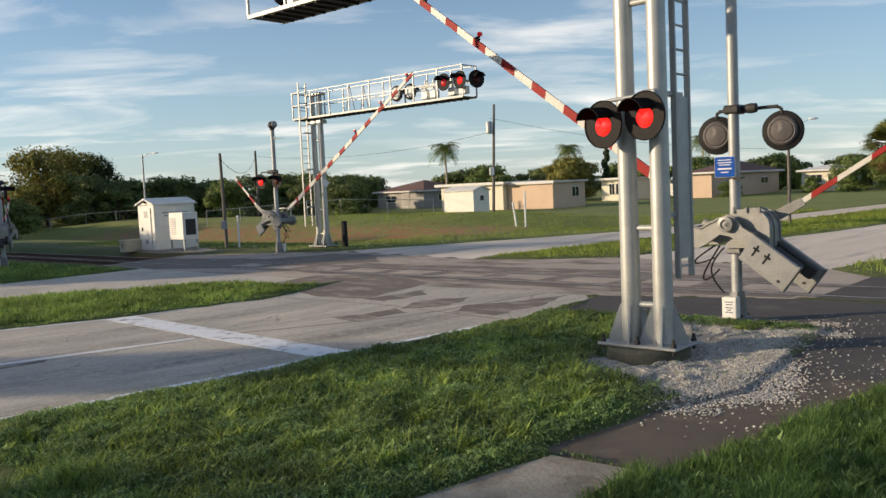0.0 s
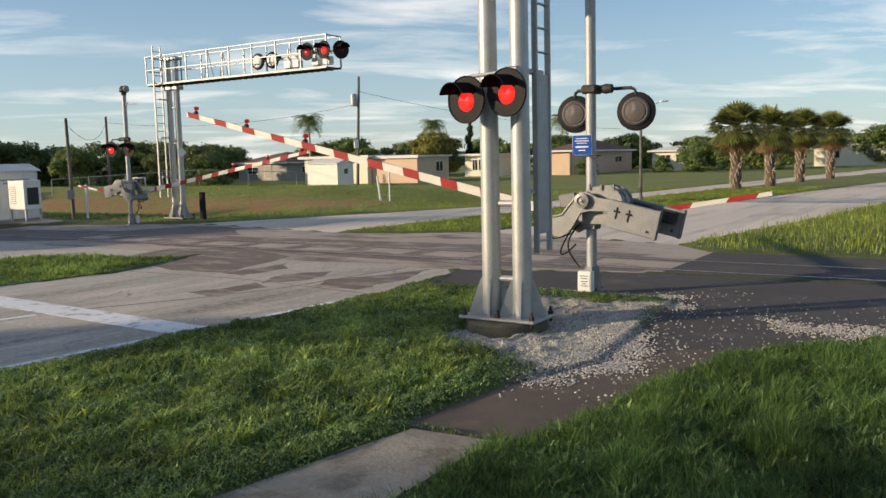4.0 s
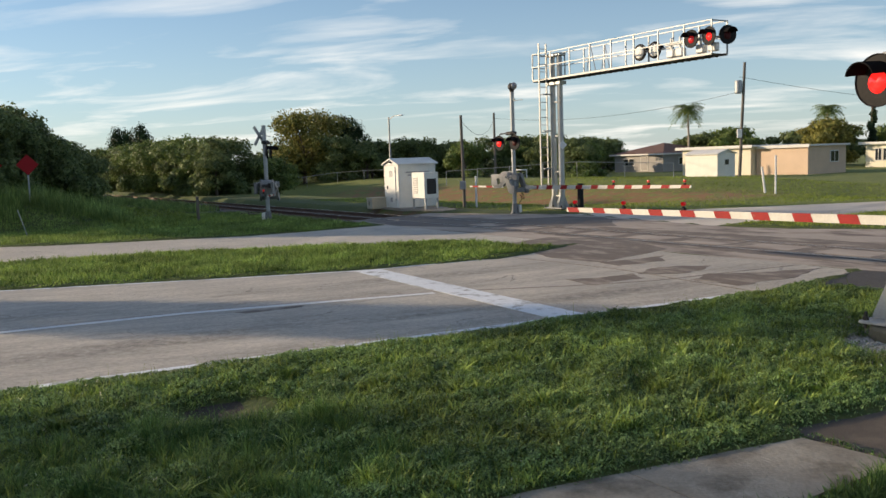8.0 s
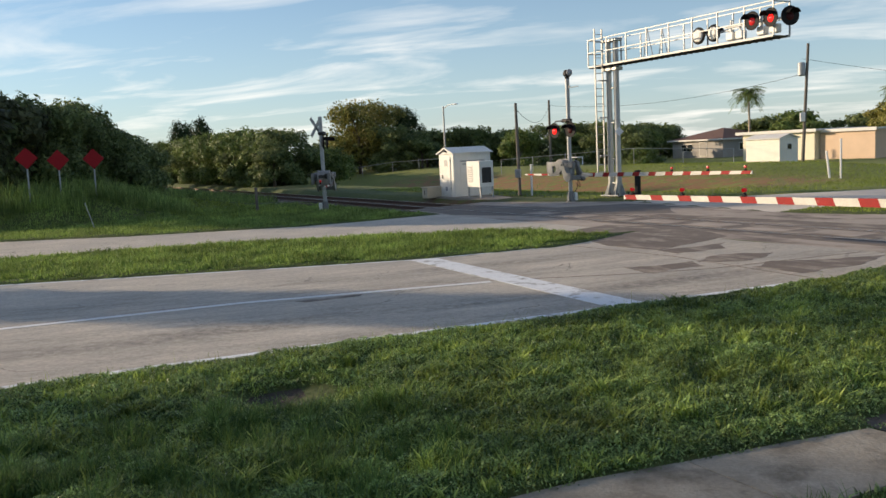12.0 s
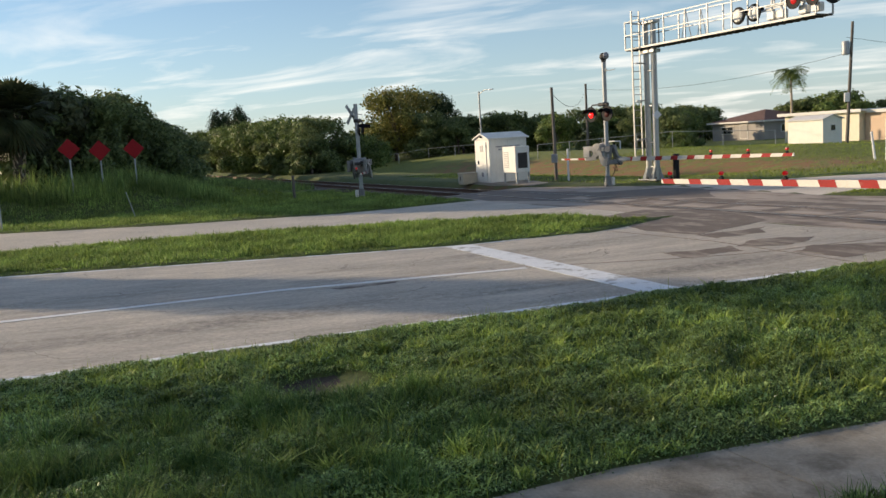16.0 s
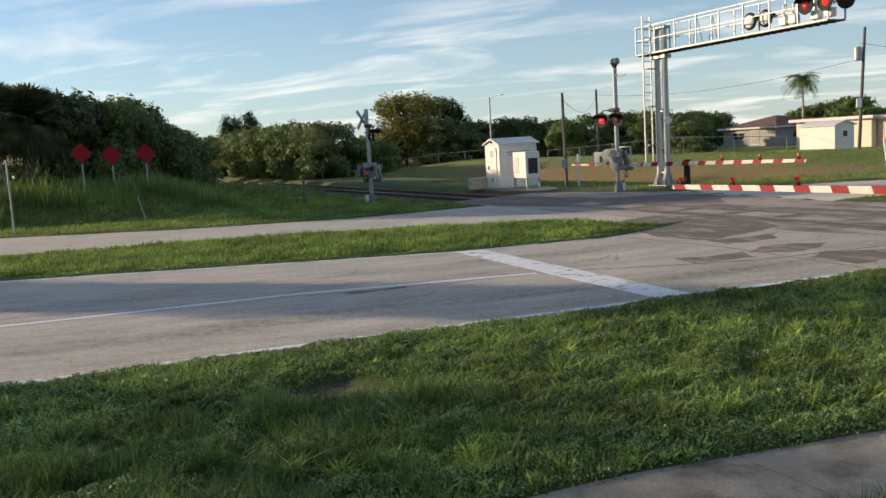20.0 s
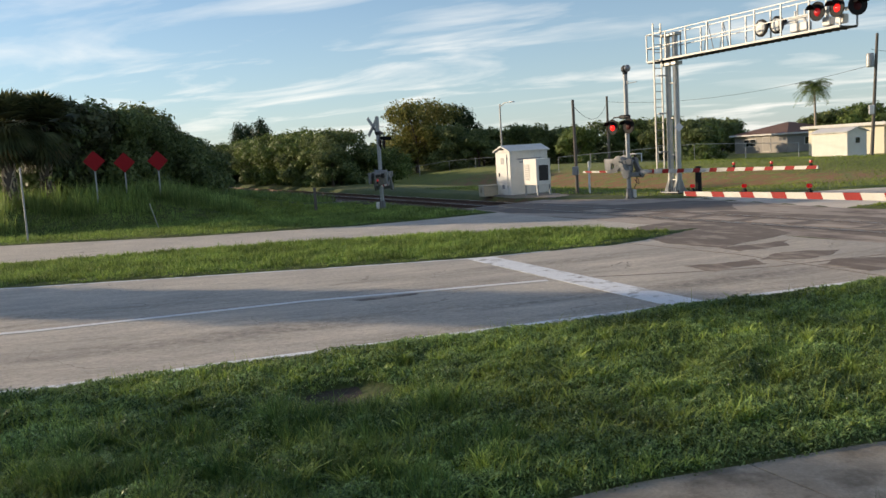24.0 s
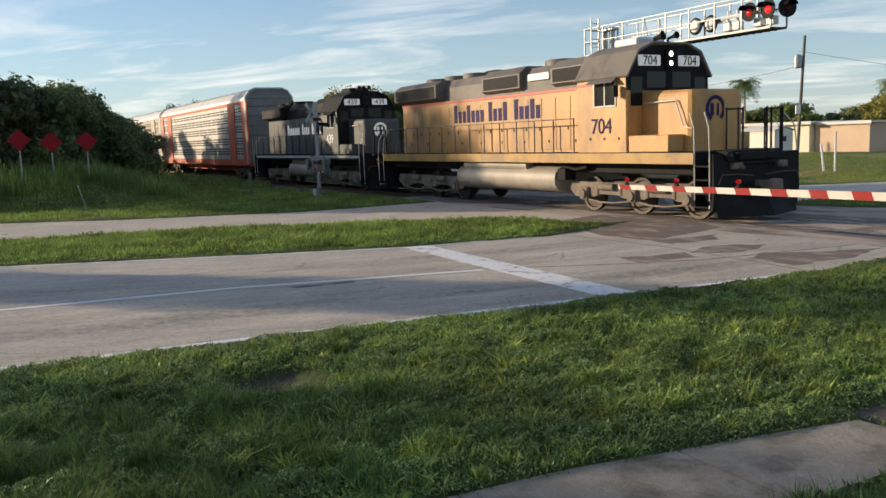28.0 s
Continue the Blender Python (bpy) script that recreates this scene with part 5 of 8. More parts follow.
strip("stop_line", [(8.75, 7.75), (16.05, 8.12)], 0.58, "broad worn white stop line")
strip("lane_line", [(22.5, -22), (14.9, -4), (13.9, -0.5), (13.4, 3.5), (12.3, 7.5)], 0.17, "thin white lane line", 0.006).data.materials[0] = lane_paint
strip("edge_line", [(11.18, -6), (10.0, -0.4), (9.85, 1.4), (9.5, 4.3), (9.05, 8.0), (8.7, 11.2)], 0.15, "pale worn concrete edge strip", 0.0042)

strip("edge_line", [(15.62, 11.2), (16.02, 8.0), (16.72, 6.2), (17.8, 3.6), (19.6, -0.6), (22.4, -6)], 0.11, "pale worn concrete edge strip", 0.0042)


def patch(name, pts, mat, label, z=0.003, ragged=0.12, thick=0.004):
    """A thin uneven patch of other paving."""
    r = random.Random(len(pts) + int(pts[0][0] * 10))
    out = list(pts)
    size = ragged * 1.15
    for level in range(4):
        fine = []
        for (a, b), (c, d) in zip(out, out[1:] + out[:1]):
            fine.append((a, b))
            if math.hypot(c - a, d - b) > 0.12:
                fine.append(((a + c) / 2 + r.uniform(-size, size), (b + d) / 2 + r.uniform(-size, size) * 0.6))
        out, size = fine, size * 0.55
    f = Form().prism([tuple(W(*p).xy) for p in out], z - thick, z)
    solid(name, f, mat, label, "road patch", kind="structure")


patch("tar_patch", [(18.2, 13.6), (18.6, 15.2), (16.3, 16.0), (14.0, 15.0), (13.3, 12.3), (14.8, 12.1), (15.9, 12.5)], patch_tar, "brown-grey asphalt patch at the median end", 0.0036)
patch("tar_patch", [(13.3, 12.2), (13.2, 14.1), (12.5, 13.3), (12.6, 12.1)], patch_tar, "brown-grey asphalt patch", 0.0032)
patch("tar_patch", [(11.5, 11.5), (11.9, 12.5), (11.3, 13.3), (11.0, 12.6), (11.1, 11.9)], patch_tar, "brown-grey asphalt patch", 0.0034)
patch("tar_patch", [(10.3, 11.6), (10.6, 12.4), (9.9, 13.4), (9.6, 14.4), (9.2, 13.0), (9.3, 11.6)], patch_tar, "brown-grey asphalt patch", 0.0038)
patch("tar_patch", [(11.9, 10.1), (11.6, 11.5), (11.0, 11.2), (11.0, 10.0)], patch_tar, "brown-grey asphalt patch", 0.0030)
patch("tar_patch", [(31.0, 17.9), (25.5, 18.6), (24.6, 21.0), (22.8, 21.3), (19.8, 19.0), (23.5, 15.9), (26.4, 14.7), (30.2, 15.0)], asphalt_worn, "dark worn asphalt before the signal hut", 0.0028)
patch("tar_patch", [(19.9, 15.7), (13.4, 15.5), (8.9, 15.3), (5.6, 15.6), (5.6, 16.0), (9.7, 16.0), (13.4, 16.05), (19.9, 16.05)], patch_tar, "brown asphalt strip along the rail", 0.0026, 0.08)
patch("tar_patch", [(19.9, 18.5), (12.4, 18.9), (6.2, 18.4), (6.6, 17.9), (13.4, 17.9), (19.9, 17.85)], patch_tar, "brown asphalt strip along the rail", 0.0026, 0.10)
patch("tar_patch", [(24, 16.4), (7, 16.35), (7, 17.3), (15, 17.35), (24, 17.3)], patch_tar, "brown asphalt between the rails", 0.0024, 0.05)
for k in range(9):
    patch("crossing_panel", [(8.0 + 1.9 * k, 16.42), (9.3 + 1.9 * k, 16.42), (9.3 + 1.9 * k, 17.28), (8.0 + 1.9 * k, 17.28)], old_asphalt, "pale worn panel between the rails", 0.0046, 0.02)


def seam(pts, width, label):
    ob = strip("road_seam", pts, width, label, 0.0034)
    ob.data.materials.clear()
    ob.data.materials.append(patch_tar)


seam([(14.02, -0.5), (13.52, 3.5), (12.42, 7.5), (11.3, 9.6), (10.7, 11.0), (10.2, 14.4)], 0.035, "dark tar-filled lengthwise seam")
seam([(15.5, 11.6), (12.3, 11.75), (8.7, 11.3)], 0.03, "dark tar-filled cross seam")
patch("oil_stain", [(12.9, 4.2), (12.75, 5.3), (12.62, 5.2), (12.7, 4.3)], patch_tar, "dark tar smear beside the lane line", 0.003, 0.03)
patch("hut_apron", [(31.6, 19.9), (33.5, 19.75), (38.4, 19.75), (38.9, 20.2), (38.0, 21.6), (34, 21.6), (32.2, 21.0)], material("apron_gravel", (0.40, 0.35, 0.29), (0.27, 0.235, 0.20), scale=9, fine=50, rough=0.95, bump=0.8), "pale gravel apron round the signal hut", 0.062, 0.1, 0.5)

# brown earth, its colour also holding the shade inside the hollow
shaded_soil = material("shaded_soil", (0.055, 0.038, 0.028), (0.03, 0.022, 0.017), scale=9, fine=30, rough=0.95, bump=0.9, stain=(0.13, 0.10, 0.07), stain_scale=8, stain_at=(0.6, 0.7))
patch("bare_earth", [(7.45, 2.0), (7.5, 2.6), (7.75, 2.82), (8.0, 2.6), (8.05, 2.2), (7.8, 1.85)], shaded_soil, "dark bare hollow of earth in the verge", float(ground_z(7.75, 2.3)) + 0.05, 0.06, 0.3)

# gravel at the mast
gr = np.random.RandomState(12)


def gravel_place(k):
    heap = GRAVEL_HEAP
    spill = [(2.6, 11.75), (2.0, 11.35), (1.4, 10.9), (0.2, 11.1), (0.4, 11.6), (1.6, 11.6)]
    out_u, out_v = [], []
    while len(out_u) < k:
        u, v = gr.uniform(0.0, 7.4, 6000), gr.uniform(6.8, 14.2, 6000)
        rough_edge = 0.35 * wave(u, v, 1.1, 2) + 0.12 * wave(u, v, 0.35, 6)
        d = np.minimum(poly_distance(u, v, heap), poly_distance(u, v, spill) + 0.1) + rough_edge
        p = np.clip(0.5 - d * 2.2, 0, 1) * (0.7 + 0.5 * wave(u, v, 0.6, 9)) + 0.05 * np.exp(-np.clip(d, 0, 9) / 0.45) * (u < 4.6)
        keep = gr.uniform(0, 1, 6000) < p
        out_u += list(u[keep])
        out_v += list(v[keep])
    return np.array(out_u[:k]), np.array(out_v[:k])


scatter_stones("mast_gravel", 38000, gravel_place, (0.008, 0.022), gravel_mat, "scattered pale limestone gravel round the mast", lambda u, v: np.maximum(ground_z(u, v), np.where(paved(u, v) < 0.12, 0.0, -1)) - 0.002)
dirt_film = material("dirt_film", (0.135, 0.105, 0.078), (0.095, 0.075, 0.058), scale=2.0, fine=70, rough=0.95, bump=0.4, stain=(0.19, 0.15, 0.11), stain_scale=1.6)
patch("dirt_film", [(3.1, 5.82), (4.17, 5.78), (4.0, 7.25), (3.5, 8.5), (3.0, 9.5), (2.3, 9.9), (2.42, 9.2), (2.78, 7.4)], dirt_film, "brown dirt washed over the trail end", 0.003, 0.05)

# ---- train ----
navy_letter = material("navy_lettering", (0.03, 0.02, 0.095), (0.04, 0.028, 0.10), rough=0.7, spec=0.2)
# faint glow added, on painted lettering as well as the number boards
white_letter = material("white_lettering", (0.75, 0.75, 0.72), (0.65, 0.65, 0.62), rough=0.5, emit=0.25)
deck_dirty = material("deck_yellow", (0.50, 0.29, 0.07), (0.36, 0.21, 0.06), scale=1.0, rough=0.55, stain=(0.22, 0.14, 0.07), stain_scale=0.5, stain_at=(0.5, 0.65))
steel_wheel = material("wheel_steel", (0.10, 0.078, 0.062), (0.06, 0.05, 0.042), rough=0.6, metal=0.5)
grey_stripe = material("pale_stripe", (0.62, 0.60, 0.50), (0.5, 0.48, 0.4), rough=0.55)


def text_part(name, body, size, mat, parent, m, label):
    cu = bpy.data.curves.new(name, "FONT")
    cu.body, cu.size, cu.extrude, cu.align_x, cu.align_y = body, size, 0.004, "CENTER", "CENTER"
    tmp = bpy.data.objects.new(name, cu)
    scene.collection.objects.link(tmp)
    me = bpy.data.meshes.new_from_object(tmp.evaluated_get(bpy.context.evaluated_depsgraph_get()))
    bpy.data.objects.remove(tmp)
    me.materials.clear()
    me.materials.append(mat)
    ob = new(name, me)
    ob.parent = parent
    ob.matrix_basis = m
    return tagged(ob, label)


def truck(parent, x, axles, mat, base=2.07):
    """A railway truck at x with its wheels and side frames."""
    half = base * (axles - 1) / 2
    f = Form().box(x - half - 0.3, x + half + 0.3, -0.55, 0.55, 0.45, 0.85, 0.03)
    t = part("truck", f, mat, parent, "grimy cast truck")
    for side in (-1, 1):
        y = side * 1.08
        o = [(x - half - 0.72, 0.62), (x - half - 0.62, 0.86), (x + half + 0.62, 0.86), (x + half + 0.72, 0.62), (x + half + 0.45, 0.42)]
        for k in range(axles - 1):
            a = x + half - base * k - base / 2
            o += [(a + base * 0.3, 0.44), (a + 0.38, 0.52), (a - 0.38, 0.52), (a - base * 0.3, 0.44)]
        o += [(x - half - 0.45, 0.42)]
        part("side_frame", Form().prism(o, y - 0.07, y + 0.07, "y"), mat, t, "cast side frame")
        for k in range(axles):
            a = x + half - base * k
            part("axle_box", Form().box(a - 0.2, a + 0.2, y + side * 0.02, y + side * 0.17, 0.34, 0.72, 0.04).rod((a, y + side * 0.15, 0.52), (a, y + side * 0.22, 0.52), 0.13, n=14), mat, t)
            w = Form().lathe([(0.0, 0.0), (0.12, 0.0), (0.14, 0.03), (0.40, 0.02), (0.43, 0.06), (0.505, 0.065), (0.508, -0.07), (0.40, -0.07), (0.0, -0.05)], 26, pose(a, side * 0.78, 0.51, -90 * side, 0, 0))
            part("wheel", w, steel_wheel, t, "steel wheel", True)
        for k in range(axles - 1):
            a = x + half - base * k - base / 2
            part("brake_cylinder", Form().rod((a - 0.32, y + side * 0.12, 0.74), (a + 0.3, y + side * 0.12, 0.74), 0.10, n=14), mat, t, "", True)
            for dx in (-0.5, 0.5):
                part("spring", Form().rod((a + dx, y, 0.50), (a + dx, y, 0.78), 0.11, n=12), mat, t)
            part("brake_rod", Form().pipe([(a - 0.85, y + side * 0.10, 0.36), (a - 0.3, y + side * 0.14, 0.30), (a + 0.3, y + side * 0.14, 0.30), (a + 0.85, y + side * 0.10, 0.36)], 0.028), mat, t)
    return t


def handrails(parent, y, x0, x1, z, n, mat):
    for k in range(n):
        x = x0 + (x1 - x0) * k / (n - 1)
        part("stanchion", Form().rod((x, y, z), (x, y, z + 0.98), 0.022, n=6), mat, parent)
    part("handrail", Form().rod((x0, y, z + 0.98), (x1, y, z + 0.98), 0.018, n=6), mat, parent)


def diesel(name, label, lead):
    """A hood diesel: lead is the yellow six-axle unit, else the dark four-axle one."""
    L = 20.3 if lead else 18.2
    body = loco_yellow if lead else loco_blue
    roof = loco_grey if lead else loco_black
    rail_col = truck_dirt if lead else dark_grey
    lo = thing(name, pose(0, 0, 0), label, "locomotive", "train")
    end = -(L - 0.75)
    # frame
    part("frame", Form().box(-0.85, end - 0.1, -1.1, 1.1, 1.12, 1.5, 0.03), loco_black, lo, "black underframe")
    part("deck", Form().box(-1.25, end + 0.55, -1.54, 1.54, 1.64, 1.72, 0.01).box(-0.75, -1.26, -0.8, 0.8, 1.64, 1.72, 0.01).box(end + 0.56, end, -0.8, 0.8, 1.64, 1.72, 0.01), loco_black, lo, "tread plate walkway")
    for y in (-1.55, 1.55):
        part("sill", Form().box(-1.25, end + 0.55, y - 0.02, y + 0.02, 1.42, 1.70, 0.006), deck_dirty if lead else loco_black, lo, "side sill")
        if not lead:
            part("sill_stripe", Form().box(-1.25, end + 0.55, y * 1.015 - 0.004, y * 1.015 + 0.004, 1.52, 1.64), grey_stripe, lo, "pale stripe along the sill")
    # ends
    for x, d in ((-0.75, 1), (end, -1)):
        pl = part("pilot", Form().prism([(x, 1.66), (x + d * 0.06, 1.66), (x + d * 0.10, 0.75), (x + d * 0.05, 0.30), (x - d * 0.05, 0.30), (x - d * 0.05, 0.75)], -1.5, 1.5, "y"), loco_black, lo, "black end plate")
        if d == 1:
            # a blade of two halves, swept back to the sides
            plow = Form()
            for sy in (-1, 1):
                vs = [(x + 0.30, 0, 0.86), (x + 0.62, 0, 0.14), (x + 0.12, sy * 1.40, 0.14), (x + 0.02, sy * 1.36, 0.74),
                      (x + 0.02, 0, 0.86), (x + 0.10, 0, 0.14), (x + 0.04, sy * 1.40, 0.14), (x - 0.04, sy * 1.36, 0.74)]
                plow.add(vs, [(0, 1, 2, 3), (7, 6, 5, 4), (0, 3, 7, 4), (1, 5, 6, 2), (3, 2, 6, 7), (0, 4, 5, 1)])
                part("cut_lever", Form().pipe([(x + 0.12, sy * 0.2, 1.1), (x + 0.16, sy * 0.8, 1.16), (x + 0.16, sy * 1.3, 1.16), (x + 0.16, sy * 1.42, 0.95)], 0.018), rust_steel, pl, "", True)
                part("hose_bracket", Form().box(x + 0.06, x + 0.2, sy * 0.62, sy * 0.95, 1.28, 1.44, 0.02).rod((x + 0.2, sy * 0.7, 1.36), (x + 0.28, sy * 0.7, 1.30), 0.04, n=8), truck_dirt, pl)
                for yy in (0.42, 0.58, 0.98):
                    part("end_post", Form().rod((x - 0.02, sy * yy, 1.66), (x - 0.02, sy * yy, 2.76), 0.026, n=7), black_paint, pl)
            part("snow_plough", plow, loco_black, pl, "black pilot plough")
        part("coupler", Form().box(x + d * 0.02, x + d * 0.55, -0.11, 0.11, 0.75, 0.98, 0.03).box(x + d * 0.5, x + d * 0.74, -0.17, 0.17, 0.70, 1.03, 0.05), truck_dirt, pl, "rusty knuckle coupler")
        part("anticlimber", Form().box(x, x + d * 0.22, -0.75, 0.75, 1.50, 1.68, 0.02).box(x, x + d * 0.18, -0.7, 0.7, 1.40, 1.46, 0.01), loco_black, pl)
        for y in (-0.5, -0.32, 0.32, 0.5):
            part("air_hose", Form().pipe([(x + d * 0.08, y, 0.98), (x + d * 0.26, y, 0.85), (x + d * 0.30, y, 0.62), (x + d * 0.24, y * 0.8, 0.45)], 0.024), black_paint, pl, "", True)
        for y in (-1.25, 1.25):
            st = Form()
            for k in range(4):
                st.box(x - d * 0.05, x - d * 0.50, y - 0.27, y + 0.27, 0.36 + 0.33 * k, 0.40 + 0.33 * k, 0.006)
            st.box(x - d * 0.5, x - d * 0.53, y - 0.27, y + 0.27, 0.30, 1.68)
            part("step_well", st, loco_black, lo, "black corner steps")
            part("step_edge", Form().box(x - d * 0.02, x - d * 0.05, y - 0.27, y + 0.27, 0.36, 0.44), arm_white, lo, "white step edge")
            for dx, mt in ((0.02, arm_white), (0.5, arm_white)):
                part("grab_rail", Form().pipe([(x - d * dx, y * 1.22, 0.55), (x - d * dx, y * 1.23, 1.7), (x - d * (dx + 0.06), y * 1.20, 2.3), (x - d * (dx + 0.32), y * 1.1, 2.66)], 0.015), mt, lo, "white grab rail", True)
        for s in (-1, 1):
            part("end_rail", Form().pipe([(x - d * 0.05, s * 0.95, 1.7), (x - d * 0.05, s * 0.95, 2.72), (x - d * 0.05, s * 0.38, 2.72), (x - d * 0.05, s * 0.38, 1.7)], 0.022), black_paint, lo, "black end railing", True)
    # nose
    nx0, nx1 = -1.95, -3.75
    ring = [(nx1, -0.92), (nx0 - 0.14, -0.92), (nx0 - 0.04, -0.88), (nx0, -0.78), (nx0, 0.78), (nx0 - 0.04, 0.88), (nx0 - 0.14, 0.92), (nx1, 0.92)]
    nose, n = Form(), len(ring)
    rows = [(0.0, 1.72), (0.0, 3.14), (0.03, 3.22), (0.10, 3.28)]
    vs = [(max(nx1, x - d if x > nx1 + 0.01 else x), y * (1 - d / 0.95), z + (0.04 if d > 0.05 and x < nx1 + 0.01 else 0.0)) for d, z in rows for x, y in ring]
    nose.add(vs, [(r * n + i, r * n + (i + 1) % n, (r + 1) * n + (i + 1) % n, (r + 1) * n + i) for r in range(3) for i in range(n)] + [tuple(range(n))[::-1], tuple(range(3 * n, 4 * n))])
    nose = part("nose", nose, body, lo, "short low nose")
    part("nose_rail", Form().pipe([(nx1 + 0.1, -0.96, 3.0), (nx0 - 0.5, -0.99, 3.02), (nx0 - 0.35, -1.0, 2.7), (nx0 - 0.2, -1.0, 2.35), (nx0 + 0.1, -1.02, 2.3)], 0.018), arm_white, nose, "white nose handrail", True)
    part("nose_door", Form().box(nx0 + 0.0, nx0 + 0.025, 0.2, 0.78, 1.78, 2.9, 0.01), body, nose)
    for y in (-0.93, 0.93):
        part("nose_locker", Form().box(nx0 - 0.25, nx1 + 0.06, y * 1.0, y * 1.58, 1.72, 2.16, 0.02), body, lo, "low locker beside the nose")
    emblem = Form().lathe([(0.34, 0.0), (0.34, 0.012), (0.24, 0.012), (0.24, 0.0)], 22, pose(nx0 + 0.002, -0.1, 2.78, 0, 90, 0), (0.1, 0.92))
    emblem.box(nx0, nx0 + 0.012, -0.28, -0.16, 2.6, 2.92).box(nx0, nx0 + 0.012, -0.05, 0.02, 2.6, 2.92)
    part("emblem", emblem, navy_letter if lead else white_letter, nose, "plain ring emblem")
    for y in (-0.65, 0.3):
        part("ditch_lamp", Form().rod((-0.72, y * 1.6, 1.60), (-0.58, y * 1.6, 1.60), 0.12, n=14), black_paint, lo, "", True)
        part("ditch_lens", Form().lathe([(0.0, 0.02), (0.06, 0.015), (0.085, 0.0)], 14, pose(-0.58, y * 1.6, 1.60, 0, 90, 0)), head_lamp if (lead and y > 0) else glass_dark, lo, "round ditch light", True)
    # cab
    cx0, cx1 = -3.75, -5.8
    shell = Form().prism([(-1.5, 1.72), (1.5, 1.72), (1.5, 3.75), (1.12, 4.36), (0.62, 4.58), (-0.62, 4.58), (-1.12, 4.36), (-1.5, 3.75)], cx1, cx0, "x")
    cab = part("cab", shell, body, lo, "driver cab")
    roofm = loco_grey if lead else loco_black
    rf = Form().prism([(1.52, 3.70), (1.56, 3.74), (1.15, 4.42), (0.64, 4.64), (-0.64, 4.64), (-1.15, 4.42), (-1.56, 3.74), (-1.52, 3.70), (-1.11, 4.37), (-0.61, 4.59), (0.61, 4.59), (1.11, 4.37)], cx1 - 0.08, cx0 + 0.12, "x")
    part("cab_roof", rf, roofm, cab, "faceted cab roof")
    front = Form().prism([(-1.48, 3.36), (1.48, 3.36), (1.48, 3.74), (1.10, 4.36), (0.62, 4.56), (-0.62, 4.56), (-1.10, 4.36), (-1.48, 3.74)], cx0, cx0 + 0.03, "x")
    front = part("cab_front", front, loco_black, cab, "black cab front")
    for ya, yb in ((-1.48, -0.93), (0.93, 1.48)):
        part("cab_front_lower", Form().box(cx0, cx0 + 0.025, ya, yb, 1.74, 3.36), body if lead else loco_black, cab)
    for y0, y1, z0, z1 in ((-1.36, -0.95, 2.95, 3.72), (-0.80, -0.12, 3.42, 3.86), (0.12, 0.80, 3.42, 3.86), (0.95, 1.36, 2.95, 3.72)):
        part("window", Form().box(cx0 + 0.03, cx0 + 0.045, y0, y1, z0, z1, 0.006), glass_dark, cab, "dark cab window")
    for y in (-1, 1):
        wn = part("side_window", Form().box(-4.15, -5.05, y * 1.5, y * 1.512, 3.0, 3.62, 0.006), glass_dark, cab, "sliding cab window")
        part("sash", Form().box(-4.13, -4.17, y * 1.505, y * 1.525, 2.97, 3.65).box(-4.58, -4.62, y * 1.505, y * 1.525, 2.97, 3.65).box(-5.03, -5.07, y * 1.505, y * 1.525, 2.97, 3.65).box(-4.13, -5.07, y * 1.505, y * 1.525, 2.95, 2.99), arm_white if lead else lens_back, wn, "pale window sash")
        part("sunshade", Form().prism([(y * 1.5, 3.72), (y * 1.72, 3.58), (y * 1.73, 3.60), (y * 1.5, 3.76)], -5.15, -4.05, "x"), roofm, cab, "sloping sunshade")
        part("mirror", Form().box(-3.98, -4.03, y * 1.56, y * 1.72, 3.2, 3.5), black_paint, cab)
    num = "704" if lead else "439"
    for y, a in ((-0.72, 0), (0.72, 0)):
        nb = part("number_board", Form().box(cx0 + 0.03, cx0 + 0.09, y - 0.40, y + 0.40, 4.00, 4.29, 0.03), white_letter, cab, "lit white number board")
        text_part("number", num, 0.34, black_paint, nb, pose(cx0 + 0.095, y, 4.135, 90, 0, 90), "black number on the board")
    lampbox = part("headlight", Form().box(cx0 + 0.03, cx0 + 0.13, -0.17, 0.17, 3.94, 4.46, 0.03), loco_black, cab, "headlight housing")
    for z in (4.07, 4.32):
        part("head_lens", Form().lathe([(0.0, 0.02), (0.05, 0.015), (0.07, 0.0)], 16, pose(cx0 + 0.13, 0, z, 0, 90, 0)), head_lamp if lead else glass_dark, lampbox, "round headlight", True)
    for y in (-1, 1):
        text_part("road_number", num, 0.60, navy_letter if lead else white_letter, cab, pose(-4.75, y * 1.512, 2.42, 90, 0, 0 if y < 0 else 180), "number on the cab side")
    for x, y in ((-4.0, -0.35), (-4.0, 0.15), (-4.35, 0.0)):
        part("horn", Form().lathe([(0.0, 0.0), (0.035, 0.0), (0.045, 0.2), (0.10, 0.34), (0.09, 0.34), (0.0, 0.2)], 12, pose(x + 0.1, y, 4.76, 0, 80, 0)).rod((x + 0.1, y, 4.6), (x + 0.1, y, 4.76), 0.03), black_paint, cab, "black air horn", True)
    part("roof_unit", Form().box(-4.4, -5.4, -0.5, 0.5, 4.62, 4.86, 0.05), sign_white if lead else loco_black, cab, "low cooling unit on the roof")
    # long hood
    hx0, hx1 = -5.8, end + 1.35
    hood = Form().prism([(-0.92, 1.72), (0.92, 1.72), (0.92, 4.12), (0.70, 4.40), (-0.70, 4.40), (-0.92, 4.12)], hx1, hx0, "x")
    hood = part("long_hood", hood, body, lo, "long engine hood")
    top = Form().prism([(0.935, 3.62), (0.935, 4.13), (0.71, 4.415), (-0.71, 4.415), (-0.935, 4.13), (-0.935, 3.62)], hx1 - 0.01, hx0 + 0.01, "x")
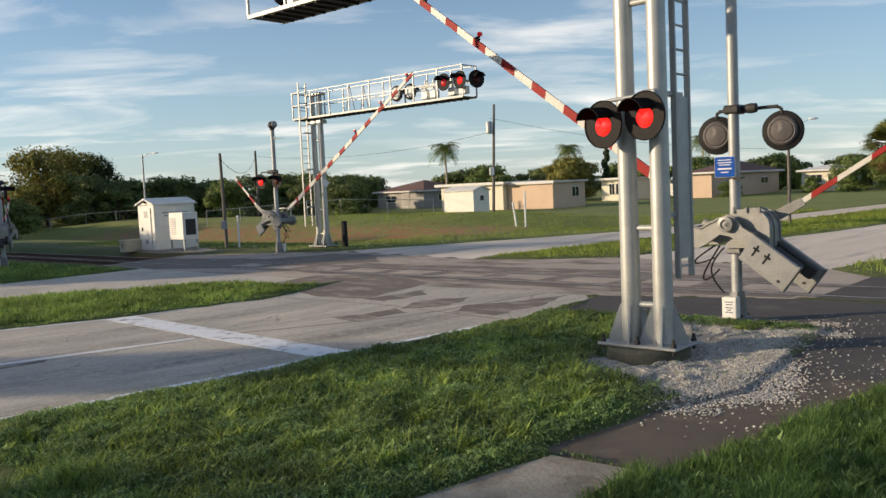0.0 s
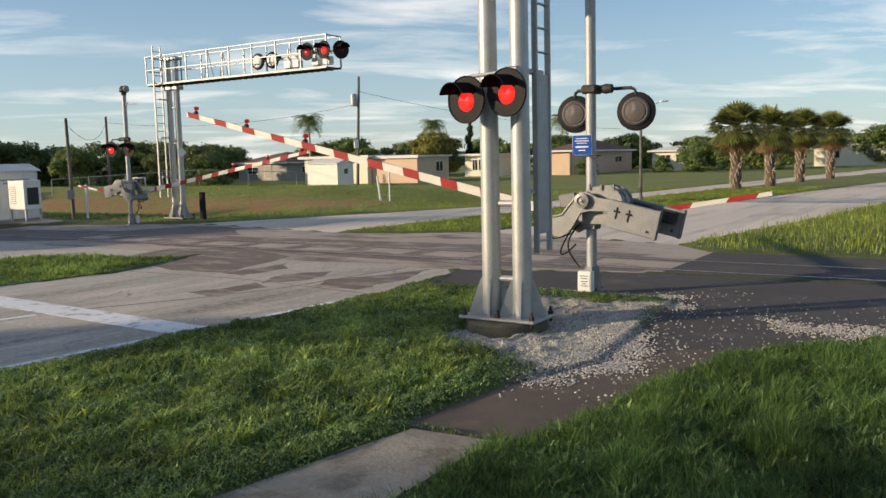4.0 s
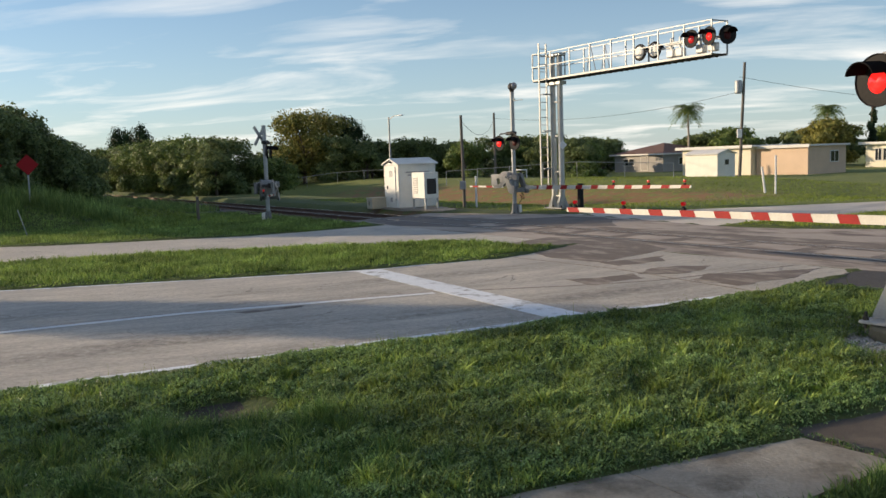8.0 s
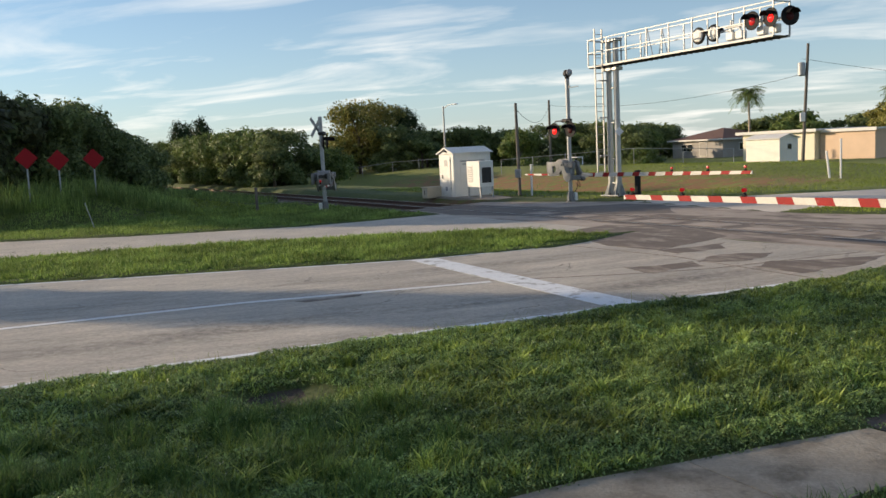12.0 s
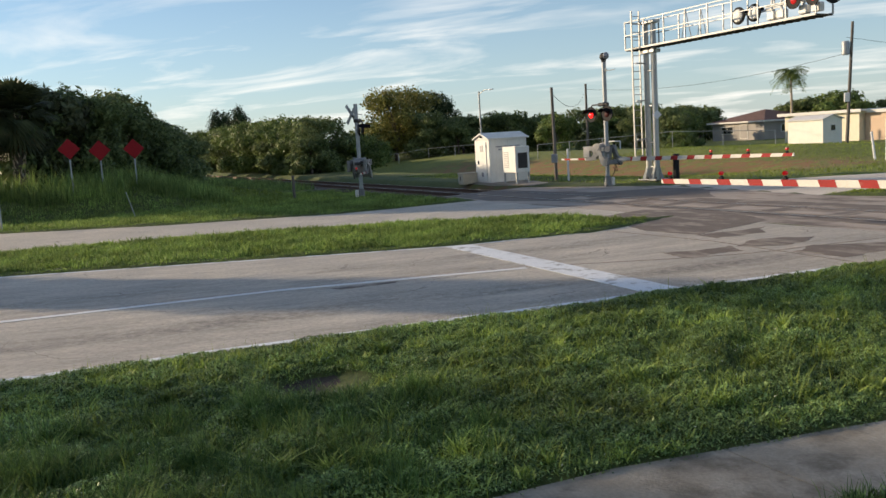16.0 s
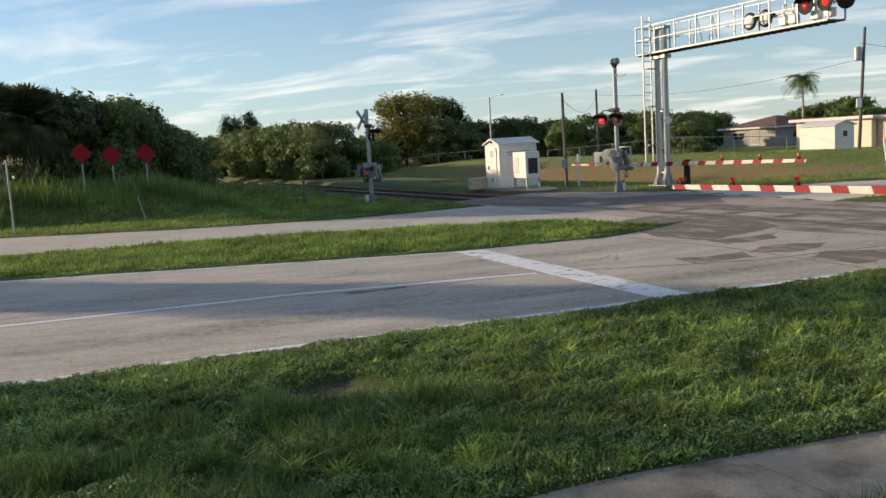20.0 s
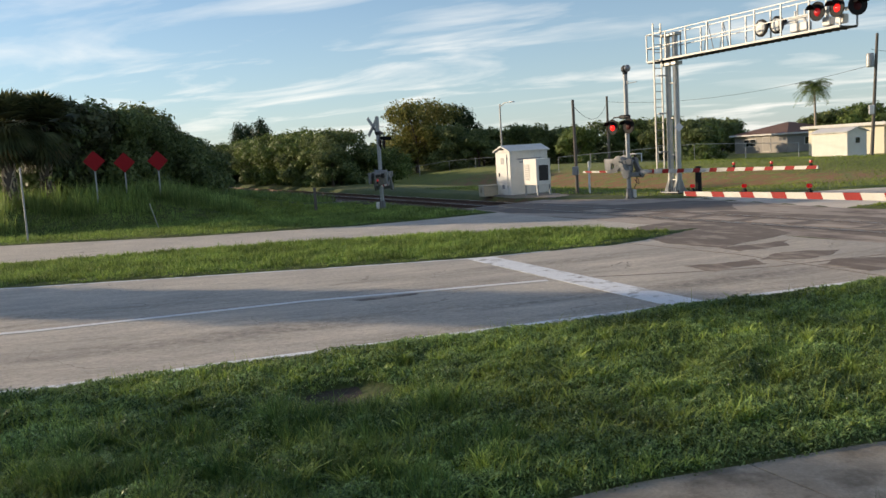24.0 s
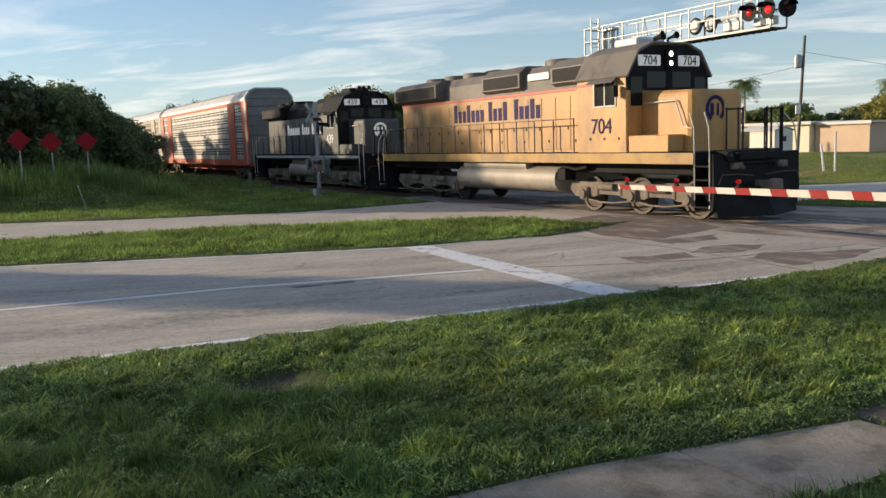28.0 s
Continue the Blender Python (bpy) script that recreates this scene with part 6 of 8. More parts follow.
    top = part("hood_top", top, roof, hood, "dirty grey hood top")
    if lead:
        for y in (-1, 1):
            part("red_stripe", Form().box(hx1, hx0, y * 0.936, y * 0.943, 3.55, 3.63), loco_red, hood, "red stripe")
            part("red_stripe", Form().box(cx1, -5.15, y * 1.501, y * 1.507, 3.55, 3.63), loco_red, cab)
    flare0, flare1 = (hx1 + 0.05, hx1 + 3.6)
    fl = Form().prism([(0.93, 3.66), (1.32, 3.78), (1.32, 4.25), (1.0, 4.44), (-1.0, 4.44), (-1.32, 4.25), (-1.32, 3.78), (-0.93, 3.66)], flare0, flare1, "x")
    fl = part("radiator", fl, roof, hood, "flared radiator section")
    for y in (-1, 1):
        part("grille", Form().box(flare0 + 0.1, flare1 - 0.1, y * 1.322, y * 1.335, 3.80, 4.22, 0.004), black_paint, fl, "black radiator grille")
    for x0, x1 in ((-9.3, -11.6), (-6.0, -7.6)) if lead else ((-6.2, -7.8),):
        bl = part("blower_duct", Form().prism([(0.93, 3.70), (1.12, 3.80), (1.12, 4.26), (0.8, 4.5), (-0.8, 4.5), (-1.12, 4.26), (-1.12, 3.80), (-0.93, 3.70)], x1, x0, "x"), roof, hood, "raised intake housing")
        for y in (-1, 1):
            part("grille", Form().box(x0 - 0.1, x1 + 0.1, y * 1.122, y * 1.135, 3.84, 4.22, 0.004), black_paint, bl, "black intake grille")
    if lead:
        part("pale_panel", Form().box(-7.85, -9.0, -1.0, -0.96, 3.98, 4.20, 0.01), sign_white, hood, "unpainted pale panel")
    for x in ((-8.4, -13.6, -15.0, -16.5) if lead else (-12.3, -13.6, -15.0)):
        if x > hx1 + 0.5:
            part("fan", Form().lathe([(0.60, 4.38), (0.60, 4.60), (0.55, 4.62), (0.0, 4.60)], 22, pose(x, 0, 0)), roof, hood, "round roof fan", True)
    part("exhaust", Form().box(-11.9, -12.7, -0.3, 0.3, 4.40, 4.62, 0.03), loco_black, hood, "exhaust stack")
    n = 16 if lead else 13
    for y in (-1, 1):
        for k in range(n):
            x = hx0 - 0.35 - (hx0 - hx1 - 0.6) * k / n
            dr = part("hood_door", Form().box(x, x - (hx0 - hx1 - 0.6) / n + 0.03, y * 0.925, y * 0.938, 1.80, 3.40, 0.004), body, hood)
            part("latch", Form().box(x - 0.08, x - 0.12, y * 0.938, y * 0.955, 2.4, 2.5), dark_grey, dr)
    # plain lettering bars in place of the name
    if lead:
        for y in (-1, 1):
            for start, count in ((-13.9, 7), (-11.5, 4), (-9.9, 5)):
                for k in range(count):
                    x = start + 0.31 * k
                    h = 0.66 if k == 0 else 0.42 + 0.2 * ((k * 3) % 4 == 1)
                    part("letter_bar", Form().box(x, x + 0.235, y * 0.939, y * 0.946, 2.80, 2.80 + h), navy_letter, hood, "navy bar of lettering")
    else:
        for y in (-1, 1):
            for start, count in ((-12.6, 7), (-10.2, 4), (-8.7, 5)):
                for k in range(count):
                    x = start + 0.29 * k
                    part("letter_bar", Form().box(x, x + 0.20, y * 0.939, y * 0.946, 2.75, 2.75 + (0.55 if k == 0 else 0.38)), white_letter, hood, "white bar of lettering")
    for y in (-1.5, 1.5):
        handrails(lo, y, hx0 - 0.2, end + 0.7, 1.72, 14 if lead else 11, rail_col)
    for y in (-1, 1):
        for k in range(9):
            part("bolt_plate", Form().box(-6.6 - 1.35 * k, -6.66 - 1.35 * k, y * 0.938, y * 0.952, 2.02, 2.1), dark_grey, hood)
        for x in (-4.0, -4.6, -5.2):
            part("rivet_plate", Form().box(x, x - 0.07, y * 1.5, y * 1.512, 2.06, 2.13), dark_grey, cab)
    # under the frame
    tank = Form()
    t0, t1 = (-7.0, -12.9) if lead else (-6.2, -11.2)
    prof = []
    for k in range(32):
        a = 2 * math.pi * k / 32
        c, q = math.cos(a), math.sin(a)
        prof.append((1.48 * math.copysign(abs(c) ** 0.55, c), 0.90 + 0.47 * math.copysign(abs(q) ** 0.75, q)))
    part("fuel_tank", tank.prism(prof, t1, t0, "x"), tank_grey, lo, "dirty grey fuel tank", True)
    for y in (-1.25, 1.25):
        part("air_reservoir", Form().rod((t1 + 0.4, y, 1.32), (t0 - 1.6, y, 1.32), 0.17, n=14), tank_grey, lo, "air reservoir", True)
        part("pipework", Form().pipe([(t0 + 0.1, y, 1.30), (t0 + 0.8, y, 1.22), (t0 + 1.3, y, 1.3)], 0.05).box(t0 + 0.1, t0 + 0.5, y - 0.2, y + 0.2, 0.9, 1.25, 0.02), loco_black, lo)
    if lead:
        truck(lo, -3.86, 3, truck_dirt)
        truck(lo, -15.6, 3, truck_dirt)
    else:
        truck(lo, -3.7, 2, truck_dirt, 2.74)
        truck(lo, -14.0, 2, truck_dirt, 2.74)
    return lo


def autorack(label, frame_mat, panel_mat):
    """A tall enclosed car carrier with slatted side panels."""
    L = 27.2
    a = thing("autorack_car", pose(0, 0, 0), label, "railway car", "train")
    part("underframe", Form().box(-0.4, -L + 0.4, -1.45, 1.45, 0.95, 1.25, 0.03).box(-3.5, -L + 3.5, -0.5, 0.5, 0.55, 1.0, 0.03), frame_mat, a, "painted underframe")
    roof = [(-1.55, 5.0), (-1.50, 5.25), (-1.25, 5.62), (-0.9, 5.80), (0.9, 5.80), (1.25, 5.62), (1.50, 5.25), (1.55, 5.0), (1.48, 5.0), (1.2, 5.56), (0.88, 5.74), (-0.88, 5.74), (-1.2, 5.56), (-1.48, 5.0)]
    rf = part("roof", Form().prism(roof, -L + 0.35, -0.35, "x"), rack_silver, a, "curved silver roof")
    for k in range(18):
        part("roof_rib", Form().box(-1.2 - 1.45 * k, -1.25 - 1.45 * k, -0.9, 0.9, 5.80, 5.83), rack_silver, rf)
    for y in (-1, 1):
        part("top_rail", Form().box(-0.4, -L + 0.4, y * 1.47, y * 1.56, 4.88, 5.06, 0.01), frame_mat, a, "painted top rail")
        part("bottom_rail", Form().box(-0.4, -L + 0.4, y * 1.47, y * 1.56, 1.0, 1.4, 0.01), frame_mat, a, "painted bottom rail")
        posts = [-0.65, -3.7, -23.5, -26.55]
        for x in posts:
            half = 0.62 if x in (posts[0], posts[-1]) else 0.78
            part("side_post", Form().box(x - half, x + half, y * 1.48, y * 1.575, 1.2, 5.0, 0.01), frame_mat, a, "broad painted side post")
        for x0, x1 in zip(posts, posts[1:]):
            n = max(2, round((x0 - x1 - 0.7) / 1.25))
            w = (x0 - x1 - 0.68) / n
            for k in range(n):
                xa = x0 - 0.34 - w * k
                pn = part("side_panel", Form().box(xa - 0.02, xa - w + 0.02, y * 1.49, y * 1.515, 1.4, 4.88, 0.004), panel_mat, a, "punched silver side panel")
                sl = Form()
                for z in (1.7, 1.87, 2.04, 2.35, 2.52, 2.69, 3.1, 3.27, 3.44, 3.75, 3.92, 4.09, 4.4, 4.57):
                    sl.box(xa - 0.1, xa - w + 0.1, y * 1.515, y * 1.521, z, z + 0.095)
                tagged(part("slot_panel", sl, dark_grey, pn), "rows of dark slots", kind="stuff")
    for x, d in ((-0.35, 1), (-L + 0.35, -1)):
        part("end_door", Form().prism([(-1.45, 1.2), (1.45, 1.2), (1.45, 5.2), (1.2, 5.58), (0.88, 5.72), (-0.88, 5.72), (-1.2, 5.58), (-1.45, 5.2)], x - 0.06, x + 0.02, "x"), rack_end, a, "dull grey end doors")
        for z in (1.7, 2.3, 2.9, 3.5, 4.1, 4.7, 5.2):
            part("end_rib", Form().box(x + d * 0.02, x + d * 0.07, -1.35, 1.35, z, z + 0.07, 0.01), rack_end, a)
        part("end_frame", Form().prism([(-1.6, 1.1), (-1.48, 1.1), (-1.46, 5.2), (-1.2, 5.6), (-0.9, 5.75), (0.9, 5.75), (1.2, 5.6), (1.46, 5.2), (1.48, 1.1), (1.6, 1.1), (1.58, 5.25), (1.28, 5.68), (0.92, 5.86), (-0.92, 5.86), (-1.28, 5.68), (-1.58, 5.25)], x - 0.12, x + 0.10, "x"), rack_silver, a, "pale end frame")
        for y in (-1.25, 1.25):
            part("end_ladder", Form().pipe([(x + d * 0.12, y, 1.0), (x + d * 0.12, y, 2.6)], 0.02).pipe([(x + d * 0.12, y * 0.8, 1.0), (x + d * 0.12, y * 0.8, 2.6)], 0.02), arm_white, a)
        part("coupler", Form().box(x, x + d * 0.36, -0.12, 0.12, 0.72, 0.98, 0.03), truck_dirt, a)
    truck(a, -3.2, 2, truck_dirt, 1.8)
    truck(a, -L + 3.2, 2, truck_dirt, 1.8)
    return a


loco = diesel("locomotive", "weathered yellow diesel locomotive with grey roof and navy number", True)
loco_dark = diesel("locomotive", "dark navy diesel locomotive with pale sill stripe", False)
rack = autorack("orange and silver slatted car carrier wagon", rack_orange, rack_silver)
rack_next = autorack("weathered beige slatted car carrier wagon", rack_beige, rack_beige)
rack_last = copy_thing(rack_next, pose(0, 0, 0))
TRAIN = ((loco, 0.0), (loco_dark, 20.35), (rack, 38.75), (rack_next, 66.0), (rack_last, 93.3))

# ---- plants ----
def leaf_material(name, a, b, rough=0.55, trans=0.25):
    m = bpy.data.materials.new(name)
    m.use_nodes = True
    nt = m.node_tree
    n, bs = nt.nodes.new, nt.nodes["Principled BSDF"]
    g, r = n("ShaderNodeNewGeometry"), n("ShaderNodeValToRGB")
    r.color_ramp.elements[0].color, r.color_ramp.elements[1].color = (*a, 1), (*b, 1)
    nt.links.new(g.outputs["Random Per Island"], r.inputs[0])
    tc, t = n("ShaderNodeTexCoord"), n("ShaderNodeTexNoise")
    t.inputs["Scale"].default_value, t.inputs["Detail"].default_value = 0.7, 3
    nt.links.new(tc.outputs["Object"], t.inputs["Vector"])
    hs, mr = n("ShaderNodeHueSaturation"), n("ShaderNodeMapRange")
    mr.inputs[1].default_value, mr.inputs[2].default_value, mr.inputs[3].default_value, mr.inputs[4].default_value = 0.3, 0.7, 0.6, 1.45
    nt.links.new(t.outputs["Fac"], mr.inputs[0])
    nt.links.new(mr.outputs[0], hs.inputs["Value"])
    nt.links.new(r.outputs[0], hs.inputs["Color"])
    nt.links.new(hs.outputs[0], bs.inputs["Base Color"])
    bs.inputs["Roughness"].default_value = rough
    bs.inputs["Specular IOR Level"].default_value = 0.25
    td, ad = n("ShaderNodeBsdfTranslucent"), n("ShaderNodeMixShader")
    nt.links.new(hs.outputs[0], td.inputs["Color"])
    ad.inputs[0].default_value = trans
    nt.links.new(bs.outputs[0], ad.inputs[1])
    nt.links.new(td.outputs[0], ad.inputs[2])
    nt.links.new(ad.outputs[0], nt.nodes["Material Output"].inputs["Surface"])
    return m


leaf_dark = leaf_material("leaf_dark", (0.085, 0.12, 0.048), (0.21, 0.25, 0.09), 0.55, 0.35)
leaf_mid = leaf_material("leaf_mid", (0.075, 0.12, 0.032), (0.20, 0.25, 0.07))
leaf_olive = leaf_material("leaf_olive", (0.09, 0.11, 0.025), (0.32, 0.28, 0.07))
leaf_pine = leaf_material("leaf_pine", (0.018, 0.04, 0.016), (0.045, 0.075, 0.03))
palm_leaf = leaf_material("palm_leaf", (0.085, 0.11, 0.03), (0.26, 0.27, 0.085), 0.45)
palm_dark = leaf_material("palm_dark_leaf", (0.055, 0.068, 0.032), (0.125, 0.135, 0.06))
palm_dead = leaf_material("palm_dead_leaf", (0.16, 0.10, 0.045), (0.26, 0.17, 0.08))
bark = material("bark", (0.14, 0.105, 0.08), (0.09, 0.07, 0.055), scale=5, rough=0.95, bump=0.6, stretch=(1, 1, 0.25))
palm_bark = material("palm_bark", (0.56, 0.46, 0.35), (0.38, 0.30, 0.225), scale=6, rough=0.95, bump=0.6)


def leaves_mesh(name, blobs, count, size, mat, seed, up=0.25):
    """Leaf sprays spread over the outer parts of uneven clumps: each spray a bent quad."""
    r = np.random.RandomState(seed)
    w = np.array([b[3] * b[4] for b in blobs], float)
    pick = r.choice(len(blobs), count, p=w / w.sum())
    c = np.array([b[:3] for b in blobs], float)[pick]
    rad = np.array([(b[3], b[3], b[4]) for b in blobs], float)[pick]
    d = r.normal(size=(count, 3))
    d /= np.linalg.norm(d, axis=1)[:, None]
    depth = 0.45 + 0.6 * r.uniform(0, 1, count) ** 0.6
    lump = 1 + 0.16 * np.sin(d[:, 0] * 7 + pick) + 0.14 * np.sin(d[:, 1] * 8 + d[:, 2] * 6 + pick * 2)
    p = c + d * rad * (depth * lump)[:, None]
    keep = p[:, 2] > 0.05
    p, d = p[keep], d[keep]
    k = len(p)
    nrm = d + r.normal(size=(k, 3)) * 0.65 + (0, 0, up)
    nrm /= np.linalg.norm(nrm, axis=1)[:, None]
    t = np.cross(nrm, r.normal(size=(k, 3)))
    t /= np.linalg.norm(t, axis=1)[:, None] + 1e-9
    b = np.cross(nrm, t)
    s = size * r.uniform(0.5, 1.35, k)[:, None]
    v = np.stack([p - t * s, p - b * s * 0.42 + nrm * s * 0.12, p + t * s, p + b * s * 0.42 + nrm * s * 0.12], 1).reshape(-1, 3)
    f = np.arange(4 * k).reshape(-1, 4)
    return raw_mesh(name, v, f, mat, 4)


def make_tree(name, h, spread, mat, seed, label, dense=5200, trunk=True, leaf=0.17, low=0.25, shape="round"):
    r = random.Random(seed)
    t = thing(name, pose(0, 0, 0), label, "tree" if h > 3 else "bush", "trees")
    blobs = []
    limbs = Form()
    if shape == "cone":
        for k in range(12):
            z = h * (0.12 + 0.86 * k / 11)
            q = spread * (1.02 - 0.9 * k / 11) * r.uniform(0.7, 1.1)
            for j in range(2):
                a = r.uniform(0, 6.28)
                blobs.append((q * 0.45 * math.cos(a), q * 0.45 * math.sin(a), z, q * 0.62, h * 0.06))
    else:
        n = 15
        for k in range(n):
            a = k * 2.4 + r.uniform(-0.5, 0.5)
            zz = r.uniform(low, 0.86)
            q = spread * math.sqrt(max(0.05, 1 - abs(zz - 0.5) ** 1.6 * 2.0)) * r.uniform(0.35, 0.82)
            blobs.append((q * math.cos(a), q * math.sin(a), h * zz, spread * r.uniform(0.26, 0.46), h * r.uniform(0.09, 0.17)))
        blobs.append((0, 0, h * 0.80, spread * 0.45, h * 0.17))
    top = h * (0.5 if shape == "round" else 0.95)
    limbs.rod((0, 0, -0.2), (0.05, 0.03, top * 0.5), 0.028 * h + 0.03, 0.02 * h + 0.02, n=9)
    limbs.rod((0.05, 0.03, top * 0.5), (0, 0, top), 0.02 * h + 0.02, 0.01 * h, n=8)
    part("trunk", limbs, bark, t, "brown trunk", True)
    lf = Form()
    for x, y, z, q, _ in blobs[::2]:
        lf.rod((0, 0, max(0.2, z * 0.55)), (x * 0.85, y * 0.85, z), 0.010 * h, 0.003 * h, n=5)
    part("branch_work", lf, bark, t, "", True)
    crown = new("crown", leaves_mesh("crown", blobs, dense, leaf, mat, seed))
    crown.parent = t
    tagged(crown, "crown of many small leaves")
    return t


def make_palm(h, seed, label, fronds=34, reach=1.5, skirt=True, r0=0.22, leaf=None):
    r = random.Random(seed)
    p = thing("palm_tree", pose(0, 0, 0), label, "palm tree", "palms")
    rows = []
    for k in range(15):
        z = h * k / 14
        rows.append((r0 * (1.15 - 0.2 * k / 14) * (1.12 if k % 2 else 0.94), z))
    part("trunk", Form().lathe([(0.0, -0.2)] + rows + [(0.0, h)], 12), bark, p, "rough dark palm trunk", True)
    boots = Form()
    for k in range(84):
        a, z = k * 2.4, h * (0.02 + 0.93 * k / 84)
        c, s = math.cos(a), math.sin(a)
        boots.rod((c * r0 * 0.9, s * r0 * 0.9, z), (c * r0 * 1.35 + s * 0.09 * (-1) ** k, s * r0 * 1.35 - c * 0.09 * (-1) ** k, z + 0.27), 0.042, 0.03, n=5)
    part("stub_ring", boots, palm_bark, p, "cut frond stubs")

    def fan(count, lo, hi, mat, name, length):
        # fronds crowd towards the top
        vs, fs = [], []
        for k in range(count):
            az, el = r.uniform(0, 6.28), radians(r.uniform(lo, hi))
            L = length * r.uniform(0.75, 1.15)
            d = Vector((math.cos(az) * math.cos(el), math.sin(az) * math.cos(el), math.sin(el)))
            side = Vector((-math.sin(az), math.cos(az), 0))
            up = side.cross(d) * -1
            for j in range(13):
                t = 0.34 + 0.66 * j / 12
                spread_a = radians(-62 + 124 * j / 12)
                base = d * (L * 0.38)
                tip_dir = d * math.cos(spread_a) + side * math.sin(spread_a)
                tip = base + tip_dir * L * 0.62 - Vector((0, 0, 1)) * L * (0.09 + 0.08 * abs(math.sin(spread_a)))
                mid = base + tip_dir * L * 0.34 + up * 0.02
                wv = tip_dir.cross(up).normalized() * 0.035 * L
                i = len(vs)
                vs += [base, mid + wv, tip, mid - wv]
                fs.append((i, i + 1, i + 2, i + 3))
            i = len(vs)
            vs += [Vector((0, 0, 0)) + side * 0.02, d * (L * 0.4) + side * 0.012, d * (L * 0.4) - side * 0.012, Vector((0, 0, 0)) - side * 0.02]
            fs.append((i, i + 1, i + 2, i + 3))
        ob = new(name, raw_mesh(name, [tuple(v + Vector((0, 0, h))) for v in vs], fs, mat, 4))
        ob.parent = p
        return ob

    tagged(fan(fronds, -48 if leaf is None else -75, 80, leaf or palm_leaf, "crown", reach), "crown of fan fronds")
    if skirt:
        tagged(fan(fronds // 4, -70, -30, palm_dead, "dead_skirt", reach * 0.85), "hanging brown dead fronds")
    return p


def feather_palm(h, seed, label, reach=2.2):
    r = random.Random(seed)
    p = thing("palm_tree", pose(0, 0, 0), label, "palm tree", "palms")
    part("trunk", Form().rod((0, 0, -0.2), (0.1, 0, h * 0.5), 0.17, 0.13, n=10).rod((0.1, 0, h * 0.5), (0, 0, h), 0.13, 0.11, n=10), palm_bark, p, "slim grey palm trunk", True)
    vs, fs = [], []
    for k in range(58):
        az = k * 2.4
        el = radians(r.uniform(-15, 75))
        L = reach * r.uniform(0.8, 1.1)
        side = Vector((-math.sin(az), math.cos(az), 0))
        pts = []
        for j in range(9):
            t = j / 8
            pts.append(Vector((math.cos(az) * L * t * math.cos(el * (1 - t * 0.6)), math.sin(az) * L * t * math.cos(el * (1 - t * 0.6)), h + L * (math.sin(el) * t - 0.75 * t * t))))
        for j in range(8):
            for s in (-1, 1):
                for e in (0.0, 0.33, 0.66):
                    q = pts[j].lerp(pts[j + 1], e)
                    w = side * s * 0.55 * (1 - 0.6 * abs(j / 8 - 0.4)) + Vector((0, 0, -0.16))
                    along = (pts[j + 1] - pts[j]) * 0.22
                    i = len(vs)
                    vs += [q - along * 0.4, q + w * 0.5 + along * 0.2, q + w + along, q + along * 0.4]
                    fs.append((i, i + 1, i + 2, i + 3))
    ob = new("crown", raw_mesh("crown", [tuple(v) for v in vs], fs, leaf_mid, 4))
    ob.parent = p
    tagged(ob, "crown of drooping feather fronds")
    return p


def plant(ob, u, v, turn, used):
    """The first copy stands where it was built; further ones are copies."""
    m = Matrix.Translation(W(u, v, float(ground_z(u, v)) - 0.05)) @ pose(0, 0, 0, 0, 0, turn)
    if ob in used:
        return copy_thing(ob, m)
    used.add(ob)
    ob.matrix_basis = m
    return ob


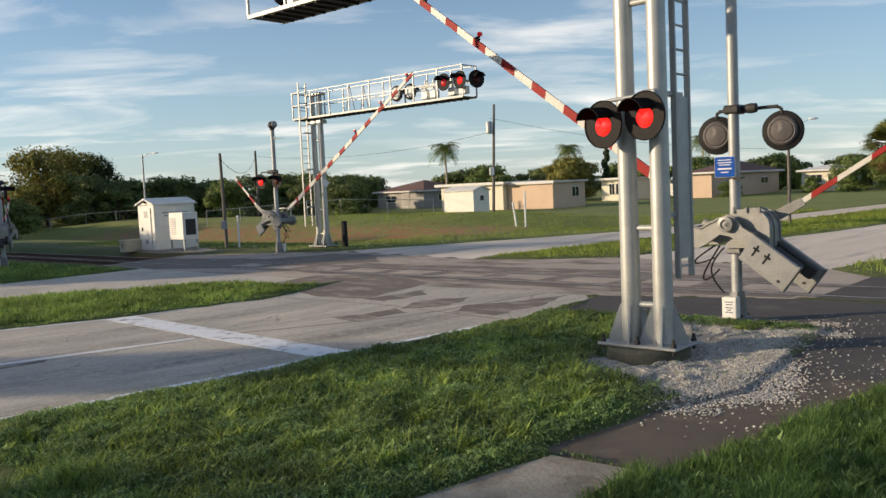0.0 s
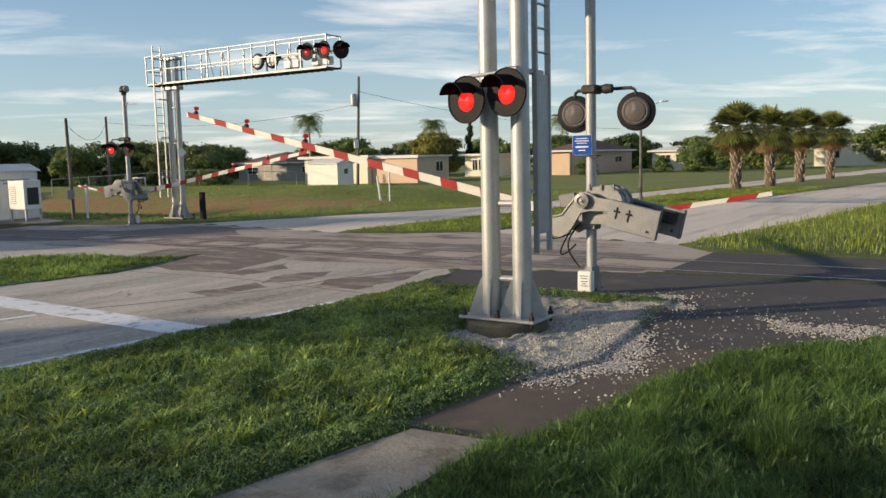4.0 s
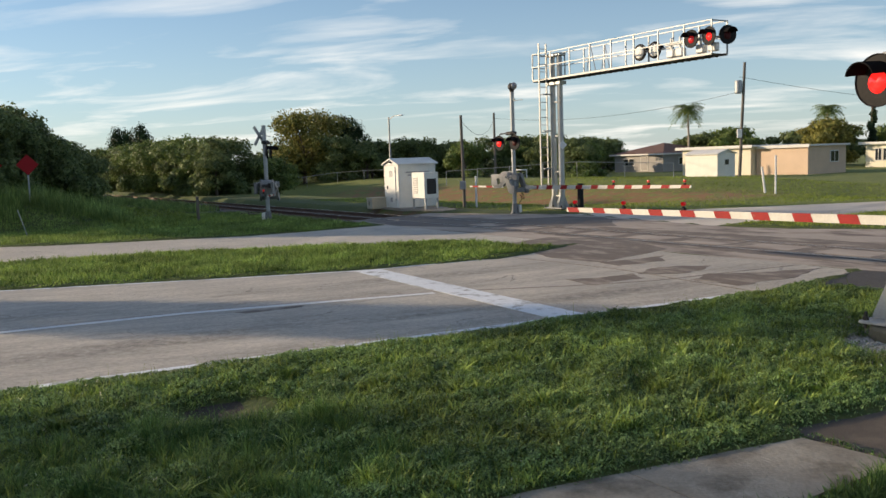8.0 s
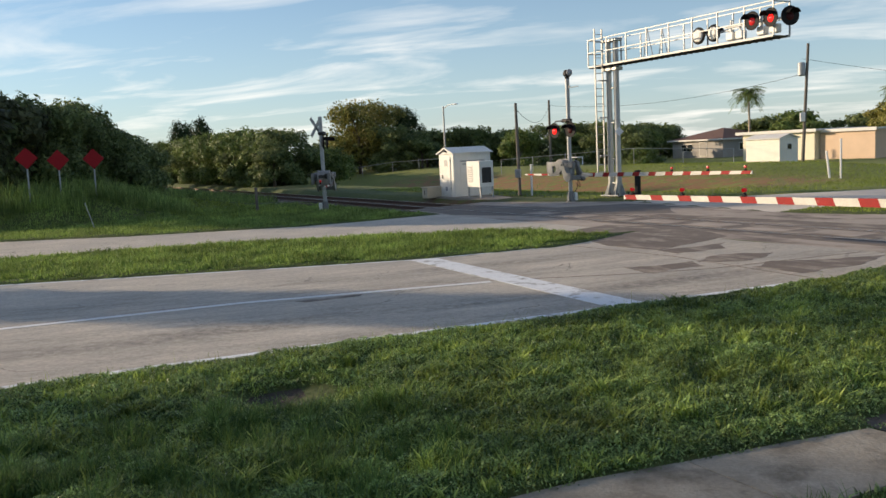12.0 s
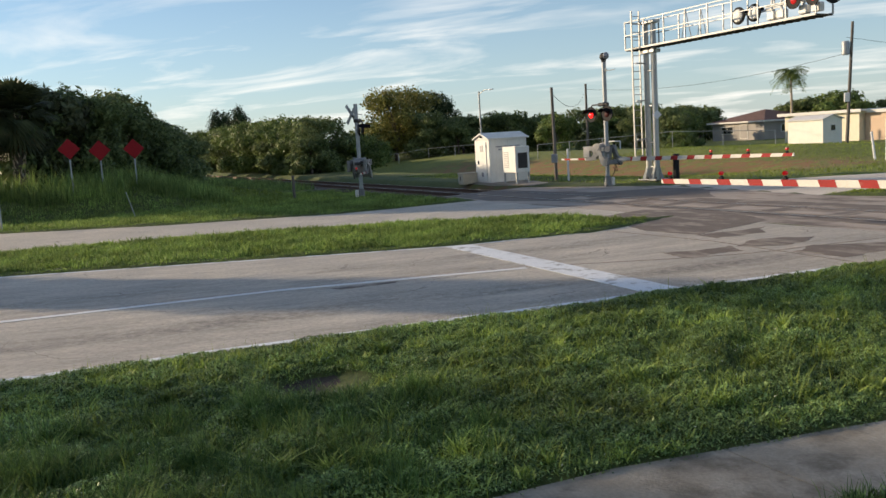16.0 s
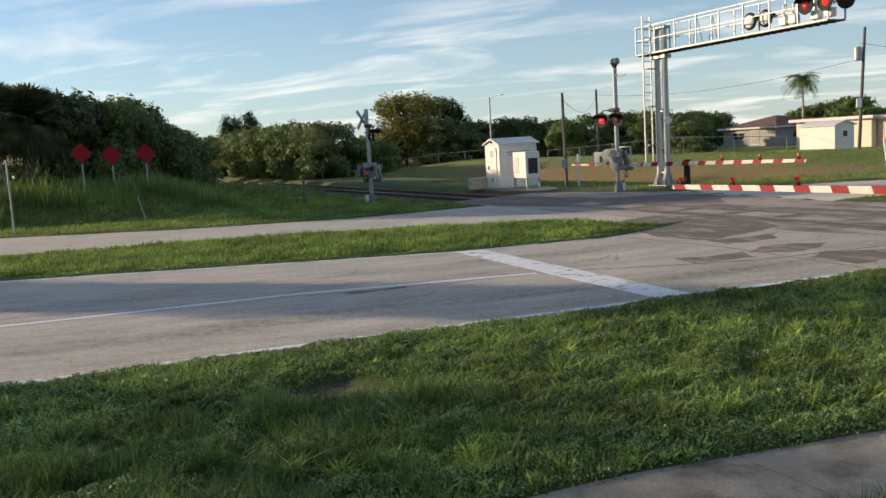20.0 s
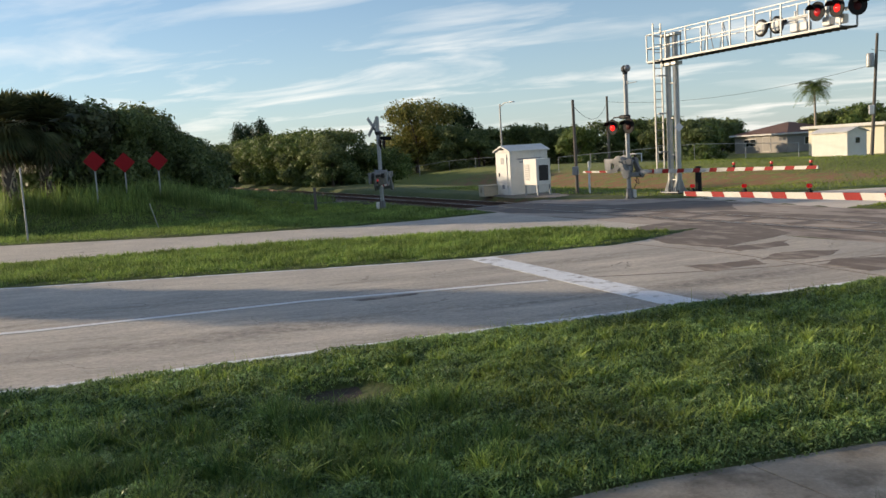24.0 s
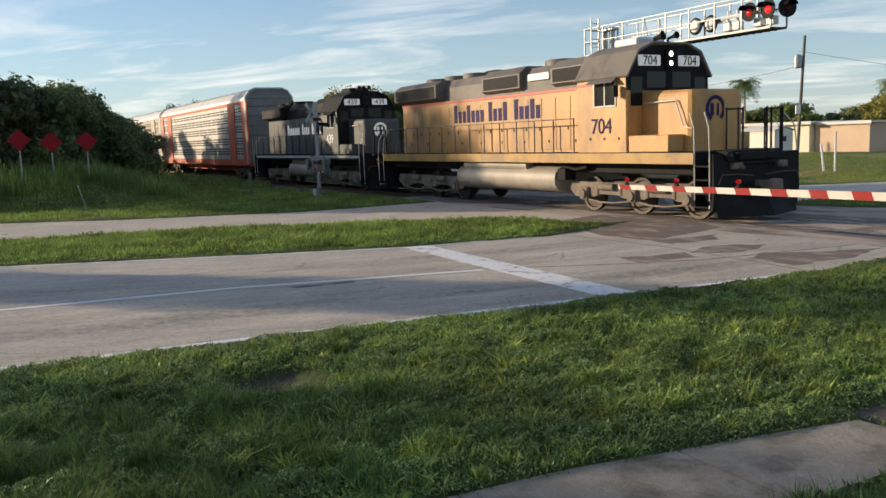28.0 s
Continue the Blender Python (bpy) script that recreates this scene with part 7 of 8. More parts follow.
def build_trees():
    used = set()
    kinds = {
        "dark6": make_tree("tree", 4.9, 2.7, leaf_dark, 11, "dense dark green broadleaf tree", 8500, low=0.08, leaf=0.16),
        "dark5": make_tree("tree", 4.1, 2.4, leaf_dark, 12, "dark bushy tree behind the long grass", 7500, low=0.05, leaf=0.15),
        "mid5": make_tree("tree", 5.0, 2.7, leaf_mid, 13, "leafy green tree beyond the track", 7500, low=0.06, leaf=0.15),
        "mid4": make_tree("tree", 3.8, 2.4, leaf_mid, 14, "rounded dense green garden shrub", 5500, low=0.05, leaf=0.14),
        "olive": make_tree("tree", 8.4, 3.7, leaf_olive, 15, "tall olive and gold leafed tree", 8500, low=0.22, leaf=0.19),
        "tall": make_tree("tree", 7.8, 2.2, leaf_pine, 16, "tall narrow dark tree", 6000, low=0.2, leaf=0.16),
        "far": make_tree("tree", 4.6, 3.6, leaf_dark, 17, "dark distant broadleaf tree", 6500, low=0.05, leaf=0.24),
        "far2": make_tree("tree", 5.2, 3.8, leaf_mid, 18, "distant green tree behind the houses", 6500, low=0.1, leaf=0.26),
        "cone": make_tree("conifer", 8.5, 1.0, leaf_pine, 19, "slim pointed dark green conifer", 3500, leaf=0.16, shape="cone"),
        "yellow": make_tree("tree", 5.2, 2.8, leaf_olive, 20, "yellow-green garden tree by the houses", 6000, low=0.1, leaf=0.2),
        "bush": make_tree("bush", 1.8, 1.3, leaf_mid, 21, "low green garden bush", 2600, low=0.08, leaf=0.11),
    }
    r = random.Random(9)
    spots = [("shag", 39.5, -1.5), ("shag", 40.4, -0.1), ("thick", 42.7, 1.0), ("scrub5", 44.6, 2.2), ("scrub4", 45.6, 3.3), ("scrub5", 47.3, 4.6), ("scrub4", 49.2, 5.6), ("scrub4", 51.6, 6.9),
             ("scrub4", 54.6, 8.0), ("scrub5", 46.5, 1.2), ("scrub4", 43.2, 2.9)]
    kinds["shag"] = make_palm(3.3, 33, "shaggy dark cabbage palm in long grass", 150, 1.75, leaf=palm_dark)
    kinds["thick"] = make_tree("tree", 4.7, 2.0, palm_dark, 27, "dark drooping thicket tree in long grass", 9000, low=0.02, leaf=0.17)
    kinds["scrub5"] = make_tree("tree", 4.9, 1.9, leaf_dark, 28, "dark scrubby tree with upright twigs", 8000, low=0.02, leaf=0.13)
    kinds["scrub4"] = make_tree("tree", 4.2, 1.9, leaf_dark, 29, "dark scrubby tree with upright twigs", 7500, low=0.02, leaf=0.13)
    kinds["mound"] = make_tree("tree", 5.6, 3.2, leaf_mid, 34, "broad leafy tree beside the railway", 9000, low=0.02, leaf=0.17)
    spots += [("mound", 100, 22.0), ("mound", 109, 22.2), ("mound", 121, 22.5), ("tall", 110, 23.2), ("tall", 118, 24.6), ("tall", 103, 23.6), ("mound", 92.5, 22.0), ("mound", 86.5, 22.3), ("mound", 79.5, 22.6), ("mid5", 76.2, 22.2)]
    # thicket between the far road and the track
    spots += [("dark5", 42.5, 0.2), ("dark6", 47.5, -1.0), ("dark6", 50.5, 2.8), ("dark5", 49, 0.4), ("dark6", 53.5, 5.2), ("dark5", 55.5, 7.4),
              ("dark5", 58, 9.0), ("mid4", 56, 5), ("dark5", 60.5, 8.2), ("dark6", 57, 2.5), ("dark6", 53, -1), ("dark6", 62, 5), ("mid5", 63.5, 7.8), ("dark6", 68, 8), ("dark5", 70, 9.4), ("dark6", 76, 9.8),
              ("dark6", 82, 11), ("mid5", 90, 11), ("dark6", 98, 11)]
    # beyond the track
    spots += [("mid5", 84, 21.0), ("mid5", 79, 21.8), ("dark5", 74.5, 21.4), ("dark5", 77, 21.6), ("mid4", 72.6, 21.3), ("dark6", 80, 23), ("dark6", 76, 24), ("dark6", 72.8, 23.6), ("dark5", 69.5, 21.8), ("dark5", 77.5, 24.4), ("dark5", 75.5, 26.6), ("mid4", 73.8, 28.6), ("mid5", 90, 21), ("dark5", 84, 24.5), ("dark6", 97, 21.5), ("dark6", 106, 21.5), ("mid5", 116, 21.5), ("dark6", 126, 21.5)]
    spots += [("olive", 88, 37.6), ("olive", 92, 41.0), ("tall", 94.0, 46.2), ("tall", 97, 48.5), ("dark6", 84.5, 40), ("dark6", 90, 41), ("dark5", 82.5, 42.5), ("dark5", 89, 35.5), ("dark5", 97, 36)]
    # far line behind the lawns and houses
    for k in range(30):
        t = k / 29
        u, v = 104 - 74 * t + r.uniform(-4, 4), 40 + 82 * t + r.uniform(-4, 4)
        spots.append((r.choice(("far", "far", "far2")), u + 5, v + 5))
    for k in range(9):
        spots.append((r.choice(("far", "dark6")), 88 - 2.6 * k, 46 + 4.2 * k))
    spots += [("dark5", 67.5, 58.5), ("dark5", 65, 56.5), ("mid4", 66, 59.5), ("bush", 57, 51), ("dark5", 69, 57), ("mid4", 68, 45.5)]
    spots += [("cone", 52.8, 88), ("yellow", 54.5, 83.5), ("yellow", 57.5, 86.5), ("mid4", 44.2, 73.5), ("bush", 37, 86), ("bush", 31, 93), ("mid4", 28.6, 98.5), ("mid4", 25.5, 99), ("far2", 22, 108), ("bush", 24, 95), ("bush", 27, 92), ("mid4", 20, 100)]
    spots += [("far2", 12, 118), ("far2", 2, 118), ("far2", -8, 116), ("far", -18, 112), ("far2", 18, 128), ("far", 30, 125)]
    # unseen trees added behind, to shade the verge, road, bank and train
    kinds["slim"] = make_tree("tree", 10.0, 1.9, leaf_mid, 23, "unseen slim roadside tree added for shade", 3600, low=0.3, leaf=0.17)
    kinds["airy"] = make_tree("tree", 5.7, 1.75, leaf_mid, 25, "unseen small airy tree added for shade", 2100, low=0.28, leaf=0.15)
    kinds["avenue"] = make_tree("tree", 16.5, 3.6, leaf_dark, 24, "unseen tall roadside tree added for shade", 7000, low=0.28, leaf=0.3)
    spots += [("airy", 28.5, -11.4), ("slim", 34.2, -16.7), ("avenue", 34.4, -29.75), ("avenue", 65.5, -19.2), ("avenue", 79.0, -17.5), ("avenue", 88.0, -15.8)]
    # leave out trees that would hide the houses from the camera
    sight_wedges = ((39.5, 47.2, 112), (27.3, 31.5, 100), (19.5, 26.2, 112))
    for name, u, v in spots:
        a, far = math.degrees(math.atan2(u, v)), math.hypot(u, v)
        if v > 40 and any(lo < a < hi and far < reach for lo, hi, reach in sight_wedges) and name != "bush":
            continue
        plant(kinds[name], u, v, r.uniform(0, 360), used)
    cab = make_palm(3.45, 31, "shaggy cabbage palm on the grass median", 96, 1.75, r0=0.25)
    for u, v in ((12.05, 49.0), (11.4, 54.6), (10.8, 60.8), (10.0, 68)):
        plant(cab, u, v, r.uniform(0, 360), used)
    fp = feather_palm(7.4, 32, "tall feather palm behind the houses")
    for u, v in ((71.71, 80.69), (70.44, 106.82), (51.23, 110.68)):
        plant(fp, u, v, r.uniform(0, 360), used)


build_trees()

# ---- houses ----
wall_cream = material("wall_cream", (0.80, 0.74, 0.58), (0.73, 0.67, 0.52), scale=0.8, rough=0.85, bump=0.1)
wall_tan = material("wall_tan", (0.66, 0.49, 0.35), (0.58, 0.43, 0.31), scale=0.8, rough=0.85, bump=0.1)
wall_grey = material("wall_grey", (0.40, 0.37, 0.34), (0.33, 0.31, 0.29), scale=0.8, rough=0.85, bump=0.1)
roof_white = material("roof_white", (0.74, 0.72, 0.68), (0.66, 0.64, 0.60), scale=1.0, rough=0.8)
roof_brown = material("roof_brown", (0.19, 0.105, 0.08), (0.13, 0.075, 0.06), scale=2.0, rough=0.9, bump=0.3)
window_glass = material("window_glass", (0.03, 0.035, 0.04), (0.02, 0.025, 0.03), rough=0.1, coat=0.5)


def house(u, v, turn, long, deep, high, wall, roof, rise, label, openings=(), flat=False, over=0.45):
    h = thing("house", Matrix.Translation(W(u, v, float(ground_z(u, v)) - 0.05)) @ pose(0, 0, 0, 0, 0, turn), label, "house", "houses")
    part("wall", Form().box(0, long, 0, deep, -0.2, high, 0.01), wall, h, "rendered wall")
    if flat:
        part("roof", Form().box(-over, long + over, -over, deep + over, high, high + 0.16, 0.01), roof, h, "flat pale roof")
        part("fascia", Form().box(-over - 0.02, long + over + 0.02, -over - 0.02, -over, high - 0.08, high + 0.18), roof_white, h, "white fascia board")
    else:
        o = over
        q = min(deep, long) / 2 + o
        vs = [(-o, -o, high), (long + o, -o, high), (long + o, deep + o, high), (-o, deep + o, high), (q - o, deep / 2, high + rise), (long + o - q, deep / 2, high + rise)]
        f = Form().add(vs, [(0, 1, 5, 4), (2, 3, 4, 5), (1, 2, 5), (3, 0, 4), (3, 2, 1, 0)])
        part("roof", f, roof, h, "hipped shingle roof")
        part("fascia", Form().box(-o - 0.02, long + o + 0.02, -o - 0.03, -o, high - 0.16, high + 0.02).box(-o - 0.03, -o, -o, deep + o, high - 0.16, high + 0.02).box(long + o, long + o + 0.03, -o, deep + o, high - 0.16, high + 0.02), roof_white, h, "white fascia board")
    for kind, face, a, b, z0, z1 in openings:
        if face == "front":
            fr = Form().box(a, b, -0.05, 0.02, z0, z1, 0.01)
            gl = Form().box(a + 0.07, b - 0.07, -0.062, -0.05, z0 + 0.07, z1 - 0.07)
            bar = Form().box((a + b) / 2 - 0.025, (a + b) / 2 + 0.025, -0.07, -0.05, z0, z1)
        elif face == "left":
            fr = Form().box(-0.05, 0.02, a, b, z0, z1, 0.01)
            gl = Form().box(-0.062, -0.05, a + 0.07, b - 0.07, z0 + 0.07, z1 - 0.07)
            bar = Form().box(-0.07, -0.05, (a + b) / 2 - 0.025, (a + b) / 2 + 0.025, z0, z1)
        else:
            fr = Form().box(long - 0.02, long + 0.05, a, b, z0, z1, 0.01)
            gl = Form().box(long + 0.05, long + 0.062, a + 0.07, b - 0.07, z0 + 0.07, z1 - 0.07)
            bar = Form().box(long + 0.05, long + 0.07, (a + b) / 2 - 0.025, (a + b) / 2 + 0.025, z0, z1)
        w = part(kind, fr, roof_white, h, "white framed " + kind)
        part("pane", gl, window_glass if kind == "window" else wall_grey, w, "dark glass" if kind == "window" else "grey door leaf")
        if kind == "window":
            part("mullion", bar, roof_white, w)
    return h


# houses stand square to the railway, their fronts to the road
FACE = ALONG + 180
house(56.6, 62.9, FACE, 7.75, 6.0, 2.5, wall_cream, roof_white, 0, "cream flat-roofed bungalow wing behind the lawn", (("window", "front", 0.8, 1.9, 1.0, 1.9),), True)
house(48.75, 63.5, FACE, 5.1, 5.3, 2.4, wall_tan, roof_white, 0, "tan flat-roofed bungalow wing behind the lawn", (("window", "right", 3.0, 4.2, 1.0, 2.0),), True, 0.25)
house(51.1, 84.0, FACE, 3.7, 7, 2.45, wall_cream, roof_white, 0, "cream house with tall porch windows", (("window", "front", 1.0, 1.75, 0.7, 2.0), ("window", "front", 1.85, 2.6, 0.7, 2.0)), True, 0.5)
house(41.6, 86.0, FACE, 2.7, 19, 2.75, wall_tan, roof_brown, 1.3, "tan house end under a brown hipped roof", (("window", "right", 13.2, 15.4, 1.2, 2.0), ("door", "right", 3.2, 4.4, 0.1, 2.1)), False, 0.5)
house(78.4, 75.0, FACE, 8.0, 9, 2.2, wall_grey, roof_brown, 1.3, "low grey house with brown roof behind a fence", (("window", "front", 1.5, 3.4, 0.8, 1.7), ("door", "front", 4.4, 5.6, 0.2, 1.9), ("window", "right", 2.6, 4.2, 0.8, 1.7)))
house(34.8, 101.0, FACE, 4.4, 7, 2.5, wall_cream, roof_white, 0.6, "distant cream house behind palms", (("window", "front", 1.0, 2.3, 1.0, 2.0), ("window", "front", 2.9, 4.0, 1.0, 2.0)))
house(19.0, 116.0, FACE, 10.0, 9, 2.7, wall_cream, roof_brown, 1.4, "distant cream house among trees", (("window", "front", 1.5, 3.0, 1.0, 2.0), ("window", "front", 6.0, 7.6, 1.0, 2.0)))
house(92.0, 24.0, FACE, 6.0, 6, 2.4, wall_cream, roof_brown, 1.0, "small far house beside the railway", (("window", "front", 1.5, 2.8, 1.0, 1.9),))


shed_white = material("shed_white", (0.84, 0.81, 0.72), (0.76, 0.73, 0.65), scale=1.5, rough=0.7)


def garden_shed():
    s = thing("garden_shed", Matrix.Translation(W(49.0, 54.8, 0.0)) @ pose(0, 0, 0, 0, 0, FACE), "white garden shed with a low gable", "shed")
    part("wall", Form().box(0, 3.3, 0, 2.1, -0.2, 1.95, 0.01), shed_white, s, "white boarded wall")
    part("gable", Form().prism([(0.0, 1.95), (2.1, 1.95), (2.1, 2.0), (1.05, 2.30), (0, 2.0)], 0.0, 3.3, "x"), shed_white, s)
    part("roof", Form().prism([(-0.15, 1.98), (1.05, 2.32), (2.25, 1.98), (2.25, 2.04), (1.05, 2.38), (-0.15, 2.04)], -0.12, 3.42, "x"), roof_white, s, "white low-pitched roof")
    for k in range(9):
        part("board", Form().box(0.0, 3.3, -0.012, 0.0, 0.03 + 0.21 * k, 0.22 + 0.21 * k, 0.004), shed_white, s)
    w = part("window", Form().box(3.28, 3.33, 0.8, 1.35, 1.1, 1.6), roof_white, s)
    part("pane", Form().box(3.33, 3.34, 0.85, 1.3, 1.15, 1.55), window_glass, w)


garden_shed()


# ---- fence, goal and wires ----
def fence(pts, label, height=1.2, step=2.6):
    f = thing("chain_link_fence", pose(0, 0, 0), label, "fence")
    for (u0, v0), (u1, v1) in zip(pts, pts[1:]):
        L = math.hypot(u1 - u0, v1 - v0)
        n = max(1, int(L / step))
        a, b = W(u0, v0, float(ground_z(u0, v0))), W(u1, v1, float(ground_z(u1, v1)))
        for k in range(n + 1):
            t = k / n
            p = a.lerp(b, t)
            p.z = float(ground_z(u0 + (u1 - u0) * t, v0 + (v1 - v0) * t))
            part("post", Form().rod(p, p + Vector((0, 0, height)), 0.03, n=7), galvanised, f)
        part("top_rail", Form().rod(a + Vector((0, 0, height)), b + Vector((0, 0, height)), 0.022, n=7), galvanised, f)
        mesh_f = Form()
        m = int(L / 0.9)
        for k in range(m):
            p, q = a.lerp(b, k / m), a.lerp(b, (k + 1.6) / m)
            mesh_f.rod(p, q + Vector((0, 0, height)), 0.0035, n=3, caps=False)
            mesh_f.rod(q, p + Vector((0, 0, height)), 0.0035, n=3, caps=False)
        part("mesh", mesh_f, galvanised, f, "chain-link mesh")


fence([(58, 37), (49.6, 43.5), (44.6, 48.6)], "galvanised chain-link fence along the lawn")
fence([(86, 30.0), (81.4, 38.4), (74, 44)], "low chain-link fence before the trees", 1.1, 3.0)


def goal():
    g = thing("goal_frame", Matrix.Translation(W(66.5, 50.5, 0.0)) @ pose(0, 0, 0, 0, 0, FACE), "small white goal frame on the grass", "goal")
    part("bar", Form().rod((0, 0, 1.1), (1.7, 0, 1.1), 0.06), sign_white, g)
    for x in (0, 1.7):
        part("upright", Form().rod((x, 0, 0), (x, 0, 1.12), 0.06), sign_white, g)


goal()


def wire(a, b, sag, label):
    f = Form()
    pts = [Vector(a).lerp(Vector(b), t) - Vector((0, 0, sag * 4 * t * (1 - t))) for t in [i / 14 for i in range(15)]]
    f.pipe(pts, 0.012, 5)
    solid("overhead_wire", f, black_paint, label, "cable", group="overhead wires")


wire(W(33.3, 22.2, 4.0), W(64.81, 46.82, 6.0), 1.0, "thin black overhead cable between poles")
wire(W(64.81, 46.82, 6.0), W(38.6, 48.5, 6.2), 0.8, "thin black overhead cable between poles")
wire(W(38.6, 48.5, 7.2), W(30, 78, 4.6), 0.6, "thin black overhead cable to the houses")

# ---- grass ----
def grass_blades(name, count, place, height, width, mat, label, seed, lean=0.5, broad=0.0):
    """Bent tapering blades on the turf, one mesh."""
    r = np.random.RandomState(seed)
    u, v = place(r, count)
    n = len(u)
    z = ground_z(u, v)
    x, y = u * UX + v * VX, u * UY + v * VY
    clump = 0.8 + 0.75 * wave(u, v, 0.9, seed) + 0.75 * wave(u, v, 0.28, seed + 1) + 0.5 * wave(u, v, 0.11, seed + 2)
    edge_low = np.where(u < 5.2, 0.75, 0.30) + np.where(u < 5.2, 0.25, 0.70) * smooth(paved(u, v), 0.0, 0.55)
    h = edge_low * height * np.clip(clump, 0.25, 2.0) * r.uniform(0.5, 1.25, n)
    a = r.uniform(0, 6.28, n)
    bend = h * lean * r.uniform(0.2, 1.4, n)
    w = width * r.uniform(0.6, 1.4, n)
    dx, dy = np.cos(a), np.sin(a)
    sx, sy = -dy * w / 2, dx * w / 2
    base = np.stack([x, y, z - 0.02], -1)
    side = np.stack([sx, sy, np.zeros(n)], -1)
    mid = base + np.stack([dx * bend * 0.35, dy * bend * 0.35, h * 0.62], -1)
    tip = base + np.stack([dx * bend, dy * bend, h], -1)
    verts = np.stack([base - side * 0.7, base + side * 0.7, mid + side * (1 + broad), mid - side * (1 + broad), tip], 1).reshape(-1, 3)
    k = (np.arange(n) * 5)[:, None]
    faces = np.concatenate([k + [0, 1, 2], k + [0, 2, 3], k + [3, 2, 4]], 1).reshape(-1, 3)
    tagged(new(name, raw_mesh(name, verts, faces, mat)), label, "grass", kind="stuff")


def leaf_carpet(name, count, place, height, size, mat, label, seed):
    """Small tilted leaves at all heights of a low uneven mat, one mesh."""
    r = np.random.RandomState(seed)
    u, v = place(r, count)
    n = len(u)
    mat_top = np.clip(0.75 + 0.9 * wave(u, v, 0.8, seed + 5) + 0.75 * wave(u, v, 0.27, seed + 6), 0.12, 2.0)
    z = ground_z(u, v) + height * mat_top * np.sqrt(r.uniform(0.02, 1, n)) * (0.35 + 0.65 * smooth(paved(u, v), 0.0, 0.4))
    p = np.stack([u * UX + v * VX, u * UY + v * VY, z], -1)
    a, tilt = r.uniform(0, 6.28, n), r.uniform(-0.2, 1.1, n)
    along = np.stack([np.cos(a) * np.cos(tilt), np.sin(a) * np.cos(tilt), np.sin(tilt)], -1)
    side = np.stack([-np.sin(a), np.cos(a), r.uniform(-0.5, 0.5, n)], -1)
    s = (size * r.uniform(0.5, 1.4, n))[:, None]
    verts = np.stack([p - along * s, p - side * s * 0.38, p + along * s, p + side * s * 0.38], 1).reshape(-1, 3)
    tagged(new(name, raw_mesh(name, verts, np.arange(4 * n).reshape(-1, 4), mat, 4)), label, "grass", kind="stuff")


def in_area(u0, u1, v0, v1, edge=0.06, power=1.0, gap=None):
    def place(r, count):
        us, vs = [], []
        got = 0
        while got < count:
            u, v = r.uniform(u0, u1, count), r.uniform(v0, v1, count)
            d = paved(u, v)
            keep = d > edge - 0.16 * (r.uniform(0, 1, count) ** 3) + 0.10 * wave(u, v, 0.6, 77)
            keep &= ~((np.abs(v - TRACK_V) < 2.9) & (u > 28))
            if power < 1:
                keep &= r.uniform(0, 1, count) < power
            if gap is not None:
                keep &= gap(u, v, r)
            us.append(u[keep])
            vs.append(v[keep])
            got += keep.sum()
        return np.concatenate(us)[:count], np.concatenate(vs)[:count]
    return place


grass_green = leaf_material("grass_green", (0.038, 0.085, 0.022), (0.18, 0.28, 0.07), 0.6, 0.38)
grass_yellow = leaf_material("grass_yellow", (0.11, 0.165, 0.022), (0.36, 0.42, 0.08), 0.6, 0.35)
flower_pale = leaf_material("pale_flower", (0.40, 0.42, 0.28), (0.66, 0.68, 0.55), 0.6, 0.2)
clover = leaf_material("clover", (0.018, 0.050, 0.014), (0.36, 0.50, 0.17), 0.45, 0.3)


def off_gravel(u, v, r):
    g = np.clip(-poly_distance(u, v, [(6.0, 8.9), (4.6, 8.15), (3.85, 7.7), (2.8, 8.3), (2.7, 10), (3.4, 12.6), (4.9, 12.0), (5.9, 12.3), (6.2, 11)]) * 2 + 0.2, 0, 1)
    hole = 2.4 * np.exp(-((u - 7.62) ** 2 / 0.15 + (v - 2.3) ** 2 / 0.20)) + 1.5 * np.exp(-((u - 5.37) ** 2 + (v - 9.93) ** 2) / 0.35)
    return r.uniform(0, 1, len(u)) > np.maximum(np.clip(g * 1.6, 0, 0.985), hole)


def in_clusters(u0, u1, v0, v1, clusters, radius):
    def place(r, count):
        cu, cv = in_area(u0, u1, v0, v1, gap=off_gravel)(r, clusters)
        pick = r.randint(0, clusters, count)
        size = radius * r.uniform(0.4, 1.5, clusters)[pick]
        a, q = r.uniform(0, 6.28, count), np.sqrt(r.uniform(0, 1, count))
        u, v = cu[pick] + np.cos(a) * q * size, cv[pick] + np.sin(a) * q * size
        keep = paved(u, v) > 0.03
        return u[keep], v[keep]
    return place


grass_bright = leaf_material("grass_bright", (0.13, 0.21, 0.035), (0.44, 0.54, 0.14), 0.5, 0.35)
# greens raised for bank and median, with sunlight put into the colour
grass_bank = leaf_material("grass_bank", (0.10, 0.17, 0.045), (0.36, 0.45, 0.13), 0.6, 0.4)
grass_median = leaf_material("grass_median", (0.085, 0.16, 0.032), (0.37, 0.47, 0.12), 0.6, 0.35)
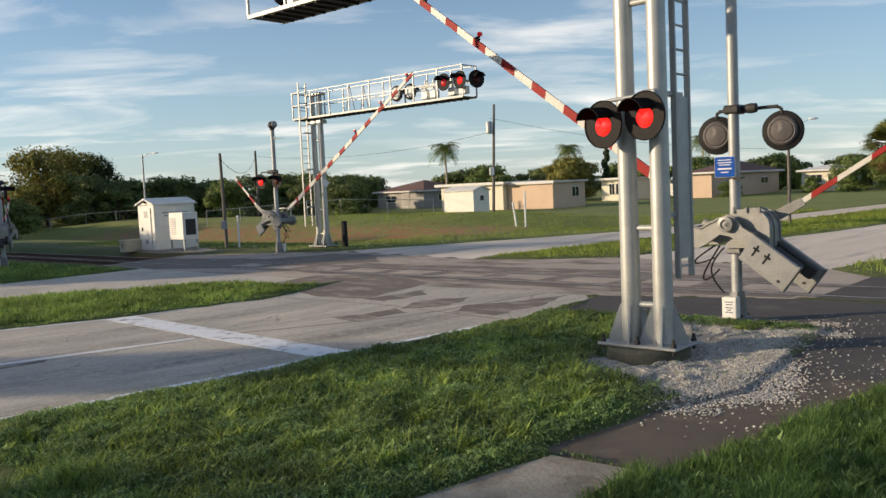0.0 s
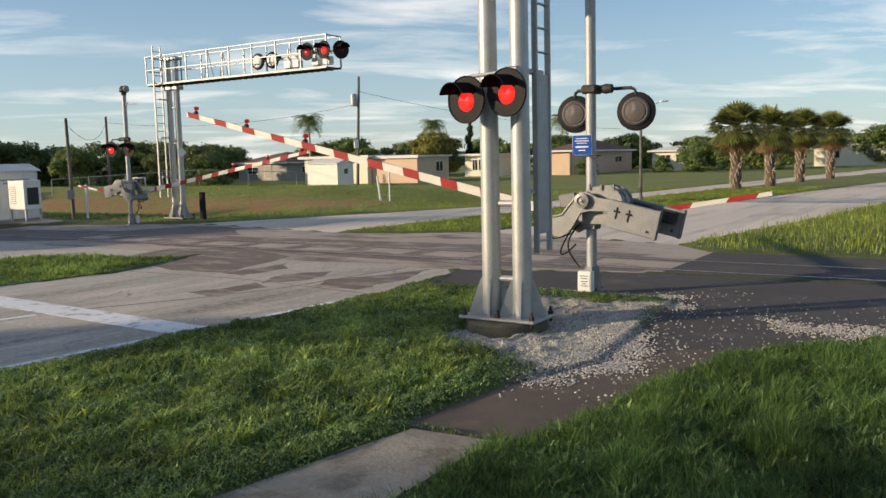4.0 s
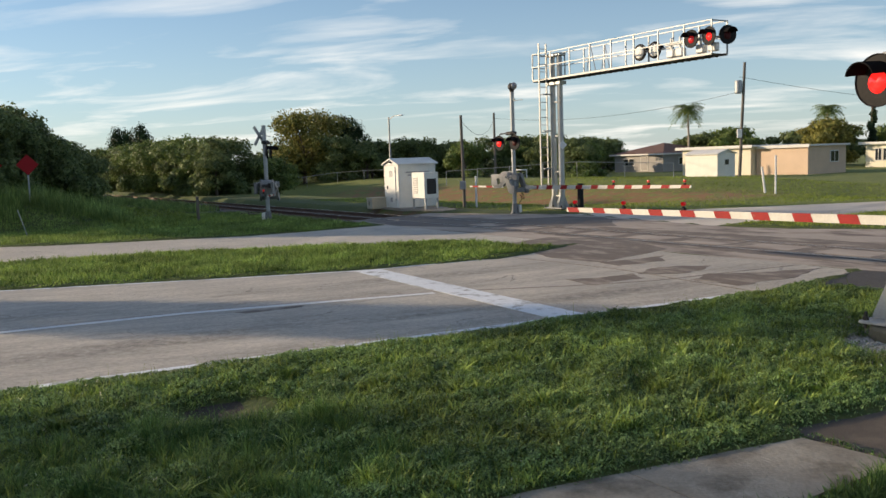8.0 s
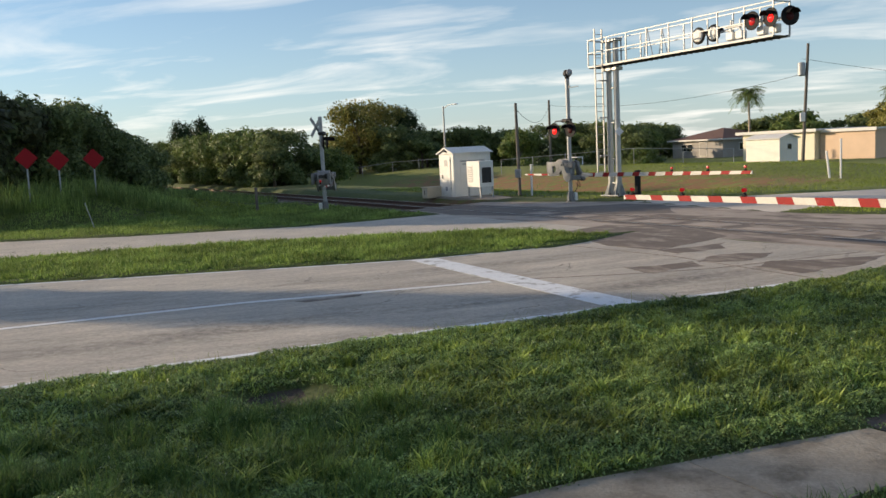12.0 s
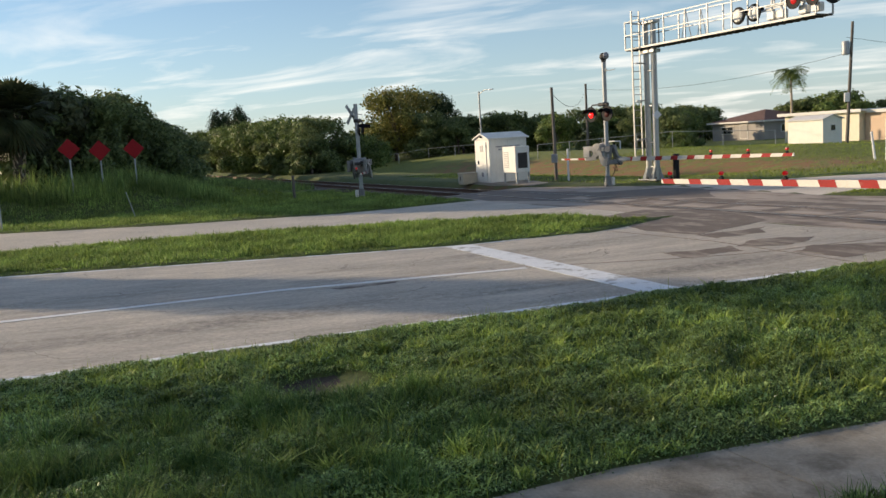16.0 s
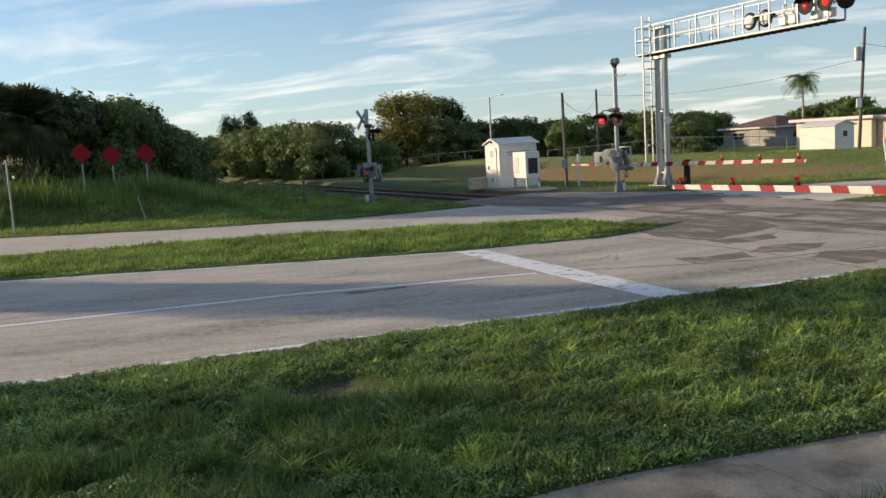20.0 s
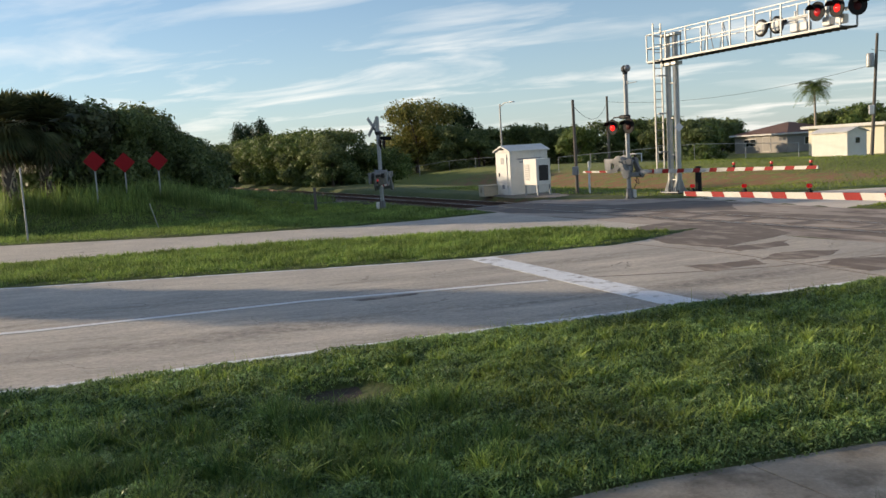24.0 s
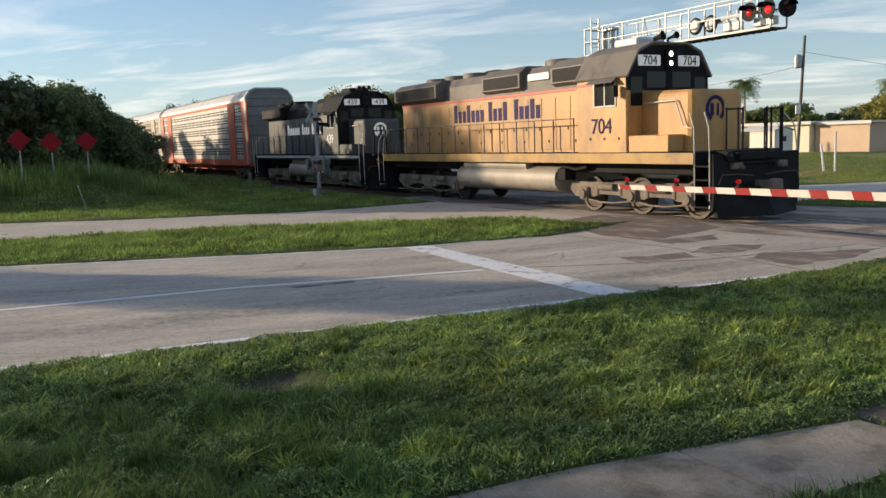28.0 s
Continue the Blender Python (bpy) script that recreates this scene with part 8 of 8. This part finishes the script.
# verge by the footpath, then further strips
VERGE = in_area(3.5, 10.0, -0.8, 13.0, 0.07, gap=off_gravel)
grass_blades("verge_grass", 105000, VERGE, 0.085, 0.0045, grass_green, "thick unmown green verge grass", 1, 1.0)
leaf_carpet("verge_weeds", 400000, VERGE, 0.085, 0.0165, clover, "small-leaved creeping weeds in the verge grass", 2)
grass_blades("verge_tufts", 66000, in_clusters(4.3, 9.9, -0.8, 12.0, 1900, 0.065), 0.095, 0.0095, grass_bright, "bright yellow-green weed tufts in the verge", 12, 1.3, 0.4)
grass_blades("verge_long_tufts", 26000, in_clusters(4.8, 7.3, -0.6, 3.0, 210, 0.15), 0.17, 0.0055, grass_green, "long tufts of grass in the verge", 16, 1.0)
grass_blades("verge_seed_grass", 14000, in_area(4.4, 9.9, -0.8, 12.0, gap=off_gravel), 0.19, 0.004, grass_yellow, "pale seeding grass in the verge", 3, 0.6)
leaf_carpet("verge_flowers", 3200, in_area(4.4, 9.9, -0.7, 11.0, gap=off_gravel), 0.13, 0.009, flower_pale, "tiny pale flowers in the verge", 15)
grass_blades("path_grass", 110000, in_area(0.2, 3.6, 3.2, 11.0, gap=off_gravel), 0.125, 0.0055, grass_green, "thick green grass beside the footpath", 4, 0.9)
grass_blades("path_weeds", 20000, in_area(0.2, 3.6, 3.2, 11.0, gap=off_gravel), 0.08, 0.012, clover, "broad-leaved weeds beside the footpath", 5, 0.9, 0.5)
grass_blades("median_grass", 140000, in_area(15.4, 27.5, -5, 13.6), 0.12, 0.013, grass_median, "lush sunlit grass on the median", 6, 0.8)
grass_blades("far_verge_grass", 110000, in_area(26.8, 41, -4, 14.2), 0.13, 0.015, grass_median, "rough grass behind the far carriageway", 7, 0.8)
grass_blades("bank_reeds", 60000, in_area(33.5, 58, -2, 8.2, 0.5, gap=lambda u, v, r: wave(u, v, 3.0, 41) * 1.2 + (u - 37.4) * 0.9 > 0.0), 0.66, 0.017, grass_bank, "tall rank grass on the railway bank", 8, 0.6)
grass_blades("track_weeds", 14000, in_area(33, 60, 7.0, 11.8, 0.5), 0.16, 0.02, grass_yellow, "weeds beside the ballast", 13, 0.6)
grass_blades("trackside_grass", 20000, in_area(44, 100, 12.2, 13.95, 0.5), 0.36, 0.022, grass_bank, "tall grass along the ballast", 14, 0.6)
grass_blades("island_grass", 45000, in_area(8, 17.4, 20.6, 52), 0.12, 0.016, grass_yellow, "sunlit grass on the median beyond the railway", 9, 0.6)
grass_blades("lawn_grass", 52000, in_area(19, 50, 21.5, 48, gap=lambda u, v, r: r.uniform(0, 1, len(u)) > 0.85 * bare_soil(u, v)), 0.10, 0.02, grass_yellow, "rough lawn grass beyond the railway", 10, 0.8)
grass_blades("corner_grass", 30000, in_area(-12, 6.3, 19.4, 36), 0.20, 0.016, grass_yellow, "green grass at the far corner", 11, 0.6)


# ---- what moves ----
NEAR_ARM = ((0, 36.4), (0.5, 33.6), (1, 30.6), (1.5, 27.6), (2, 24.5), (2.5, 21.4), (3.5, 15.8), (4.5, 10.2), (5, 7.9), (5.5, 5.4), (6, 2.9), (6.5, 1.0), (7, -0.2), (7.5, -0.5), (8, -0.4), (14, -0.4), (28, -0.4))
NEAR_FOOT = ((0, 32), (1, 26), (2, 20), (2.5, 17), (3.5, 11.5), (4.5, 6.5), (5, 4), (5.5, 2), (6, 0.6), (7, 0), (28, 0))
FAR_ARM = ((0, 32), (0.5, 29.2), (1, 26.4), (1.5, 23.4), (2, 20.3), (2.5, 17.3), (3.5, 11.7), (4.5, 6.3), (5, 3.7), (5.5, 1.4), (6, 0.5), (7, 0.6), (28, 0.6))
FAR_FOOT = ((0, 40), (1, 32), (2, 24), (2.5, 20), (3.5, 12), (4.5, 4), (5, 1.5), (5.5, 0), (7, 0), (28, 0))
SPEED, FRONT = 21.8, 13.9


def motions():
    for arm, rows, at, sign in ((near_arm, NEAR_ARM, ARM_AT, -1), (far_arm, FAR_ARM, ARM_AT, -1), (left_arm, FAR_ARM, ARM_AT, -1),
                                (near_weight, NEAR_ARM, (0, 1.5), -1), (far_weight, FAR_ARM, (0, 1.5), -1), (left_weight, FAR_ARM, (0, 1.5), -1),
                                (near_foot_arm, NEAR_FOOT, (0.32, 1.50), 1), (far_foot_arm, FAR_FOOT, (0.32, 1.50), 1), (left_foot_arm, FAR_FOOT, (0.32, 1.50), 1)):
        walk(arm, [(t, pose(at[0], 0, at[1], 0, sign * a, 0)) for t, a in rows])
    times = [0, 4, 8, 12, 16, 20, 22, 24, 25, 26, 27, 27.5, 28]
    for car, back in TRAIN:
        walk(car, [(t, Matrix.Translation(W(FRONT + back + (28 - t) * SPEED, TRACK_V, 0.005)) @ pose(0, 0, 0, 0, 0, ALONG + 180)) for t in times])


motions()
